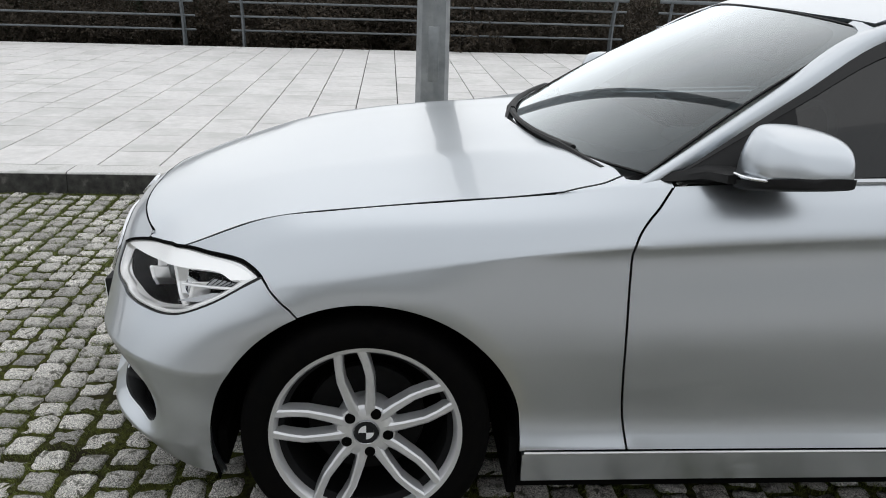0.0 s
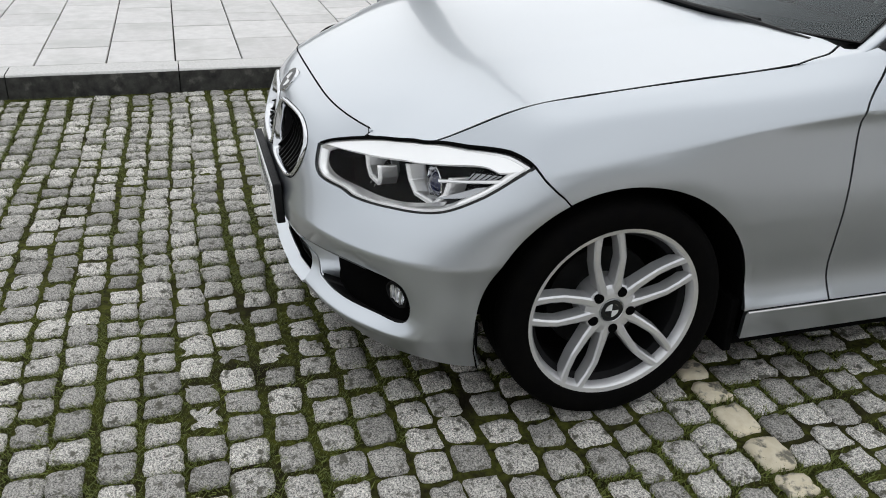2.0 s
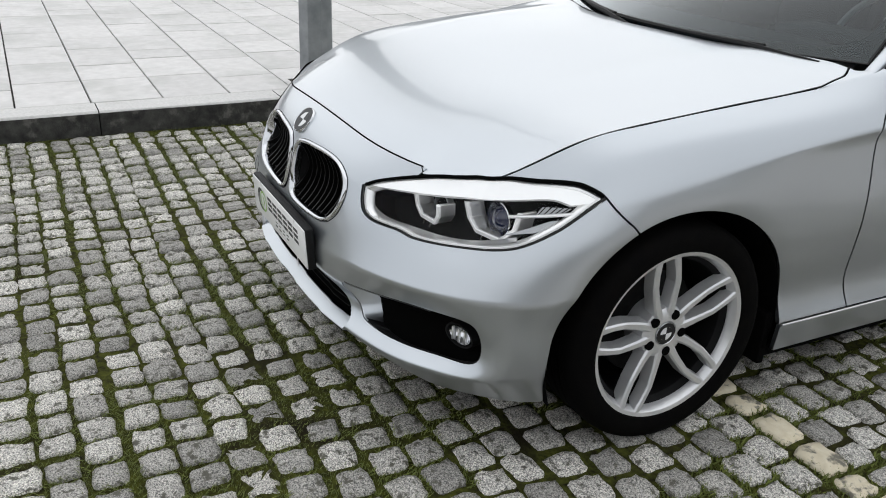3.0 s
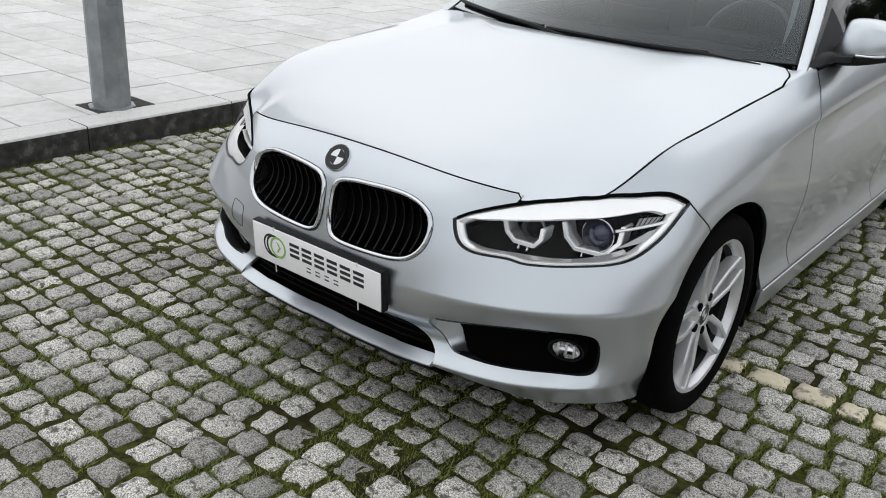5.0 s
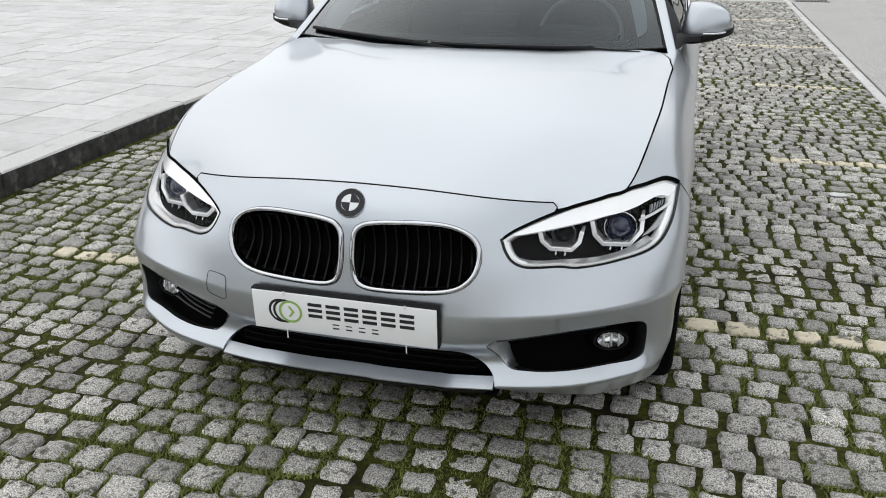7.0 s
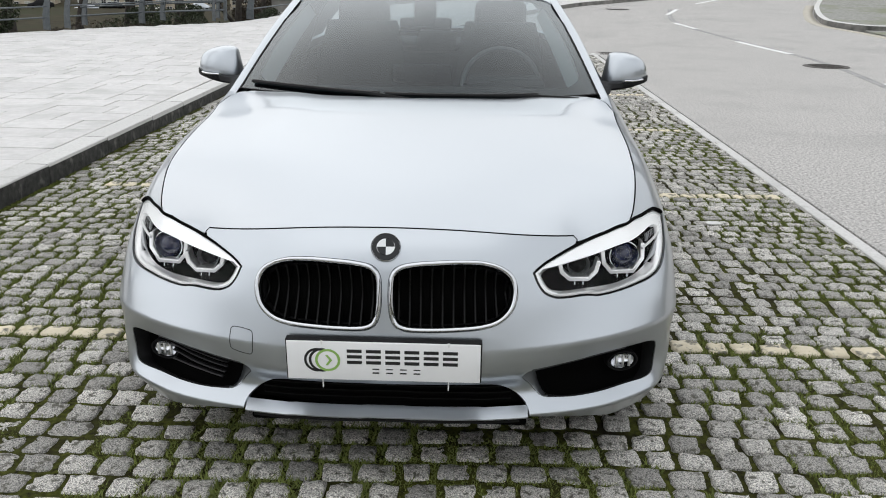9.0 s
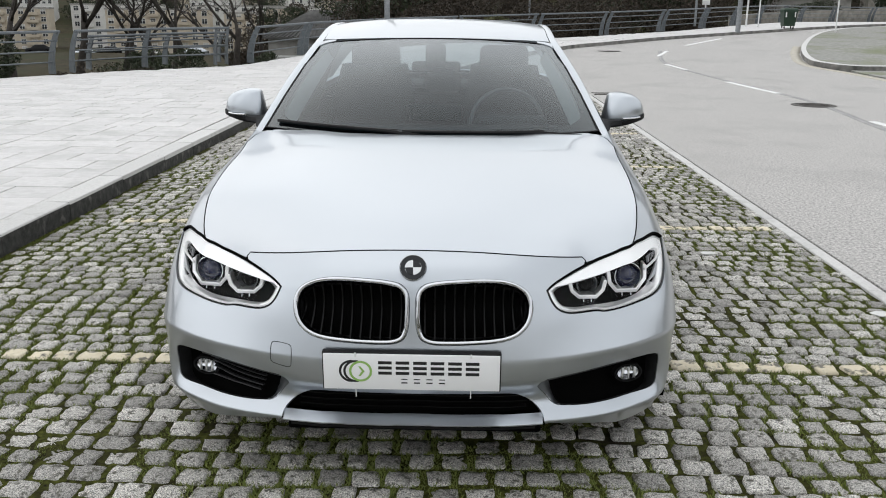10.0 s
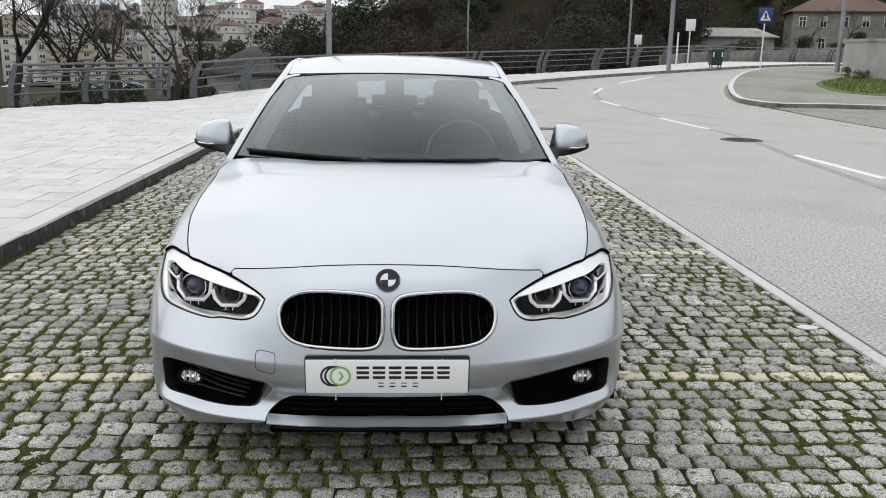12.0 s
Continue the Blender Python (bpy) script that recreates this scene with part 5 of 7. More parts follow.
for s in (1, -1):
    rows = mirror_shape(s)
    cap = part("door_mirror", skin_rows(rows), PAINT, car, "silver door mirror with black foot")
    mod = cap.modifiers.new("round", "SUBSURF")
    mod.levels = mod.render_levels = 1
    base = [[(x, y + (.004 if y > 1.75 else -.006), z) for x, y, z in ((r[0][0] * (1 + .003), p[1], min(p[2], lo + .026) - .004 - .020 * (1 - k / 8)) for p in r)] for k, (r, lo) in enumerate((q, min(p[2] for p in q)) for q in rows)]
    part("mirror_base", skin_rows(base), BLACK, cap, "black lower shell")
    line = [(s * x, y, z) for x, y, z in ((.875, 1.632, 1.006), (.922, 1.640, 1.007), (.955, 1.668, 1.009), (.976, 1.702, 1.011), (.988, 1.745, 1.013), (.991, 1.81, 1.015))]
    part("mirror_indicator", tube([tuple(p) for p in spline(line, .02)], .0042, 8), LAMP_CHROME, cap, "clear indicator strip")
    glass = [(s * x, y, z) for x, y, z in ((.815, 1.768, 1.005), (.945, 1.858, 1.0), (.950, 1.860, 1.06), (.88, 1.824, 1.096), (.818, 1.772, 1.092))]
    bm = bmesh.new()
    bm.faces.new([bm.verts.new(p) for p in glass])
    part("mirror_glass", bm, MIRROR, cap, "mirror glass")
    foot = [[(s * x, y, z) for y, z in ((1.48 + d, .962 - k), (1.60, .958 - k), (1.66, .985), (1.66, 1.003), (1.60, 1.002), (1.52 + d, .984))] for x, d, k in ((.775, 0, 0), (.795, .03, -.004), (.84, .10, -.012), (.90, .13, -.018))]
    foot[2] = [(s * .815, y, z) for y, z in ((1.585, .978), (1.66, .972), (1.70, .985), (1.70, 1.0), (1.65, 1.0), (1.59, .996))]
    foot[3] = [(s * .87, y, z) for y, z in ((1.62, .980), (1.70, .975), (1.76, .985), (1.76, 1.0), (1.70, 1.008), (1.62, 1.0))]
    part("mirror_foot", skin_rows(foot), BLACK, cap, "black mirror foot")

# cabin: dashboard, wheel, seats, mirror
dash = [[(x, y, z) for y, z in ((1.33, .93), (1.50, .965), (1.72, .955 + .02 * math.exp(-((x - .36) / .18) ** 2)), (1.85, .90), (1.86, .72), (1.4, .6))] for x in np.linspace(-.70, .70, 30)]
part("dashboard", skin_rows(dash), CABIN, car, "dark dashboard")
part("instrument_hood", box(.20, .54, 1.66, 1.86, .93, 1.0, .03, 3), CABIN, car)
part("dash_screen", box(-.13, .13, 1.74, 1.76, .97, 1.05, .006), GLOSS_BLACK, car)
part("dash_vent", box(-.20, .20, 1.845, 1.872, .86, .91, .006), CABIN_GREY, car)
ring = lathe([(.170, 0), (.176, .012), (.186, .014), (.192, 0), (.186, -.014), (.176, -.012), (.170, 0)], 48, "y")
bmesh.ops.transform(ring, matrix=Matrix.Translation((.36, 2.0, .93)) @ Matrix.Rotation(radians(-24), 4, "X"), verts=ring.verts)
steer = part("steering_wheel", ring, CABIN_GREY, car, "three-spoke steering wheel")
hubbox = box(.27, .45, 1.985, 2.02, .87, .97, .03, 3)
part("steering_hub", hubbox, CABIN, steer)
for a in (180, 0, 270):
    c, d = math.cos(radians(a)), math.sin(radians(a))
    part("steering_spoke", tube([(.36 + .07 * c, 2.0, .93 + .06 * d), (.36 + .178 * c, 2.0 + .06 * d * .4, .93 + .165 * d)], .014, 8), CABIN, steer)


def seat(x0, y0, w=.50):
    c = part("car_seat", skin_rows([[(x0 + w * .5 * px * (1 - .25 * t ** 3), y0 + .12 + .22 * t + py * .06, .52 + .66 * t) for px, py in ((-1, -.6), (-.8, -1.1), (-.4, -.7), (.4, -.7), (.8, -1.1), (1, -.6), (.9, .8), (-.9, .8))] for t in np.linspace(0, 1, 9)]), CLOTH, car, "dark cloth car seat")
    part("seat_cushion", box(x0 - w / 2, x0 + w / 2, y0 - .38, y0 + .16, .38, .54, .05, 3), CLOTH, c)
    part("headrest", box(x0 - .14, x0 + .14, y0 + .33, y0 + .43, 1.13, 1.29, .04, 3), CLOTH, c)
    for dx in (-.05, .05):
        part("headrest_bar", tube([(x0 + dx, y0 + .37, 1.1), (x0 + dx, y0 + .38, 1.22)], .006, 6), CHROME, c)


seat(.37, 2.35)
seat(-.37, 2.35)
bench = part("rear_bench", box(-.65, .65, 3.25, 3.42, .55, .96, .05, 3), CLOTH, car, "dark cloth rear bench")
for x in (-.38, 0, .38):
    part("headrest", box(x - .12, x + .12, 3.33, 3.42, .96, 1.09, .04, 3), CLOTH, bench)
part("cabin_floor", box(-.76, .76, 1.3, 4.1, .30, .36, .01), CABIN, car, "dark cabin floor")
part("parcel_shelf", box(-.56, .56, 3.42, 4.05, .98, 1.0, .005), CABIN, car)
part("roof_lining", grid_surf(lambda p, q: (-.52 + 1.04 * p, 2.12 + 1.7 * q, 1.345 + .03 * math.sin(math.pi * q) - .045 * (2 * p - 1) ** 2 - .045 * max(0, q - .6)), 14, 14), CABIN_GREY, car, "light grey roof lining")
for s in (1, -1):
    rows = [[(s * x, y + dy, z) for x, dy in ((x0, -.17), (x0 - .03, -.14), (x0 - .03, .17), (x0, .17))] for x0, y, z in ((.735, 2.50, .92), (.70, 2.53, 1.05), (.655, 2.57, 1.18), (.59, 2.62, 1.315))]
    part("pillar_cover", skin_rows(rows), CABIN, car, "dark grey door pillar cover")
    edge_q = np.stack((np.linspace(.608, .600, 16), np.linspace(.09, .76, 16)), 1)
    edge_line = screen_at(edge_q) - screen_normal(edge_q) * .012
    rows = [[tuple((p + np.array(d)) * (s, 1, 1)) for d in ((0, 0, 0), (-.010, .012, -.03 * w), (-.026, .035, -.078 * w), (.03, .06, -.078 * w), (.03, .03, 0))] for p, w in zip(edge_line, np.linspace(1.0, .6, 16))]
    part("pillar_trim", skin_rows(rows), TRIM_PALE, car, "light grey pillar trim")
mirror = part("rear_view_mirror", box(-.122, .122, 2.035, 2.065, 1.178, 1.232, .018, 3), GLOSS_BLACK, car, "black rear-view mirror")
part("mirror_bracket", box(-.05, .05, 1.965, 2.05, 1.205, 1.318, .015), BLACK, mirror)
# ---- the place ----
GRANITE = material("granite_cobble", (0.072, 0.07, 0.068), 0.72, other=(0.84, 0.81, 0.75), scale=210, detail=7, grit=0.78, band=(0.41, 0.59), bump=1.0, bump_scale=60, spread=0.42, stain=(0.10, 0.095, 0.075), stain_scale=34, stain_at=(0.555, 0.64), spec=0.42)
PAINTED = material("worn_cream_paint_on_granite", (0.66, 0.58, 0.42), 0.7, other=(0.76, 0.69, 0.54), scale=40, bump=0.4, bump_scale=120, spread=0.12, stain=(0.16, 0.15, 0.12), stain_scale=16, stain_at=(0.54, 0.62))
MOSS = material("mossy_joint_soil", (0.016, 0.015, 0.007), 0.95, other=(0.095, 0.105, 0.018), spec=0.1, scale=55, detail=9, bump=1.0, bump_scale=140, stain=(0.022, 0.018, 0.010), stain_scale=3.2, stain_at=(0.48, 0.68))
GRASS = material("joint_grass", (0.085, 0.115, 0.018), 0.8, other=(0.20, 0.23, 0.05), scale=3, spread=0.35)
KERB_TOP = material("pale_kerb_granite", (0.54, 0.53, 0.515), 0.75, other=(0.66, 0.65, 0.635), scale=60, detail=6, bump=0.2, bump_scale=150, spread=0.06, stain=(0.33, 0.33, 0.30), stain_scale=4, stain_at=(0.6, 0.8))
# shade is put into this face colour, besides its stains
KERB_FACE = material("shaded_stained_granite", (0.014, 0.014, 0.013), 0.85, other=(0.065, 0.064, 0.058), scale=18, detail=7, bump=0.4, bump_scale=90, stain=(0.15, 0.145, 0.13), stain_scale=9, stain_at=(0.56, 0.72))
SLAB = material("pale_stone_slab", (0.575, 0.56, 0.55), 0.72, other=(0.675, 0.66, 0.65), scale=14, detail=7, bump=0.15, bump_scale=120, spread=0.07, stain=(0.46, 0.46, 0.44), stain_scale=1.6, stain_at=(0.5, 0.75))
FAR_FACE = material("mottled_dark_kerb_face", (0.07, 0.07, 0.064), 0.85, other=(0.30, 0.29, 0.27), scale=3, detail=7, bump=0.4, bump_scale=30)
GUTTER = material("beige_gutter_stone", (0.42, 0.39, 0.33), 0.85, other=(0.52, 0.49, 0.42), scale=6, detail=6, bump=0.2, bump_scale=60)
JOINT = material("dark_joint_sand", (0.02, 0.02, 0.018), 0.95, other=(0.09, 0.087, 0.08), spec=0.1, scale=5, bump=0.3, bump_scale=80)
ASPHALT = material("weathered_asphalt", (0.115, 0.112, 0.108), 0.9, other=(0.74, 0.713, 0.685), scale=48, detail=7, grit=0.80, band=(0.36, 0.64), bump=0.25, bump_scale=110, stain=(0.29, 0.28, 0.272), stain_scale=0.8, stain_at=(0.50, 0.95))
PATCH = material("tar_joint", (0.28, 0.28, 0.275), 0.9, other=(0.40, 0.39, 0.385), scale=3)
ROAD_WHITE = material("road_marking_white", (0.78, 0.78, 0.77), 0.7, other=(0.85, 0.85, 0.84), scale=30, stain=(0.35, 0.35, 0.34), stain_scale=6, stain_at=(0.62, 0.75))
IRON = material("cast_iron", (0.06, 0.055, 0.05), 0.6, 0.6, other=(0.10, 0.09, 0.08), scale=30, bump=0.3, bump_scale=80)
STEEL = material("galvanised_steel", (0.20, 0.215, 0.225), 0.5, 0.55, other=(0.33, 0.345, 0.355), scale=9, detail=6, bump=0.12, bump_scale=60, stain=(0.14, 0.145, 0.14), stain_scale=3, stain_at=(0.58, 0.72))
RAIL_GREY = material("grey_painted_steel", (0.10, 0.115, 0.125), 0.5, 0.2, other=(0.15, 0.165, 0.175), scale=12, bump=0.1, bump_scale=70)
EARTH = material("winter_scrub_ground", (0.020, 0.017, 0.010), 0.95, other=(0.055, 0.046, 0.024), spec=0.1, scale=0.5, detail=8, bump=0.8, bump_scale=3, stain=(0.032, 0.034, 0.015), stain_scale=0.12, stain_at=(0.45, 0.6))
LAWN = material("rough_grass", (0.06, 0.10, 0.02), 0.9, other=(0.12, 0.17, 0.04), scale=2.5, detail=7, bump=0.6, bump_scale=40)
ISLAND = material("mossy_island_setts", (0.20, 0.20, 0.18), 0.9, other=(0.34, 0.335, 0.31), scale=9, detail=7, bump=0.5, bump_scale=25, stain=(0.16, 0.18, 0.09), stain_scale=0.5, stain_at=(0.5, 0.7))
BARK = material("winter_bark", (0.022, 0.018, 0.015), 0.9, other=(0.055, 0.046, 0.038), scale=12, detail=6, bump=0.6, bump_scale=30)
TWIG = material("bare_twigs", (0.035, 0.027, 0.021), 0.9, other=(0.065, 0.05, 0.04), scale=2)
LEAF_DARK = material("dark_evergreen_leaves", (0.014, 0.022, 0.008), 0.7, other=(0.036, 0.05, 0.016), scale=0.8, spread=0.45)
LEAF_OLIVE = material("olive_leaves", (0.06, 0.065, 0.02), 0.7, other=(0.12, 0.12, 0.04), scale=0.8, spread=0.4)
LEAF_BROWN = material("brown_winter_thicket", (0.026, 0.020, 0.013), 0.8, other=(0.06, 0.044, 0.028), scale=0.6, spread=0.4)


def ground_rise(y):
    s = np.clip((np.asarray(y, float) - 14) / 34, 0, 1)
    return 0.9 * s * s * (3 - 2 * s)


def flat_sheet(name, loop, off, mat, step, label, category, kind="structure", depth=0.15, parent=None, holes=()):
    surf = lambda q: np.stack((np.atleast_2d(q)[:, 0], np.atleast_2d(q)[:, 1], ground_rise(np.atleast_2d(q)[:, 1]) + off), 1)
    return part(name, sheet(surf, lambda q: np.tile((0.0, 0.0, 1.0), (len(np.atleast_2d(q)), 1)), np.asarray(loop, float), holes, step, depth, 0.0), mat, parent, label, category, kind)


RAIL_LINE = [(-11.5, -16), (-11.45, 0), (-11.4, 6.5), (-10.4, 11.5), (-8.6, 15.3), (-7.0, 17.2), (-5.5, 18.5), (-4.95, 20.5), (-3.96, 23.1), (-2.4, 25.2), (.2, 27.8), (3.04, 30.0), (4.7, 31.3), (6.45, 33.0), (8.66, 35.0), (10.6, 37.3), (13, 40.5), (17, 46), (21, 51), (32, 57), (60, 69)]
KERB_LINE = [(-2.68, -16), (-2.68, 5), (-2.66, 11.9), (-2.3, 13.9), (-.55, 17.2), (1.2, 22.3), (3.64, 27.0), (5.05, 28.6), (7.2, 31.0), (8.94, 32.7), (10.5, 34.1), (14.1, 37.4), (17.8, 41), (23.5, 46), (33, 51), (60, 62)]
ISLE_LINE = [(9.95, -16), (10.0, 12), (10.03, 14.8), (9.88, 17.7), (9.84, 19.5), (9.63, 21.7), (10.55, 25.1), (11.97, 28.8), (13.83, 32.9), (15.88, 36.5), (18.6, 39.6), (24, 42.5), (34, 45.5), (60, 53)]
rail_path, kerb_path, isle_path = (np.array([q for q in spline(p, 1.0)]) for p in (RAIL_LINE, KERB_LINE, ISLE_LINE))


def terrain_z(x, y):
    rx = np.interp(y, rail_path[:, 1], rail_path[:, 0])
    d = np.clip(rx - x, 0, None) * 0.8
    sm = lambda t: np.clip(t, 0, 1) ** 2 * (3 - 2 * np.clip(t, 0, 1))
    z = ground_rise(y) - 0.09 - 3.2 * sm((d - 0.3) / 7) * sm((90 - y) / 30 + 0.3)
    z -= 12.5 * sm((d - 22) / 70) * sm((560 - y) / 260)
    open_side = sm((x - 0.30 * (y + 2.6) + 8) / 14) * (1 - sm((y - 130) / 40))
    z += 24 * sm((y - 62) / 90) * sm((x + 14) / 40) * (1 - open_side) + 1.5 * sm((x - 26) / 40) * sm((y - 50) / 60)
    z += 18 * sm((y - 330) / 300) + 5 * sm((x - 24) / 26) * sm((60 - y) / 30)
    z += 0.5 * np.sin(x * 0.21 + 1.0) * np.sin(y * 0.17) * sm((d - 2) / 10)
    park = sm((x + 85) / 12) * sm((-12 - x) / 10) * sm((y - 84) / 12) * sm((160 - y) / 12)
    return z + (-6.0 - z) * park


xs = np.concatenate((np.linspace(-900, -70, 16), np.linspace(-64, 80, 73), np.linspace(90, 900, 16)))
ys = np.concatenate((np.linspace(-900, -30, 14), np.linspace(-26, 150, 89), np.linspace(158, 420, 28), np.linspace(450, 1400, 8)))
gx, gy = np.meshgrid(xs, ys, indexing="ij")
gz = terrain_z(gx, gy)
ny = len(ys)
part("ground", (np.stack((gx.ravel(), gy.ravel(), gz.ravel()), 1), [(i * ny + j, (i + 1) * ny + j, (i + 1) * ny + j + 1, i * ny + j + 1) for i in range(len(xs) - 1) for j in range(ny - 1)]), EARTH, None, "dark winter scrubland sloping to far hills", "ground", "structure")

# road, and what lies flush in it
road_left = np.concatenate(([(2.5, -16), (2.5, 13.7), (-2.1, 13.7)], kerb_path[kerb_path[:, 1] > 14.4]))
road_loop = spline(np.concatenate((isle_path, road_left[::-1])), 2.0, closed=True, corners=range(400))
road = flat_sheet("road", road_loop, 0.0, ASPHALT, 1.2, "weathered grey asphalt road curving away", "road")


def ribbon(points, width, z, step=0.4):
    """A flat strip along a line on the rising ground."""
    p = spline(np.asarray(points, float), step)
    d = np.gradient(p, axis=0)
    d /= np.linalg.norm(d, axis=1)[:, None] + 1e-9
    nrm = np.stack((-d[:, 1], d[:, 0]), 1) * width / 2
    n = len(p)
    vs = [(*q, ground_rise(q[1]) + z) for q in np.concatenate((p - nrm, p + nrm))]
    vs += [(a, b, c - 0.006) for a, b, c in vs]
    fs = [(i, i + 1, n + i + 1, n + i) for i in range(n - 1)] + [(i, 2 * n + i, 2 * n + i + 1, i + 1) for i in range(n - 1)] + [(n + i, n + i + 1, 3 * n + i + 1, 3 * n + i) for i in range(n - 1)]
    return vs, fs


for a, b in (((5.95, -8.4), (5.95, -5.6)), ((6.0, -0.4), (6.0, 2.4)), ((6.03, 7.68), (5.98, 10.1)), ((6.18, 14.43), (5.93, 17.0)), ((5.79, 20.07), (5.64, 21.8)), ((5.99, 24.4), (6.73, 26.46)), ((7.9, 28.9), (10.2, 32.6))):
    part("lane_dash", ribbon((a, ((a[0] + b[0]) / 2, (a[1] + b[1]) / 2), b), 0.13, 0.005), ROAD_WHITE, road, "worn white lane dash")
part("tar_joint", ribbon([(5.4, 5.0), (5.75, 9.2), (6.15, 12.3), (6.2, 14.2), (5.95, 17.8), (5.7, 22), (6.5, 26.5)], 0.12, 0.004), PATCH, road, "dark tar joint")
cover = lathe([(.0001, .008), (.30, .008), (.31, .004), (.33, .004), (.33, .011), (.40, .011), (.41, .002)], 40, "z")
bmesh.ops.scale(cover, vec=(.88, .88, 1), verts=cover.verts)
bmesh.ops.translate(cover, vec=(6.0, 12.3, 0), verts=cover.verts)
manhole = part("manhole_cover", cover, IRON, None, "round dark cast-iron manhole cover in asphalt", "manhole cover")
for k in range(-3, 4):
    part("cover_rib", box(6.0 - .22, 6.0 + .22, 12.3 + k * .066 - .012, 12.3 + k * .066 + .012, .008, .013), IRON, manhole)
cover = lathe([(.0001, .008), (.30, .008), (.36, .009), (.37, .002)], 32, "z")
bmesh.ops.translate(cover, vec=(4.8, 26.2, float(ground_rise(26.2))), verts=cover.verts)
part("manhole_cover", cover, IRON, None, "round dark cast-iron manhole cover in asphalt", "manhole cover")
drain = thing("drain_grate", "rusty iron drain grate at the bay's end", "drain grate")
for k in range(9):
    part("grate_bar", box(2.60 + k * .055, 2.625 + k * .055, 13.85, 14.15, -.004, .008), IRON, drain)
part("grate_frame", box(2.55, 3.10, 13.80, 13.85, -.01, .010), IRON, drain)
part("grate_frame", box(2.55, 3.10, 14.15, 14.20, -.01, .010), IRON, drain)

# bay floor: mossy joints with setts laid in rows
bx, by = np.linspace(-2.70, 2.42, 164), np.linspace(-6.4, 13.8, 500)
mx, my = np.meshgrid(bx, by, indexing="ij")


def moss_height(x, y):
    v = np.array([noise.noise((a * 1.3, b * 1.3, 0.0)) + 0.6 * noise.noise((a * 9, b * 9, 3.0)) for a, b in zip(x, y)])
    return -0.0085 + 0.009 * v


mz = moss_height(mx.ravel(), my.ravel())
nb = len(by)
bay = part("parking_bay", (np.stack((mx.ravel(), my.ravel(), mz), 1), [(i * nb + j, (i + 1) * nb + j, (i + 1) * nb + j + 1, i * nb + j + 1) for i in range(len(bx) - 1) for j in range(nb - 1)]), MOSS, None, "parking bay of granite setts with mossy joints", "pavement", kind="structure")

SIDES = 16


def sett_shape(rng):
    """Vertices of one worn sett of about one unit: foot, edge, shoulder, crown."""
    c = np.array(((-.5, -.5), (.5, -.5), (.5, .5), (-.5, .5))) + rng.uniform(-.07, .07, (4, 2))
    ring = []
    for p, q in zip(c, np.roll(c, -1, 0)):
        out = np.array((q[1] - p[1], p[0] - q[0]))
        cut = rng.uniform(.07, .14, 2)
        ring += [p + (q - p) * t + out * o for t, o in ((cut[0], -.012), (.34, rng.uniform(-.042, .042)), (.66, rng.uniform(-.042, .042)), (1 - cut[1], -.012))]
    ring = np.array(ring)
    rows = []
    for k, z in ((1.05, -0.036), (1.0, -0.011), (0.945, -0.002), (0.62, 0.0015)):
        zz = np.full(SIDES, z) + (rng.uniform(-.006, .004, SIDES) if z > -0.02 else 0)
        rows.append(np.column_stack((ring * k, zz)))
    rows.append(np.array([(rng.uniform(-.1, .1), rng.uniform(-.1, .1), rng.uniform(-.001, .004))]))
    return np.concatenate(rows)


SETT_FACES = [(r * SIDES + i, r * SIDES + (i + 1) % SIDES, (r + 1) * SIDES + (i + 1) % SIDES, (r + 1) * SIDES + i) for r in range(3) for i in range(SIDES)] + [(3 * SIDES + i, 3 * SIDES + (i + 1) % SIDES, 4 * SIDES) for i in range(SIDES)]
rng = np.random.default_rng(7)
sett_forms = [sett_shape(rng) for _ in range(24)]
setts, row_at, row_of = [], [], {}
y, row = -6.3, 0
while y < 13.65:
    dep = rng.uniform(0.086, 0.100)
    x = -2.67 + rng.uniform(0, 0.06)
    row_at.append(y + dep / 2)
    wave = rng.uniform(-.006, .006)
    while x < 2.36:
        w = rng.uniform(0.084, 0.108) if rng.uniform() < .85 else rng.uniform(0.070, 0.122)
        setts.append((x + w / 2, y + dep / 2 + wave + rng.uniform(-.004, .004) + .012 * math.sin(x * 1.9 + y), w, dep))
        row_of[setts[-1]] = row
        x += w + rng.uniform(0.014, 0.027)
    y += dep + rng.uniform(0.012, 0.020)
    row += 1


def is_painted(q):
    for yl, a, b in ((1.165, -1.92, -0.7), (1.165, 0.72, 2.32), (3.65, 1.45, 2.32), (3.65, -2.3, -1.5), (6.15, 1.4, 2.3), (8.6, 1.4, 2.3), (11.1, 1.4, 2.3)):
        if a < q[0] < b and row_of[q] == int(np.argmin(np.abs(np.array(row_at) - yl))):
            return True
    return False


def laid(group):
    vs, fs = [], []
    for k, (sx, sy, w, dep) in enumerate(group):
        form = sett_forms[int(rng.integers(24))]
        t = rng.uniform(-.06, .06)
        c, s = math.cos(t), math.sin(t)
        p = form * (w, dep, 1)
        tilt = rng.uniform(-.055, .055, 2)
        z = p[:, 2] + p[:, 0] * tilt[0] + p[:, 1] * tilt[1] + rng.uniform(-.003, .004)
        vs.append(np.column_stack((sx + p[:, 0] * c - p[:, 1] * s, sy + p[:, 0] * s + p[:, 1] * c, z)))
        fs += [tuple(i + k * len(form) for i in f) for f in SETT_FACES]
    return np.concatenate(vs), fs


near_box = lambda q: -1.05 < q[0] < 1.35 and -1.62 < q[1] < -0.22
painted = [q for q in setts if is_painted(q)]
single = [q for q in setts if near_box(q)][:300]
chosen = set(single) | set(painted)
rest = [q for q in setts if q not in chosen]
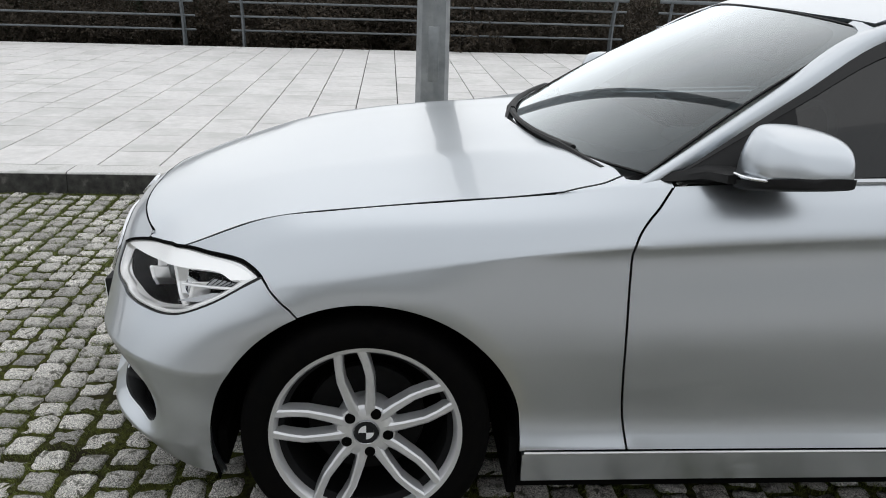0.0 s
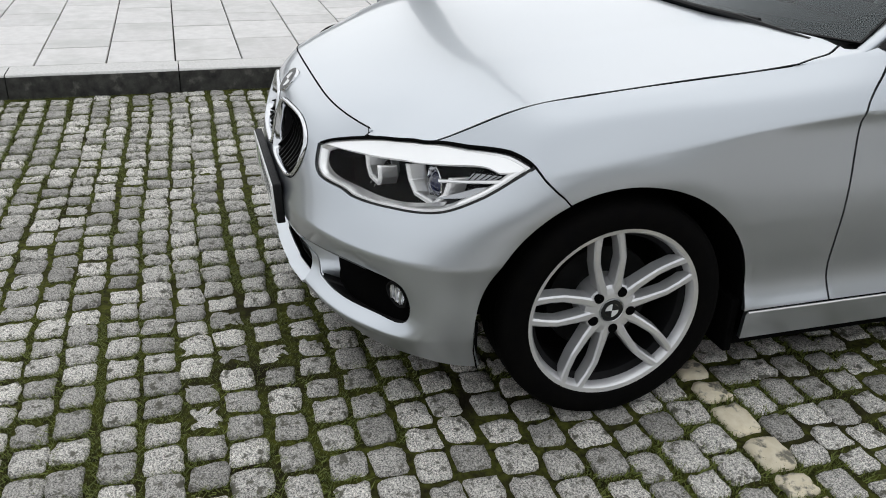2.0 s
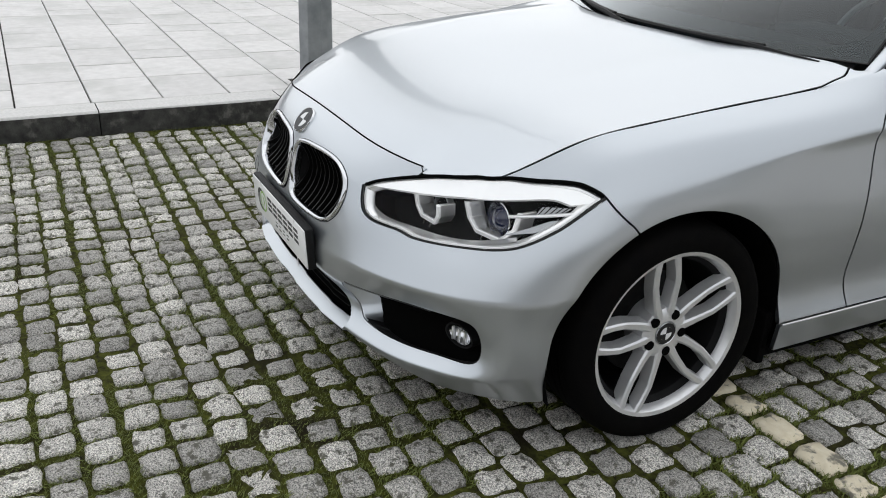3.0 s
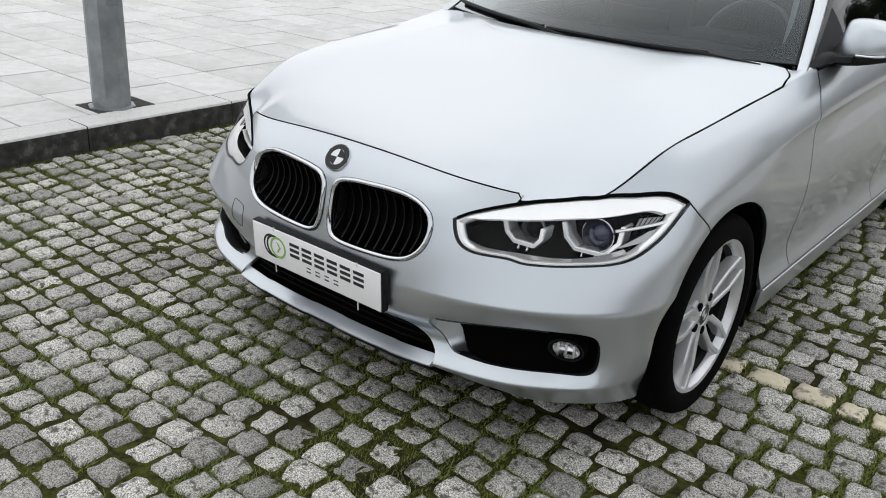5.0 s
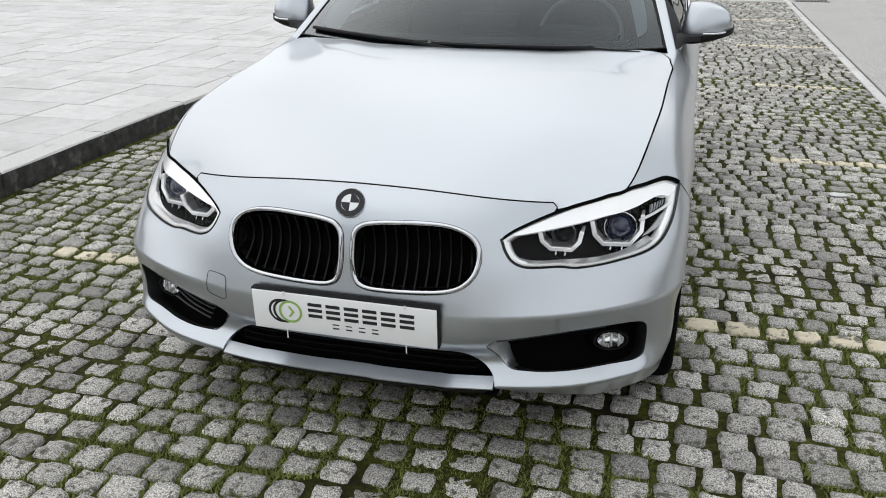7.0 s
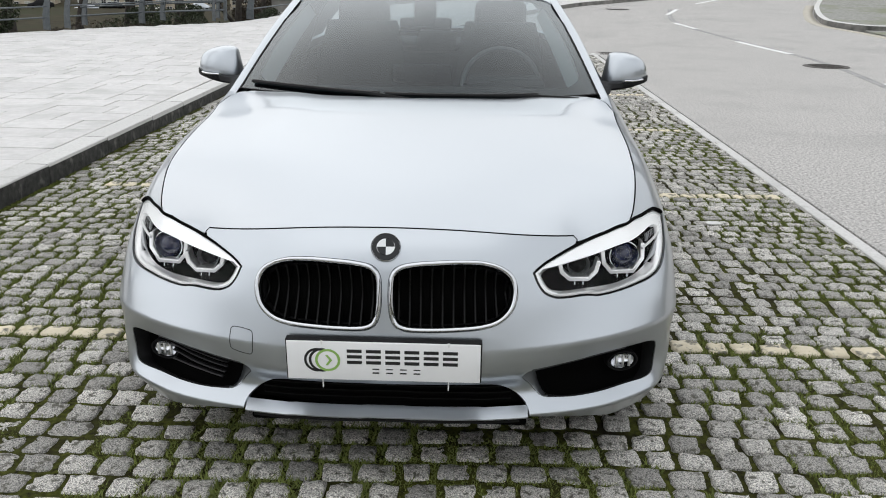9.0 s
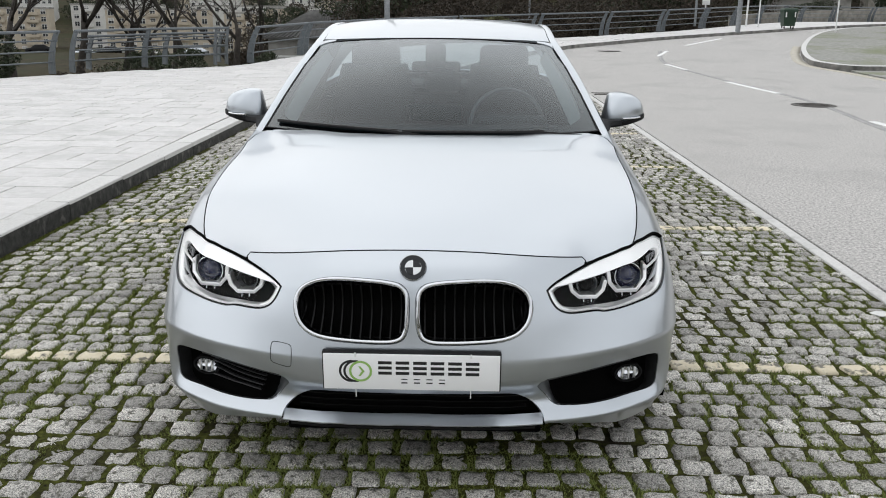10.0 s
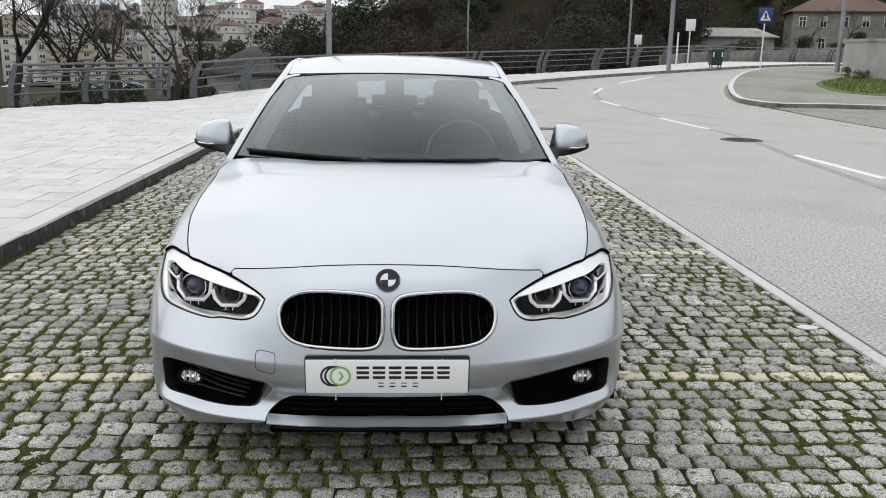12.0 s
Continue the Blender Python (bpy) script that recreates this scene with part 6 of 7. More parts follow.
part("sett_field", laid(rest), GRANITE, bay, "grey granite setts", kind="stuff")
line_rng = np.random.default_rng(3)

# kerb between the bay and the plaza: long blocks, pale top, face coloured dark for shade and stains
kerb = thing("kerb", "pale granite kerb, face coloured dark for shade and stains", "kerb", kind="structure")


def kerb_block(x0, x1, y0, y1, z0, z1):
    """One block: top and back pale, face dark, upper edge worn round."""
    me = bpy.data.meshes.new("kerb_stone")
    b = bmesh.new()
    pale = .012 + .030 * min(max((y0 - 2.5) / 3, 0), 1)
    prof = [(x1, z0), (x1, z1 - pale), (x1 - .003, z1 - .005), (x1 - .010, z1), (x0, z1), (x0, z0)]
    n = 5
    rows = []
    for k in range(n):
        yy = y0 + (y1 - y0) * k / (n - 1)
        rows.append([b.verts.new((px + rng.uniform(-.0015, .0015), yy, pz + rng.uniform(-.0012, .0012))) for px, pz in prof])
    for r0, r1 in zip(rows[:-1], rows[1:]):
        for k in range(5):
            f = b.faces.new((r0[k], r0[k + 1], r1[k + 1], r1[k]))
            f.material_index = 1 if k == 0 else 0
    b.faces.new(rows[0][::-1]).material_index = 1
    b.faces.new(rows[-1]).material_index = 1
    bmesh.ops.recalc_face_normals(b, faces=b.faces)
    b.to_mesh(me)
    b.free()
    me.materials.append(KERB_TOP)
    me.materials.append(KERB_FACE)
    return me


y = -6.3
while y < 11.8:
    ln = rng.uniform(0.85, 1.15)
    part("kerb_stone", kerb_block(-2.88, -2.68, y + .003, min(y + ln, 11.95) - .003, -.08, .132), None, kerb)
    y += ln
# flush strip between the bay and the road
strip = thing("edge_strip", "pale granite edging strip flush with the road", "edging", kind="structure")
y = -6.3
while y < 13.55:
    ln = rng.uniform(0.7, 1.0)
    part("edge_stone", box(2.392, 2.472, y + .003, y + ln - .003, -.06, .006 + rng.uniform(-.001, .001), .003, 1), KERB_TOP, strip)
    y += ln
part("bay_end", box(-2.6, 2.505, 13.64, 13.76, -.06, .008, .003, 1), KERB_TOP, strip)


def kerb_ribbon(path, w, hgt, side):
    """A raised kerb along a curved line."""
    p = spline(np.asarray(path, float), 0.6)
    d = np.gradient(p, axis=0)
    d /= np.linalg.norm(d, axis=1)[:, None] + 1e-9
    nrm = np.stack((-d[:, 1], d[:, 0]), 1) * side
    rows = []
    for o, z in ((0, -.05), (0, hgt - .012), (.012, hgt), (w, hgt), (w, -.05)):
        q = p + nrm * o
        rows.append(np.column_stack((q, ground_rise(q[:, 1]) + z)))
    n = len(p)
    return np.concatenate(rows), [(r * n + i, r * n + i + 1, (r + 1) * n + i + 1, (r + 1) * n + i) for r in range(4) for i in range(n - 1)] + [tuple(r * n for r in range(5)), tuple(r * n + n - 1 for r in range(5))]


def far_kerb(path, w, hgt, side, parent):
    """A kerb whose face to the road is darker than its top."""
    vs, fs = kerb_ribbon(path, w, hgt, side)
    me = mesh_of("kerb_bend", vs, fs, KERB_TOP, smooth=False)
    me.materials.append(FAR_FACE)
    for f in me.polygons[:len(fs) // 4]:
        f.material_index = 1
    part("kerb_bend", me, None, parent)


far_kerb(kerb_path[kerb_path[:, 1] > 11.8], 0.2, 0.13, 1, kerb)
isle_kerb = thing("island_kerb", "pale kerb round the road island", "kerb", kind="structure")
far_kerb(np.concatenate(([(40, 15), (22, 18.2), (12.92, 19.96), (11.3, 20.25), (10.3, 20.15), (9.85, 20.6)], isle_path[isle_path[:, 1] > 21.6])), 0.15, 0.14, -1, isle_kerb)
part("gutter_strip", ribbon([(9.9, -10), (9.92, 10), (9.92, 14.8), (9.76, 17.7), (9.70, 19.5), (9.48, 21.8), (10.4, 25.2), (11.8, 28.9)], 0.28, 0.005), GUTTER, isle_kerb, "pale gutter strip")
flat_sheet("island", spline(np.concatenate((isle_path[isle_path[:, 1] > 21.6] + (.12, -.03), [(60, 12.2), (40, 15.14), (22, 18.34), (12.92, 20.1), (11.3, 20.39), (10.35, 20.3), (9.98, 20.66)])), 1.0, closed=True, corners=range(400)), 0.131, ISLAND, 1.0, "mossy setts on the road island", "pavement")
flat_sheet("side_bay", spline(np.array([(10.0, -16), (10.05, 12), (10.08, 14.8), (9.95, 17.7), (9.95, 19.5), (10.0, 20.2), (11.3, 20.22), (12.92, 19.92), (22, 18.16), (40, 14.96), (40, -16)]), 2.0, closed=True, corners=range(20)), 0.02, ISLAND, 1.5, "grey setts of the opposite parking bay", "pavement")

# plaza: slabs in courses over a dark bed
bed = np.concatenate((rail_path + (0.15, -0.1), (kerb_path + (-0.19, 0.12))[::-1]))
plaza = flat_sheet("plaza", spline(bed, 2.0, closed=True, corners=range(400)), 0.112, JOINT, 1.5, "wide plaza paved with pale stone slabs", "pavement")
SLAB_STEP = 0.40


def slab_mesh(w, d):
    b = bmesh.new()
    e, z = 0.003, 0.0
    top = [b.verts.new((sx * (w / 2 - e), sy * (d / 2 - e), z)) for sx, sy in ((-1, -1), (1, -1), (1, 1), (-1, 1))]
    mid = [b.verts.new((sx * w / 2, sy * d / 2, z - e)) for sx, sy in ((-1, -1), (1, -1), (1, 1), (-1, 1))]
    low = [b.verts.new((sx * w / 2, sy * d / 2, z - 0.03)) for sx, sy in ((-1, -1), (1, -1), (1, 1), (-1, 1))]
    b.faces.new(top)
    for k in range(4):
        j = (k + 1) % 4
        b.faces.new((mid[k], mid[j], top[j], top[k]))
        b.faces.new((low[k], low[j], mid[j], mid[k]))
    me = bpy.data.meshes.new("slab")
    b.to_mesh(me)
    b.free()
    me.materials.append(SLAB)
    return me


slabs, y = [], -7.87
while y < 33.5:
    x1 = max(np.interp((y, y + SLAB_STEP), kerb_path[:, 1], kerb_path[:, 0])) - 0.205
    x0 = min(np.interp((y, y + SLAB_STEP), rail_path[:, 1], rail_path[:, 0])) + 0.18
    x = x1 - rng.choice((0.30, 0.45, 0.6))
    prev = x1
    while prev - x0 > 0.1:
        x = max(x, x0)
        slabs.append((prev, x, y, y + SLAB_STEP))
        prev, x = x, x - rng.choice((0.3, 0.6, 0.6, 0.6, 0.45))
    y += SLAB_STEP
slab_near = sorted((q for q in slabs if -2.2 < q[2] < 4.6), key=lambda q: -q[0])[:300]
near_set = set(slab_near)
vs, fs = [], []
for q in slabs:
    if q in near_set:
        continue
    xa, xb, ya, yb = q[1] + .006, q[0] - .006, q[2] + .005, q[3] - .005
    left = [max(xa, float(np.interp(v, rail_path[:, 1], rail_path[:, 0])) + .18) for v in (ya, yb)]
    right = [min(xb, float(np.interp(v, kerb_path[:, 1], kerb_path[:, 0])) - .205) for v in (ya, yb)]
    if left[0] >= right[0] or left[1] >= right[1]:
        continue
    zz = [float(ground_rise(v)) + 0.132 + rng.uniform(-.0015, .0015) for v in (ya, yb)]
    i = len(vs)
    vs += [(px, py, pz - dz) for dz in (0, .03) for px, py, pz in ((left[0], ya, zz[0]), (right[0], ya, zz[0]), (right[1], yb, zz[1]), (left[1], yb, zz[1]))]
    fs += [(i, i + 1, i + 2, i + 3), (i + 4, i + 5, i + 1, i), (i + 5, i + 6, i + 2, i + 1), (i + 6, i + 7, i + 3, i + 2), (i + 7, i + 4, i, i + 3)]
part("slab_field", mesh_of("slab_field", vs, fs, SLAB, smooth=False), None, plaza, "pale stone slabs", kind="stuff")
flat_sheet("far_pavement", spline(np.concatenate((rail_path[rail_path[:, 1] > 33] + (0.18, -0.1), (kerb_path[kerb_path[:, 1] > 29.5] + (-0.19, 0.12))[::-1])), 2.0, closed=True, corners=range(300)), 0.131, SLAB, 1.5, "pale far pavement beside the bend", "pavement")
# ---- lamp post by the kerb: eight-sided steel pole in a cut-out ----
def lamp_post(at, height, r0, r1, label, arm=None, sides=8, mat=None, group="street lamps"):
    post = thing("street_lamp", label, "street lamp", at, group)
    prof = [(r0, -0.02), (r0, height * .05), (r1, height)]
    b = lathe([(r0 * 1.25, -.02), (r0 * 1.25, .02), (r0 * 1.02, .025), (r0, .5), (r1, height), (.0001, height)], sides, "z")
    for f in b.faces:
        f.smooth = sides > 12
    part("pole", b, mat or STEEL, post)
    if arm:
        tip = (arm[0], arm[1], height + arm[2])
        part("arm", tube([(0, 0, height - .1), (arm[0] * .4, arm[1] * .4, height + arm[2] * .8), tip], r1 * .55, 8), mat or STEEL, post)
        head = box(-.28, .28, -.10, .10, -.05, .05, .03, 2)
        bmesh.ops.transform(head, matrix=Matrix.Translation((tip[0] * 1.15, tip[1] * 1.15, tip[2])) @ Matrix.Rotation(math.atan2(arm[1], arm[0]), 4, "Z"), verts=head.verts)
        part("lamp_head", head, RAIL_GREY, post, "grey lamp head")
    return post


post = lamp_post((-2.995, 1.125, .12), 6.0, .110, .075, "eight-sided galvanised street lamp pole on the plaza edge", (1.3, .15, .25))
part("foot_door", box(.085, .108, -.035, .035, .6, .95, .004), STEEL, post)
# the loose slab pieces round its foot
gap = thing("lamp_foot_gap", "square gap in the slabs round the lamp foot", "paving gap", (-2.995, 1.125, .128), kind="structure")
part("gap_soil", box(-.15, .113, -.15, .22, -.02, .0065, .004), JOINT, gap)
lamp_post((11.58, 35.1, .71), 8.0, .10, .07, "tall grey street lamp by the bend", (-1.6, -1.0, .3), 16)
lamp_post((19.44, 35.8, .74), 8.0, .108, .08, "tall grey street lamp on the island", (-1.6, 1.0, .3), 16)
lamp_post((-2.3, 25.4, float(ground_rise(25.4)) + .12), 8.0, .09, .06, "tall grey street lamp on the plaza", (1.6, -.6, .3), 16)
lamp_post((-2.6, 62, 1.0), 3.9, .07, .05, "small pale street lamp by the far path", (-.8, -.2, .1), 12)
lamp_post((4.6, 60, 1.0), 4.8, .07, .05, "small pale street lamp by the far path", (-.9, -.2, .1), 12)
lamp_post((11.8, 43.0, .85), 7.0, .06, .05, "slim white pole behind the railing", None, 12)


# ---- railings: leaning plate posts with a thick handrail and thin bars ----
def railing(a, b, group="plaza railings", posts=(.03, .97), lean=-0.30, bars=3, height=0.86):
    """One panel from a to b, its posts at parts of the way and curving in towards the plaza."""
    a, b = Vector((*a, float(ground_rise(a[1])) + .13)), Vector((*b, float(ground_rise(b[1])) + .13))
    d = (b - a)
    out = Vector((-d.y, d.x, 0)).normalized()
    rail = thing("railing", "grey steel railing with curved plate posts", "railing", a, group)

    def at(t, h):
        k = h / height
        return d * t + Vector((0, 0, h)) + out * (lean * (k * k - 0.15 * k))
    side = d.normalized() * 0.014
    for t in posts:
        pb = bmesh.new()
        rows = []
        for j in range(7):
            h = height * j / 6
            w = 0.098 - 0.034 * j / 6
            c = at(t, h)
            rows.append([pb.verts.new(c + out * sx * w + side * sy) for sx, sy in ((-1, -1), (1, -1), (1, 1), (-1, 1))])
        for r0, r1 in zip(rows[:-1], rows[1:]):
            for q in range(4):
                pb.faces.new((r0[q], r0[(q + 1) % 4], r1[(q + 1) % 4], r1[q]))
        pb.faces.new(rows[-1])
        part("post", pb, RAIL_GREY, rail)
    part("handrail", tube([at(t, height) for t in (0, .5, 1)], .030, 10), RAIL_GREY, rail)
    for j in range(bars):
        h = height * (0.28 + 0.255 * j)
        part("bar", tube([at(t, h) - out * .02 for t in (0, .5, 1)], .016, 8), RAIL_GREY, rail)
    return rail


rail_len = np.concatenate(([0], np.cumsum(np.linalg.norm(np.diff(rail_path, axis=0), axis=1))))
on_rail = lambda s: (float(np.interp(s, rail_len, rail_path[:, 0])), float(np.interp(s, rail_len, rail_path[:, 1])))
for y0 in (-15.35, -8.5, -1.65, 5.2):
    railing(*(tuple(float(np.interp(v, rail_path[:, 1], q)) for q in (rail_path[:, 0], rail_path[:, 1])) for v in (y0, y0 + 6.3)))
railing((-10.25, 11.8), (-8.43, 15.75), posts=(.03, .5, .985))
railing((-8.24, 16.1), (-7.23, 17.75), posts=(.015, .985))
railing((-7.22, 17.77), (-5.62, 18.85), posts=(.84, .985))
# a lower flight of railing behind it, down towards the river
for a, b, p in (((-8.3, 16.9), (-7.05, 18.7), (.05, .97)), ((-7.03, 18.72), (-5.9, 19.6), (.9,))):
    railing(a, b, "lower railings", p, height=.72)
s0 = float(np.interp(19.3, rail_path[:, 1], rail_len))
while s0 < rail_len[-1] - 34:
    ln = 2.9 if s0 < 42 else 3.6
    railing(on_rail(s0), on_rail(s0 + ln))
    s0 += ln + 0.12

# ---- signs, container and other street things at the bend ----
SIGN_BLUE = material("blue_sign", (0.008, 0.035, 0.18), 0.4, other=(0.012, 0.045, 0.2), scale=4)
SIGN_WHITE = material("white_sign", (0.75, 0.75, 0.74), 0.45, other=(0.68, 0.68, 0.67), scale=4)
BIN_GREEN = material("green_container_plastic", (0.010, 0.030, 0.016), 0.5, other=(0.016, 0.042, 0.022), scale=6)


def sign(at, size, zc, face, label, plain=True):
    s = thing("road_sign", label, "road sign", at)
    part("pole", tube([(0, 0, -.05), (0, 0, zc + size[1] / 2)], .03, 10), SIGN_WHITE, s)
    plate = part("plate", box(-size[0] / 2, size[0] / 2, -.045, -.035, zc - size[1] / 2, zc + size[1] / 2, .003, 1), face, s)
    if not plain:
        tri = bmesh.new()
        w = size[0] * .38
        tri.faces.new([tri.verts.new(p) for p in ((-w, -.0475, zc - w * .85), (w, -.0475, zc - w * .85), (0, -.0475, zc + w * .95))])
        part("sign_triangle", tri, SIGN_WHITE, plate, "white triangle")
        for x0, x1, z0, z1 in ((-.05, .05, -.02, .12), (-.10, .10, -.14, -.10), (-.04, .04, -.10, -.02)):
            part("sign_bar", box(x0, x1, -.0505, -.0485, zc + z0, zc + z1), INK, plate)
    return s


sign((15.72, 35.3, .72), (.64, .66), 2.40, SIGN_BLUE, "blue crossing sign with a white triangle on a pale pole", False)
sign((13.58, 38.7, .835), (.46, .54), 1.94, SIGN_WHITE, "blank white back of a road sign")
sign((10.9, 37.9, .80), (.34, .44), 1.25, SIGN_WHITE, "small white sign behind the railing")
for x, y in ((12.85, 39.2), (13.25, 39.4)):
    part("bollard_post", tube([(x, y, .8), (x, y, 2.45)], .042, 10), SIGN_WHITE, None, "slim pale post at the bend", "post")
bin_ob = thing("waste_container", "green wheeled waste container beside the kerb", "waste container", (14.67, 38.0, .81))
bin_ob.scale = (.50, .55, .74)
part("body", skin_rows([[(sx * w, sy * d, z) for sx, sy in ((-1, -1), (1, -1), (1, 1), (-1, 1))] for w, d, z in ((.48, .34, .18), (.50, .36, .22), (.60, .46, 1.0), (.62, .48, 1.02), (.62, .48, 1.08))]), BIN_GREEN, bin_ob)
part("lid", skin_rows([[(sx * w, sy * d, z) for sx, sy in ((-1, -1), (1, -1), (1, 1), (-1, 1))] for w, d, z in ((.64, .50, 1.08), (.64, .50, 1.12), (.55, .40, 1.22), (.2, .15, 1.25))]), BIN_GREEN, bin_ob)
for sx in (-1, 1):
    part("stripe_plate", box(sx * .40 - .05, sx * .40 + .05, -.50, -.47, .70, 1.0), SIGN_WHITE, bin_ob)
    for sy in (-1, 1):
        part("caster", lathe([(.0001, -.03), (.08, -.03), (.09, -.02), (.09, .02), (.08, .03), (.0001, .03)], 16), RUBBER, bin_ob).location = (sx * .40, sy * .26, .09)

# litter flakes on the bay
PAPER = material("white_litter", (0.7, 0.7, 0.68), 0.7, other=(0.6, 0.6, 0.58), scale=30)
for x, y, r in ((1.70, 2.93, .06), (2.28, 1.83, .075), (-1.05, 1.60, .05), (.72, -1.05, .02), (-.3, -1.3, .015)):
    b = bmesh.new()
    ring = [b.verts.new((x + r * rng.uniform(.5, 1.1) * math.cos(a), y + r * .6 * rng.uniform(.6, 1.1) * math.sin(a), .008 + rng.uniform(0, .006))) for a in np.linspace(0, 2 * math.pi, 8)[:-1]]
    b.faces.new(ring)
    r = bmesh.ops.extrude_face_region(b, geom=b.faces[:])
    bmesh.ops.translate(b, vec=(0, 0, -.004), verts=[v for v in r["geom"] if isinstance(v, bmesh.types.BMVert)])
    part("litter_scrap", b, PAPER, None, "small white scrap of litter on setts", "litter")

# ---- plants ----
def bare_tree(name, seed, height, spread=1.0, twig=True):
    """Trunk and limbs as tapered tubes, twigs as thin slivers."""
    r = random.Random(seed)
    wood, thin = bmesh.new(), []

    def grow(p, d, length, rad, depth):
        pts, q, dd = [p.copy()], p.copy(), d.copy()
        n = 4
        for k in range(n):
            dd = (dd + Vector((r.uniform(-.22, .22), r.uniform(-.22, .22), r.uniform(-.06, .18)))).normalized()
            q = q + dd * length / n
            pts.append(q.copy())
        if rad > 0.012:
            tube(pts, rad, 6 if depth < 2 else 4, bm=wood, radii=[rad * (1 - .45 * k / n) for k in range(n + 1)])
        else:
            thin.append((pts, rad))
        if depth >= 5:
            return
        kids = (3, 3, 4, 4, 3)[depth]
        for k in range(kids):
            t = r.uniform(.35, 1.0) if depth else r.uniform(.55, 1.0)
            i = min(n - 1, int(t * n))
            base = pts[i].lerp(pts[i + 1], t * n - i if t < 1 else 1)
            a = r.uniform(0, 2 * math.pi)
            side = Vector((math.cos(a), math.sin(a), r.uniform(-.1, .5))) * spread
            grow(base, (dd * 0.75 + side * 0.75).normalized(), length * r.uniform(.55, .78), rad * (1 - .45 * t) * r.uniform(.5, .68), depth + 1)
    grow(Vector((0, 0, -.3)), Vector((r.uniform(-.06, .06), r.uniform(-.06, .06), 1)), height * .38, height * .018, 0)
    me = bpy.data.meshes.new("trunk")
    wood.to_mesh(me)
    wood.free()
    me.materials.append(BARK)
    me.polygons.foreach_set("use_smooth", [True] * len(me.polygons))
    vs, fs = [], []
    for pts, rad in thin:
        for a, b in zip(pts[:-1], pts[1:]):
            s = (b - a).orthogonal().normalized() * max(rad, .006)
            t = (b - a).normalized().cross(s)
            i = len(vs)
            vs += [a + s, a - s * .5 + t * .8, a - s * .5 - t * .8, b + s * .7, b - s * .35 + t * .6, b - s * .35 - t * .6]
            fs += [(i, i + 1, i + 4, i + 3), (i + 1, i + 2, i + 5, i + 4), (i + 2, i, i + 3, i + 5)]
    return me, mesh_of("crown", vs, fs, TWIG)


def leafy(seed, w, h, n, leaf, lumps, mat, low=0.0):
    """Many small leaves in uneven lumps."""
    g = np.random.default_rng(seed)
    cs = np.column_stack((g.normal(0, w * .28, lumps), g.normal(0, w * .28, lumps), g.uniform(low, h, lumps)))
    rad = g.uniform(.12, .28, lumps) * w
    k = g.integers(0, lumps, n)
    d = g.normal(size=(n, 3))
    d /= np.linalg.norm(d, axis=1)[:, None]
    p = cs[k] + d * (rad[k] * g.uniform(.55, 1.05, n) ** .5)[:, None] * (1, 1, .8)
    p[:, 2] = np.maximum(p[:, 2], low * .5)
    a = g.normal(size=(n, 3)) + d * .6
    a /= np.linalg.norm(a, axis=1)[:, None]
    b = np.cross(a, g.normal(size=(n, 3)))
    b /= np.linalg.norm(b, axis=1)[:, None] + 1e-9
    s = (leaf * g.uniform(.6, 1.4, n))[:, None]
    vs = np.stack((p - a * s, p + b * s * .5, p + a * s, p - b * s * .5), 1).reshape(-1, 3)
    return mesh_of("crown", vs, [(4 * i, 4 * i + 1, 4 * i + 2, 4 * i + 3) for i in range(n)], mat, smooth=False)


def place_tree(meshes, at, turn, size, label, category="tree", group="trees"):
    t = thing("tree" if category == "tree" else "shrub", label, category, at, group)
    t.rotation_euler, t.scale = (0, 0, turn), (size, size, size)
    for nm, me in meshes:
        ob = new(nm, me)
        ob.parent = t
    return t


bare = [[("trunk", a), ("crown", b)] for a, b in (bare_tree("tree", s, 9.0, sp) for s, sp in ((11, 1.0), (23, .8), (37, 1.15)))]
stem = lambda h, r: mesh_of("trunk", *grid_surf(lambda s, t: (r * (1 - .5 * t) * math.cos(2 * math.pi * s), r * (1 - .5 * t) * math.sin(2 * math.pi * s), -.4 + h * t), 8, 5), BARK)
ever = [[("trunk", stem(4, .22)), ("crown", leafy(s, 5.0, 6.5, 12000, .095, 30, LEAF_DARK, 1.2))] for s in (1, 2, 3)]
olive = [[("trunk", stem(2, .1)), ("crown", leafy(s, 3.2, 2.6, 7000, .07, 18, LEAF_OLIVE, .2))] for s in (5, 6)]
thicket = [[("trunk", stem(3, .12)), ("crown", leafy(s, 5.0, 5.0, 12000, .08, 30, LEAF_BROWN, .4))] for s in (8, 9, 10)]
g = random.Random(5)
tz = lambda x, y: float(terrain_z(np.array([x]), np.array([y]))[0])
place_tree(ever[1], (-18.9, 32.0, -3.0), 1.0, .55, "dark evergreen tree below the plaza")
# row of bare trees below the plaza
for k, (x, y, sc) in enumerate(((-15.2, 31.5, 1.15), (-15.6, 37, 1.0), (-14.4, 36.5, .95), (-13.4, 37, 1.0), (-12.2, 36.5, 1.05), (-8.6, 30.4, 1.0), (-19, 33, 1.0), (-24, 44, 1.2), (-22, 29, 1.1), (-11, 45, 1.0), (-17, 48, 1.1))):
    place_tree(bare[k % 3], (x, y, tz(x, y) - .1), k * 1.3, sc * 1.12, "bare leafless plane tree below the plaza")
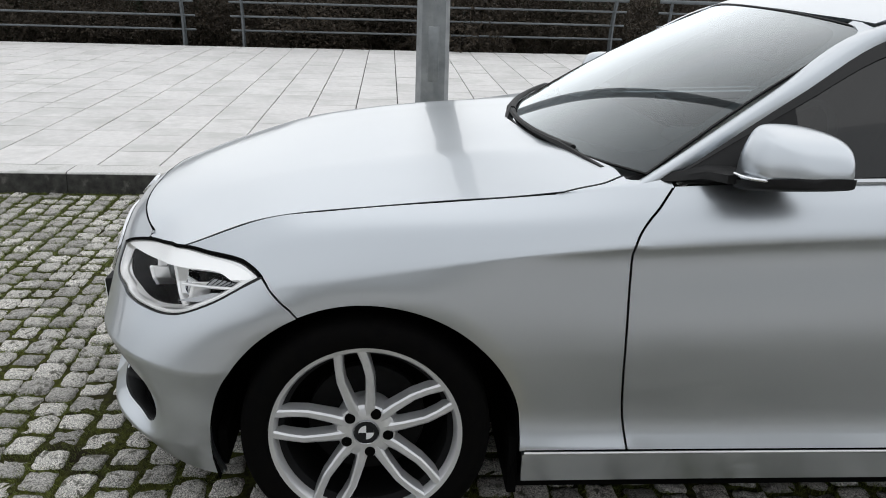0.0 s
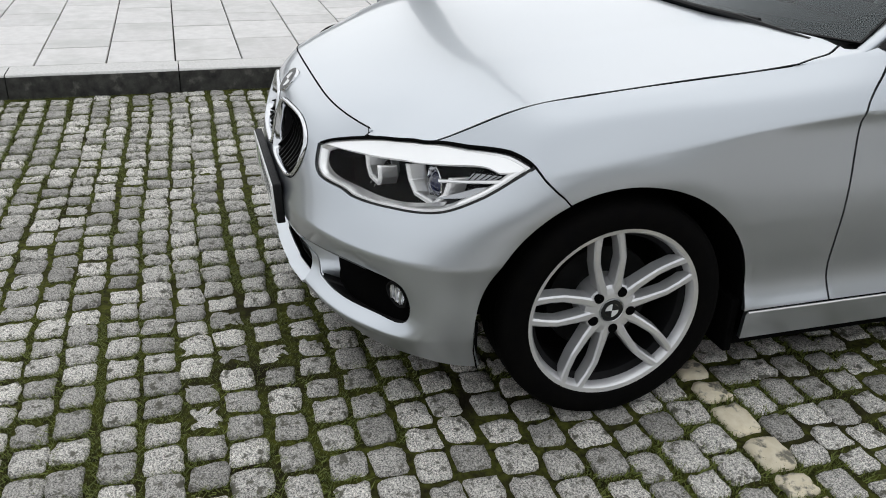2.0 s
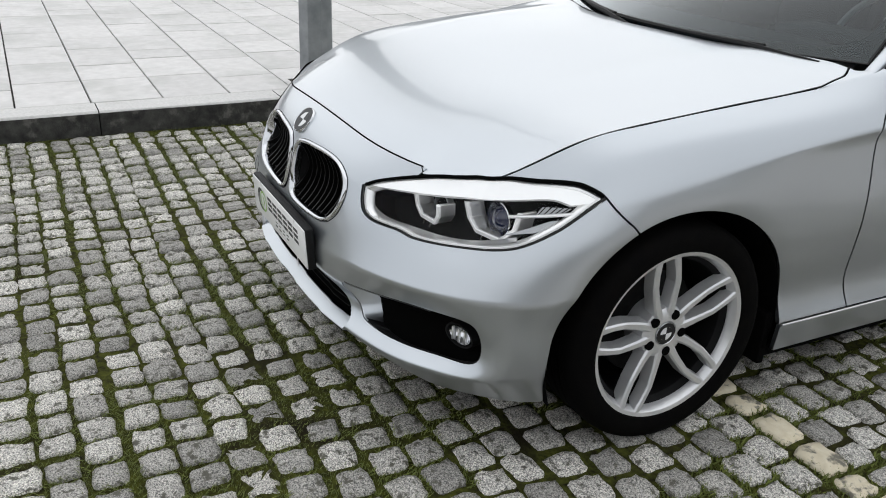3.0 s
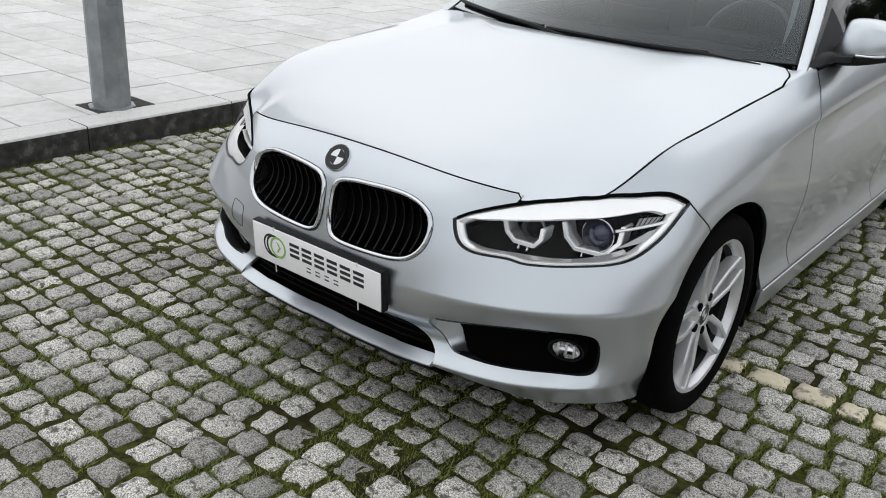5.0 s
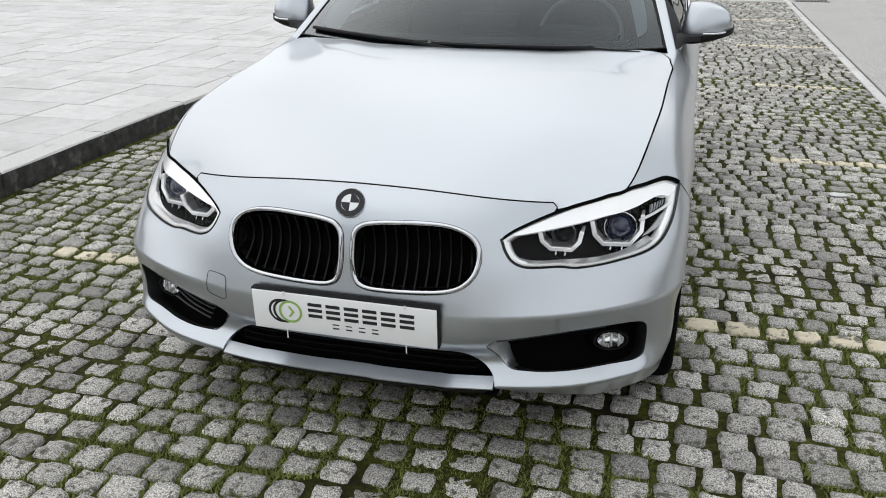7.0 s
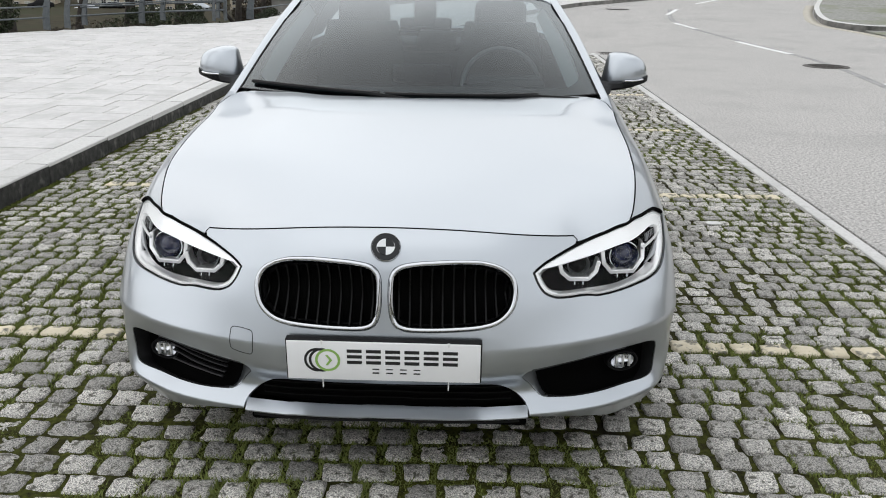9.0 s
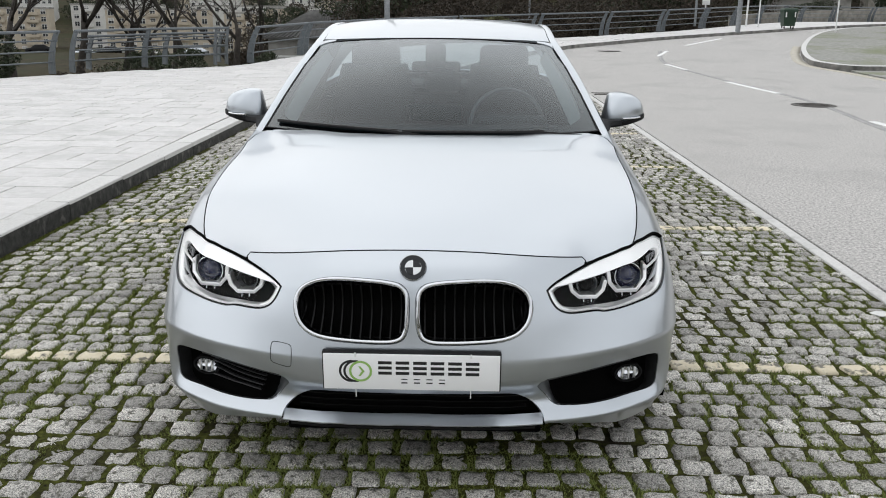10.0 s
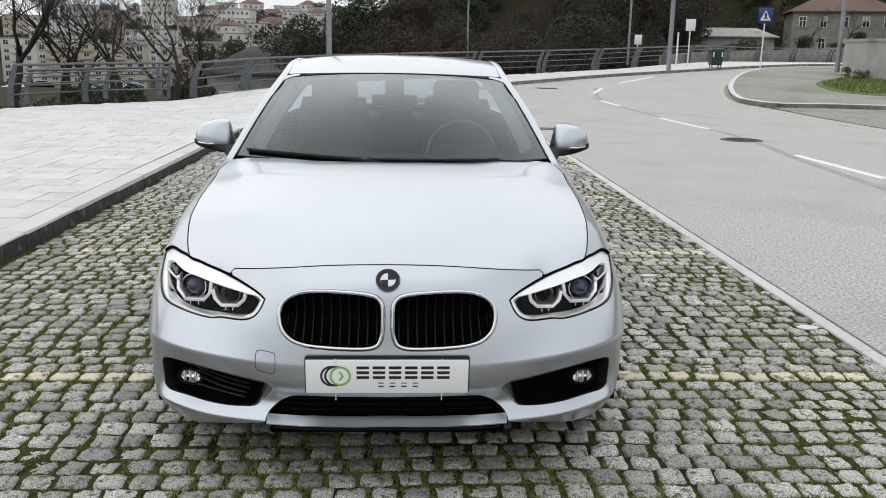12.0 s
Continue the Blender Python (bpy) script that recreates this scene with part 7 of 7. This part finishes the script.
# low dense scrub behind the railing on the river side
for k in range(96):
    x, y = -12.4 - (k % 3) * 1.25 - g.uniform(0, .7), -15 + k * .285 + g.uniform(-.4, .4)
    kind = (thicket, thicket, olive, thicket, ever, thicket)[k % 6]
    size = g.uniform(.26, .36) * {id(olive): 1.5, id(ever): .75}.get(id(kind), 1.0) + .05 * (k % 3)
    place_tree(kind[k % len(kind)], (x, y, tz(x, y) - .1), k * 1.9, size, "brown winter scrub on the river bank" if kind is thicket else "green scrub on the river bank", "shrub", "bank scrub")
for k, (x, y) in enumerate(((-14.4, -4.6), (-14.9, -9), (-14.2, 12), (-14.0, -2.2))):
    place_tree(bare[(k + 1) % 3], (x, y, tz(x, y)), k, .22, "bare leafless bush on the river bank", "shrub", "bank scrub")
for k in range(34):
    x, y = g.uniform(-10, 9), g.uniform(50, 98)
    place_tree(thicket[k % 3], (x, y, tz(x, y) - .3), k * 1.1, g.uniform(.6, 1.0), "brown leafless thicket on the slope", "shrub", "slope trees")
for k in range(80):
    x, y = g.uniform(-22, 34), g.uniform(84, 165)
    if x > .33 * (y + 2.6) and y < 105:
        continue
    kind = (thicket, thicket, ever, thicket, bare)[k % 5]
    nm = {id(thicket): "brown leafless thicket on the slope", id(ever): "dark evergreen tree on the slope", id(bare): "bare leafless tree on the slope"}[id(kind)]
    place_tree(kind[k % 3], (x, y, tz(x, y) - .5), k * 1.7, g.uniform(1.0, 1.7), nm, "shrub" if kind is thicket else "tree", "slope trees")
for k in range(46):
    y = 24 + k * 1.35 + g.uniform(-2, 2)
    x = float(np.interp(y, rail_path[:, 1], rail_path[:, 0])) - 4 - g.uniform(0, .42) * y
    kind = (thicket, ever, thicket)[k % 3]
    top = 1.1 - .045 * math.hypot(x, y)
    size = max(.2, (top - tz(x, y)) / 5.6)
    place_tree(kind[k % 3], (x, y, tz(x, y) - .2), k * 1.3, size, "brown leafless thicket below the plaza" if kind is thicket else "dark evergreen bush below the plaza", "shrub", "valley scrub")
# wooded slope beyond the bend
for k in range(95):
    x, y = g.uniform(-9, 48), 0
    y = max(float(np.interp(x, rail_path[:, 0][20:], rail_path[:, 1][20:])) + 6, 48) + g.uniform(0, 42)
    if (18 < x < 34 and y < 70) or (x > .33 * (y + 2.6) and y < 105):
        continue
    kind = (thicket, thicket, ever, thicket, bare, olive)[k % 6]
    nm = {id(thicket): "brown leafless thicket on the slope", id(ever): "dark evergreen tree on the slope", id(bare): "bare leafless tree on the slope", id(olive): "olive green bush on the slope"}[id(kind)]
    place_tree(kind[k % len(kind)], (x, y, tz(x, y) - .3), k * 2.1, g.uniform(.7, 1.25), nm, "tree" if kind in (ever, bare) else "shrub", "slope trees")
# ---- buildings ----
TAN = material("tan_render", (0.45, 0.39, 0.305), 0.85, other=(0.53, 0.465, 0.37), scale=0.7, detail=6, stain=(0.30, 0.24, 0.17), stain_scale=0.3, stain_at=(0.6, 0.8))
PALE = material("pale_render", (0.58, 0.57, 0.54), 0.85, other=(0.66, 0.65, 0.62), scale=0.7, stain=(0.45, 0.44, 0.42), stain_scale=0.3, stain_at=(0.6, 0.8))
WINDOW_DARK = material("dark_window_glass", (0.03, 0.033, 0.037), 0.15)
SHUTTER = material("pale_shutter", (0.45, 0.44, 0.42), 0.7)
TILE = material("clay_roof_tiles", (0.10, 0.06, 0.047), 0.85, other=(0.17, 0.10, 0.075), scale=3, detail=6, bump=0.6, bump_scale=14, stain=(0.10, 0.07, 0.05), stain_scale=0.8, stain_at=(0.55, 0.7))
GREY_TILE = material("grey_corrugated_roof", (0.06, 0.06, 0.058), 0.8, other=(0.11, 0.105, 0.10), scale=3, bump=0.4, bump_scale=10)
STONE = material("rough_granite_masonry", (0.20, 0.185, 0.16), 0.9, other=(0.36, 0.34, 0.30), scale=3.2, detail=5, bump=0.7, bump_scale=6, stain=(0.12, 0.11, 0.09), stain_scale=0.7, stain_at=(0.55, 0.75))
CONCRETE = material("weathered_concrete", (0.28, 0.27, 0.25), 0.9, other=(0.38, 0.37, 0.345), scale=1.5, detail=7, bump=0.3, bump_scale=20, stain=(0.16, 0.155, 0.14), stain_scale=0.6, stain_at=(0.5, 0.75))


FRAME_WHITE = material("white_window_paint", (0.68, 0.68, 0.66), 0.6, other=(0.74, 0.74, 0.72), scale=4)


def window_ring(ww, wh):
    """Four bars and a mullion round a pane."""
    bm = box(-ww / 2 - .07, ww / 2 + .07, -.09, -.03, wh, wh + .10)
    for x in (-ww / 2, 0, ww / 2):
        box(x - .045, x + .045, -.08, -.028, 0, wh, bm=bm)
    box(-ww / 2, ww / 2, -.075, -.029, wh * .62, wh * .62 + .05, bm=bm)
    return bm


def block(name, at, w, d, h, wall, label, cols, floors, roof=None, turn=0.0, win=(0.9, 1.2), group="buildings", balcony=False):
    """A building with a wall body, windows set in frames, and a flat or hipped roof."""
    hs = thing(name, label, "building", at, group)
    hs.rotation_euler = (0, 0, turn)
    part("wall", box(-w / 2, w / 2, 0, d, -6, h), wall, hs)
    if roof is None:
        part("roof", box(-w / 2 - .2, w / 2 + .2, -.2, d + .2, h, h + .5), CONCRETE, hs)
    else:
        e = 0.45
        part("roof", skin_rows([[(-w / 2 - e, -e, h), (w / 2 + e, -e, h), (w / 2 + e, d + e, h), (-w / 2 - e, d + e, h)], [(-w / 2 - e, -e, h + .12), (w / 2 + e, -e, h + .12), (w / 2 + e, d + e, h + .12), (-w / 2 - e, d + e, h + .12)], [(-w / 2 + d * .45, d * .48, h + d * .28), (w / 2 - d * .45, d * .48, h + d * .28), (w / 2 - d * .45, d * .52, h + d * .28), (-w / 2 + d * .45, d * .52, h + d * .28)]]), roof, hs)
    fh = h / floors
    ww, wh = win
    shared = {}
    for nm, bx, mt in (("window", box(-ww / 2, ww / 2, -.03, .06, 0, wh), WINDOW_DARK), ("window_frame", window_ring(ww, wh), FRAME_WHITE), ("shutter", box(-ww / 2, ww / 2, -.06, -.03, wh * .55, wh), SHUTTER), ("window_sill", box(-ww / 2 - .1, ww / 2 + .1, -.14, .02, -.10, 0), SHUTTER)):
        me = bpy.data.meshes.new(nm)
        bx.to_mesh(me)
        bx.free()
        me.materials.append(mt)
        shared[nm] = me
    for f in range(floors):
        for c in range(cols):
            p = (-w / 2 + w * (c + .5) / cols, 0, f * fh + fh * .32)
            o = new("window", shared["window"])
            o.parent, o.location = hs, p
            for nm in ("window_frame", "window_sill") + (("shutter",) if (f * 7 + c * 3) % 5 < 2 else ()):
                k = new(nm, shared[nm])
                k.parent = o
            if balcony and c % 3 == 1:
                part("balcony", box(p[0] - w / cols * .55, p[0] + w / cols * .55, -1.1, -.02, p[2] - .35, p[2] + .55), wall, hs)
    return hs


# apartment blocks down in the valley
for x, y, w, h, mt, lab, c, f, tr in ((-92, 262, 30, 25, TAN, "tan apartment block with rows of windows", 10, 8, .2), (-62, 270, 24, 23.5, TAN, "tan apartment block with rows of windows", 8, 8, .1), (-119, 300, 30, 27, PALE, "pale apartment block with rows of windows", 9, 8, .25), (-43, 262, 11, 21, PALE, "narrow pale apartment block in the valley", 4, 7, .1), (-150, 280, 30, 25, TAN, "tan apartment block with rows of windows", 9, 8, .3), (-78, 330, 46, 27, PALE, "long pale apartment block on rising ground", 14, 8, .1)):
    block("apartment_block", (x, y, -15.5), w, 12, h * .66, mt, lab, c, f - 1, None, tr, (1.5, 1.4), "apartment blocks", True)
block("apartment_block", (-49.5, 240, -15.5), 9, 12, 17.0, TAN, "tan gable end of an apartment block", 2, 8, None, .25, (1.0, 1.2), "apartment blocks")
# pale blocks that climb the hill behind them
for k in range(9):
    x, y = -196 + k * 13.5, 400 + (k % 3) * 34
    block("apartment_block", (x, y, tz(x, y) + 1), 15 + (k * 5) % 8, 10, 12 + (k * 7) % 6, (PALE, TAN, PALE)[k % 3], ("pale apartment block on the hillside", "tan apartment block on the hillside")[k % 3 == 1], 6, 4, None, .2 - .05 * k, (1.4, 1.5), "hillside blocks")
# shed with a corrugated roof behind the railing
shed = block("shed", (-9.6, 56, -3.9), 6.6, 6, 3.5, CONCRETE, "weathered shed with a grey corrugated roof", 2, 1, GREY_TILE, .05, (2.2, 1.2), "sheds")
for k in range(26):
    x = -3.6 + k * .288
    part("roof_rib", tube([(x, -.45, 3.66), (x * .2, 2.85, 5.30)], .05, 5), GREY_TILE, shed)
# white houses up the far hill
g = random.Random(12)
for k in range(40):
    row = k % 4
    x, y = -128 + (k // 4) * 10.5 + g.uniform(-5, 5), 420 + row * 45 + g.uniform(-14, 14)
    w, h = g.uniform(8, 16), g.uniform(6, 11)
    if x < -.215 * y:
        x += 62
    z = tz(x, y)
    block("house", (x, y, z + .8), w, 9, h, PALE if k % 6 else TAN, "white hillside house with a clay roof" if k % 3 == 1 else "white hillside house with a flat roof", max(2, int(w / 3)), 2 if h < 8 else 3, TILE if k % 3 == 1 else None, g.uniform(-.4, .4), (1.2, 1.4), "hillside houses")
for k in range(120):
    x, y = (g.uniform(-190, 40), g.uniform(330, 560)) if k < 70 else (g.uniform(-300, -110), g.uniform(345, 520))
    place_tree(ever[k % 3], (x, y, tz(x, y) - .3), k, g.uniform(1.0, 1.9), "dark evergreen tree on the far hill", "tree", "hill trees")
# stone house with a tiled roof on the right of the bend, and long low walls
house = block("stone_house", (58.2, 112, 1.5), 13, 9, 5.6, STONE, "old granite house with a clay tile roof", 5, 2, TILE, -.30, (.85, 1.25), "stone houses")
part("chimney", box(3.2, 4.0, 3, 3.8, 6.5, 9.4, .03), STONE, house)
block("stone_house", (64.5, 96, 1.5), 7, 8, 8.5, STONE, "granite barn beside the old house", 1, 2, TILE, -.3, (.8, 1.1), "stone houses")
low_wall = thing("stone_wall", "low rough stone wall along the road", "stone wall", kind="structure")
part("wall_body", skin_rows([[(x, y, 0.7), (x + .3, y + .4, 0.7), (x + .3, y + .4, zt), (x, y, zt + rng.uniform(-.05, .05))] for x, y, zt in ((15.4, 49.6, 1.35), (18, 50.6, 1.55), (21, 52.0, 1.65), (25, 54.2, 1.8), (30, 57.2, 2.0), (36, 60.6, 2.15), (50, 68, 2.2))]), STONE, low_wall)
block("long_shed", (38.0, 100, 2.2), 11, 4, 1.2, CONCRETE, "long grey shed with a sloping roof", 0, 1, CONCRETE, -.2, (1, 1), "sheds")
# curved retaining wall on the island
curved = thing("retaining_wall", "curved weathered concrete retaining wall", "retaining wall", kind="structure")
arc = [(18.45 + 5.1 * (1 - math.cos(a)), 32.0 - 5.6 * math.sin(a)) for a in np.linspace(-.75, 1.45, 26)]
part("wall_body", skin_rows([[(x, y, float(ground_rise(y)) - .1), (x + .28, y, float(ground_rise(y)) - .1), (x + .28, y, 2.05), (x, y, 2.05)] for x, y in arc]), CONCRETE, curved)
part("wall_coping", skin_rows([[(x - .04, y, 2.05), (x + .33, y, 2.05), (x + .33, y, 2.16), (x - .04, y, 2.16)] for x, y in arc]), CONCRETE, curved)
flat_sheet("island_lawn", spline(np.array([(14.3, 23.8), (14.8, 28.0), (17.4, 31.6), (18.8, 33.0), (21.4, 33.8), (25, 29.7), (25, 22.6), (18.6, 22.1)]), 0.7, closed=True), 0.15, LAWN, 0.7, "rough grass below the curved wall", "grass")
n = 9000
gr = np.random.default_rng(4)
px, py = gr.uniform(14.3, 25, n), gr.uniform(22, 34, n)
ok = within(spline(np.array([(14.5, 24.0), (15.0, 28.0), (17.6, 31.4), (18.9, 32.8), (21.4, 33.6), (24.8, 29.7), (24.8, 22.8), (18.6, 22.3)]), 0.7, closed=True), np.column_stack((px, py)))
px, py = px[ok], py[ok]
hh = gr.uniform(.04, .13, len(px))
pz = ground_rise(py) + .15
dx, dy = gr.normal(0, .05, len(px)), gr.normal(0, .05, len(px))
vs = np.stack((np.column_stack((px - .02, py, pz)), np.column_stack((px + .02, py, pz)), np.column_stack((px + dx, py + dy, pz + hh))), 1).reshape(-1, 3)
part("grass_blades", mesh_of("grass_blades", vs, [(3 * i, 3 * i + 1, 3 * i + 2) for i in range(len(px))], GRASS, smooth=False), None, None, "tufts of rough green grass", "grass", "stuff")
for k, (x, y) in enumerate(((18.1, 31.2), (19.1, 29.8), (19.7, 28.2), (18.6, 32.9))):
    place_tree(olive[k % 2], (x, y, float(ground_rise(y))), k, .17, "low green bush below the curved wall", "shrub", "wall bushes")
for k, (x, y, s) in enumerate(((30, 74, .7), (33, 78, .8), (26.5, 70, .6), (38, 86, .5), (44, 92, .4), (49, 96, .4), (54, 100, .35), (60, 104, .35), (21.5, 57, .55), (23.5, 58.5, .6), (25.5, 58.5, .55), (27.5, 60.5, .6), (19.5, 55, .5), (29.8, 61, .55), (33, 62.5, .5), (36.5, 64, .5))):
    place_tree((ever, olive)[k % 2][k % 2], (x, y, tz(x, y)), k, s, "dark green garden bush behind the wall", "shrub", "garden bushes")
for k in range(9):
    x, y = 24.5 + k * 1.9 + g.uniform(-.6, .6), 72 + k * 1.6
    place_tree((ever, olive, thicket)[k % 3][k % 2], (x, y, tz(x, y) - .1), k * 2.9, g.uniform(.24, .36), ("dark evergreen bush before the long shed", "olive green bush before the long shed", "brown bare bush before the long shed")[k % 3], "shrub", "garden bushes")
for k, (x, y) in enumerate(((47.0, 98), (53, 101))):
    place_tree(bare[k], (x, y, tz(x, y)), k, .7, "bare leafless tree before the stone house")

for k in range(44):
    x, y = g.uniform(34, 90), g.uniform(122, 175)
    kind = (thicket, ever, thicket, bare)[k % 4]
    place_tree(kind[k % 3], (x, y, tz(x, y) - .5), k * 1.9, g.uniform(1.0, 1.6), {id(thicket): "brown leafless thicket behind the stone house", id(ever): "dark evergreen tree behind the stone house", id(bare): "bare leafless tree behind the stone house"}[id(kind)], "shrub" if kind is thicket else "tree", "house trees")

for k in range(16):
    x, y = 20 + k * 1.9 + g.uniform(-1, 1), 64 + k * 1.5 + g.uniform(-4, 4)
    place_tree((ever, olive, thicket)[k % 3][k % 2], (x, y, tz(x, y) - .2), k * 2.3, g.uniform(.28, .45), ("dark evergreen bush in the garden", "olive green bush in the garden", "brown bare bush in the garden")[k % 3], "shrub", "garden bushes")

# parked cars glimpsed through the railing, far below
def far_car(at, turn, mat, label):
    c = thing("far_car", label, "car", at, "far parked cars")
    c.rotation_euler = (0, 0, turn)
    part("body", skin_rows([[(x, yy, zz) for yy, zz in ((-.84, .25), (-.88, .55), (-.85, z1), (-.66, z2), (.66, z2), (.85, z1), (.88, .55), (.84, .25))] for x, z1, z2 in ((-2.1, .62, .66), (-1.9, .8, .84), (-1.2, .88, .95), (-.5, .9, 1.42), (.9, .92, 1.44), (1.7, .92, 1.0), (2.05, .85, .88), (2.1, .5, .55))]), mat, c)
    for sx in (-1.3, 1.3):
        for sy in (-.82, .82):
            w = lathe([(.0001, -.1), (.3, -.1), (.32, -.08), (.32, .08), (.3, .1), (.0001, .1)], 18, "y")
            part("wheel", w, RUBBER, c).location = (sx, sy, .32)


for k, (x, y) in enumerate(((-62, 150), (-67, 151), (-74, 149), (-55, 152), (-82, 152), (-47, 150))):
    far_car((x, y, tz(x, y) + .02), .35 + .05 * (k % 3), (GLOSS_BLACK, PAINT, BLACK, PALE)[k % 4], ("black", "silver", "dark grey", "white")[k % 4] + " parked car beyond the plaza")

# wooded bank across the road, which the car's flank mirrors
for k in range(44):
    x, y = 34 + g.uniform(0, 22), -48 + k * 1.9 + g.uniform(-1.5, 1.5)
    if y > 14:
        continue
    kind = (ever, thicket, ever, olive)[k % 4]
    place_tree(kind[k % len(kind)], (x, y, tz(x, y) - .3), k * 1.7, g.uniform(.6, 1.0), "dark tree on the bank across the road", "tree", "bank trees")

# ---- pieces of the pavement last: setts and slabs that lie nearest ----
sett_meshes = []
for form in sett_forms:
    sett_meshes.append(mesh_of("sett", form * (.107, .098, 1), SETT_FACES, GRANITE))
for k, (sx, sy, w, dep) in enumerate(single):
    o = new("sett", sett_meshes[k % 24])
    o.parent = bay
    o.matrix_basis = Matrix.Translation((sx, sy, line_rng.uniform(-.003, .004))) @ Euler((line_rng.uniform(-.055, .055), line_rng.uniform(-.055, .055), line_rng.uniform(-.06, .06))).to_matrix().to_4x4() @ Matrix.Diagonal((w / .106, dep / .097, 1, 1))
painted_meshes = [mesh_of("painted_sett", f * (.107, .098, 1), SETT_FACES, PAINTED) for f in sett_forms]
for k, (sx, sy, w, dep) in enumerate(painted):
    o = new("painted_sett", painted_meshes[k % 24])
    o.parent = bay
    o.matrix_basis = Matrix.Translation((sx, sy, line_rng.uniform(.0, .004))) @ Euler((0, 0, line_rng.uniform(-.08, .08))).to_matrix().to_4x4() @ Matrix.Diagonal((w / .106, dep / .097, 1, 1))
slab_cache = {}
for xa, xb, ya, yb in slab_near:
    key = round(xa - xb, 3)
    if key not in slab_cache:
        slab_cache[key] = slab_mesh(xa - xb - .012, SLAB_STEP - .010)
    o = new("slab", slab_cache[key])
    o.parent = plaza
    o.matrix_basis = Matrix.Translation(((xa + xb) / 2, (ya + yb) / 2, 0.132 + line_rng.uniform(-.0015, .0015))) @ Euler((line_rng.uniform(-.003, .003), line_rng.uniform(-.003, .003), 0)).to_matrix().to_4x4()
# grass and moss tufts in the joints
n = 900000
tx, ty = gr.uniform(-2.66, 2.36, n), -3.4 + 9.9 * gr.uniform(0, 1, n) ** 1.5
stone_map = np.zeros((1040, 4100), bool)
for sx, sy, w, dep in setts:
    i0, i1 = int((sx - w * .435 + 2.75) * 200), int((sx + w * .435 + 2.75) * 200)
    j0, j1 = int((sy - dep * .435 + 6.5) * 200), int((sy + dep * .435 + 6.5) * 200)
    stone_map[max(i0, 0):i1, max(j0, 0):j1] = True
ok = ~stone_map[((tx + 2.75) * 200).astype(int), ((ty + 6.5) * 200).astype(int)]
tx, ty = tx[ok], ty[ok]
dens = np.array([noise.noise((a * 1.1, b * 1.1, 5.0)) + .5 * noise.noise((a * 6, b * 6, 1.0)) for a, b in zip(tx, ty)]) + np.where(tx < -1.2, .40, 0)
ok = dens > -.06
tx, ty, dens = tx[ok], ty[ok], dens[ok]
hh = gr.uniform(.003, .009, len(tx)) + np.clip(dens, 0, .5) * gr.uniform(0, .016, len(tx))
dx, dy = gr.normal(0, .012, len(tx)), gr.normal(0, .012, len(tx))
vs = np.stack((np.column_stack((tx - .003, ty, np.full(len(tx), -.012))), np.column_stack((tx + .003, ty, np.full(len(tx), -.012))), np.column_stack((tx + dx, ty + dy, hh - .003))), 1).reshape(-1, 3)
part("joint_grass", mesh_of("joint_grass", vs, [(3 * i, 3 * i + 1, 3 * i + 2) for i in range(len(tx))], GRASS, smooth=False), None, None, "short green grass in the joints between setts", "grass", "stuff")
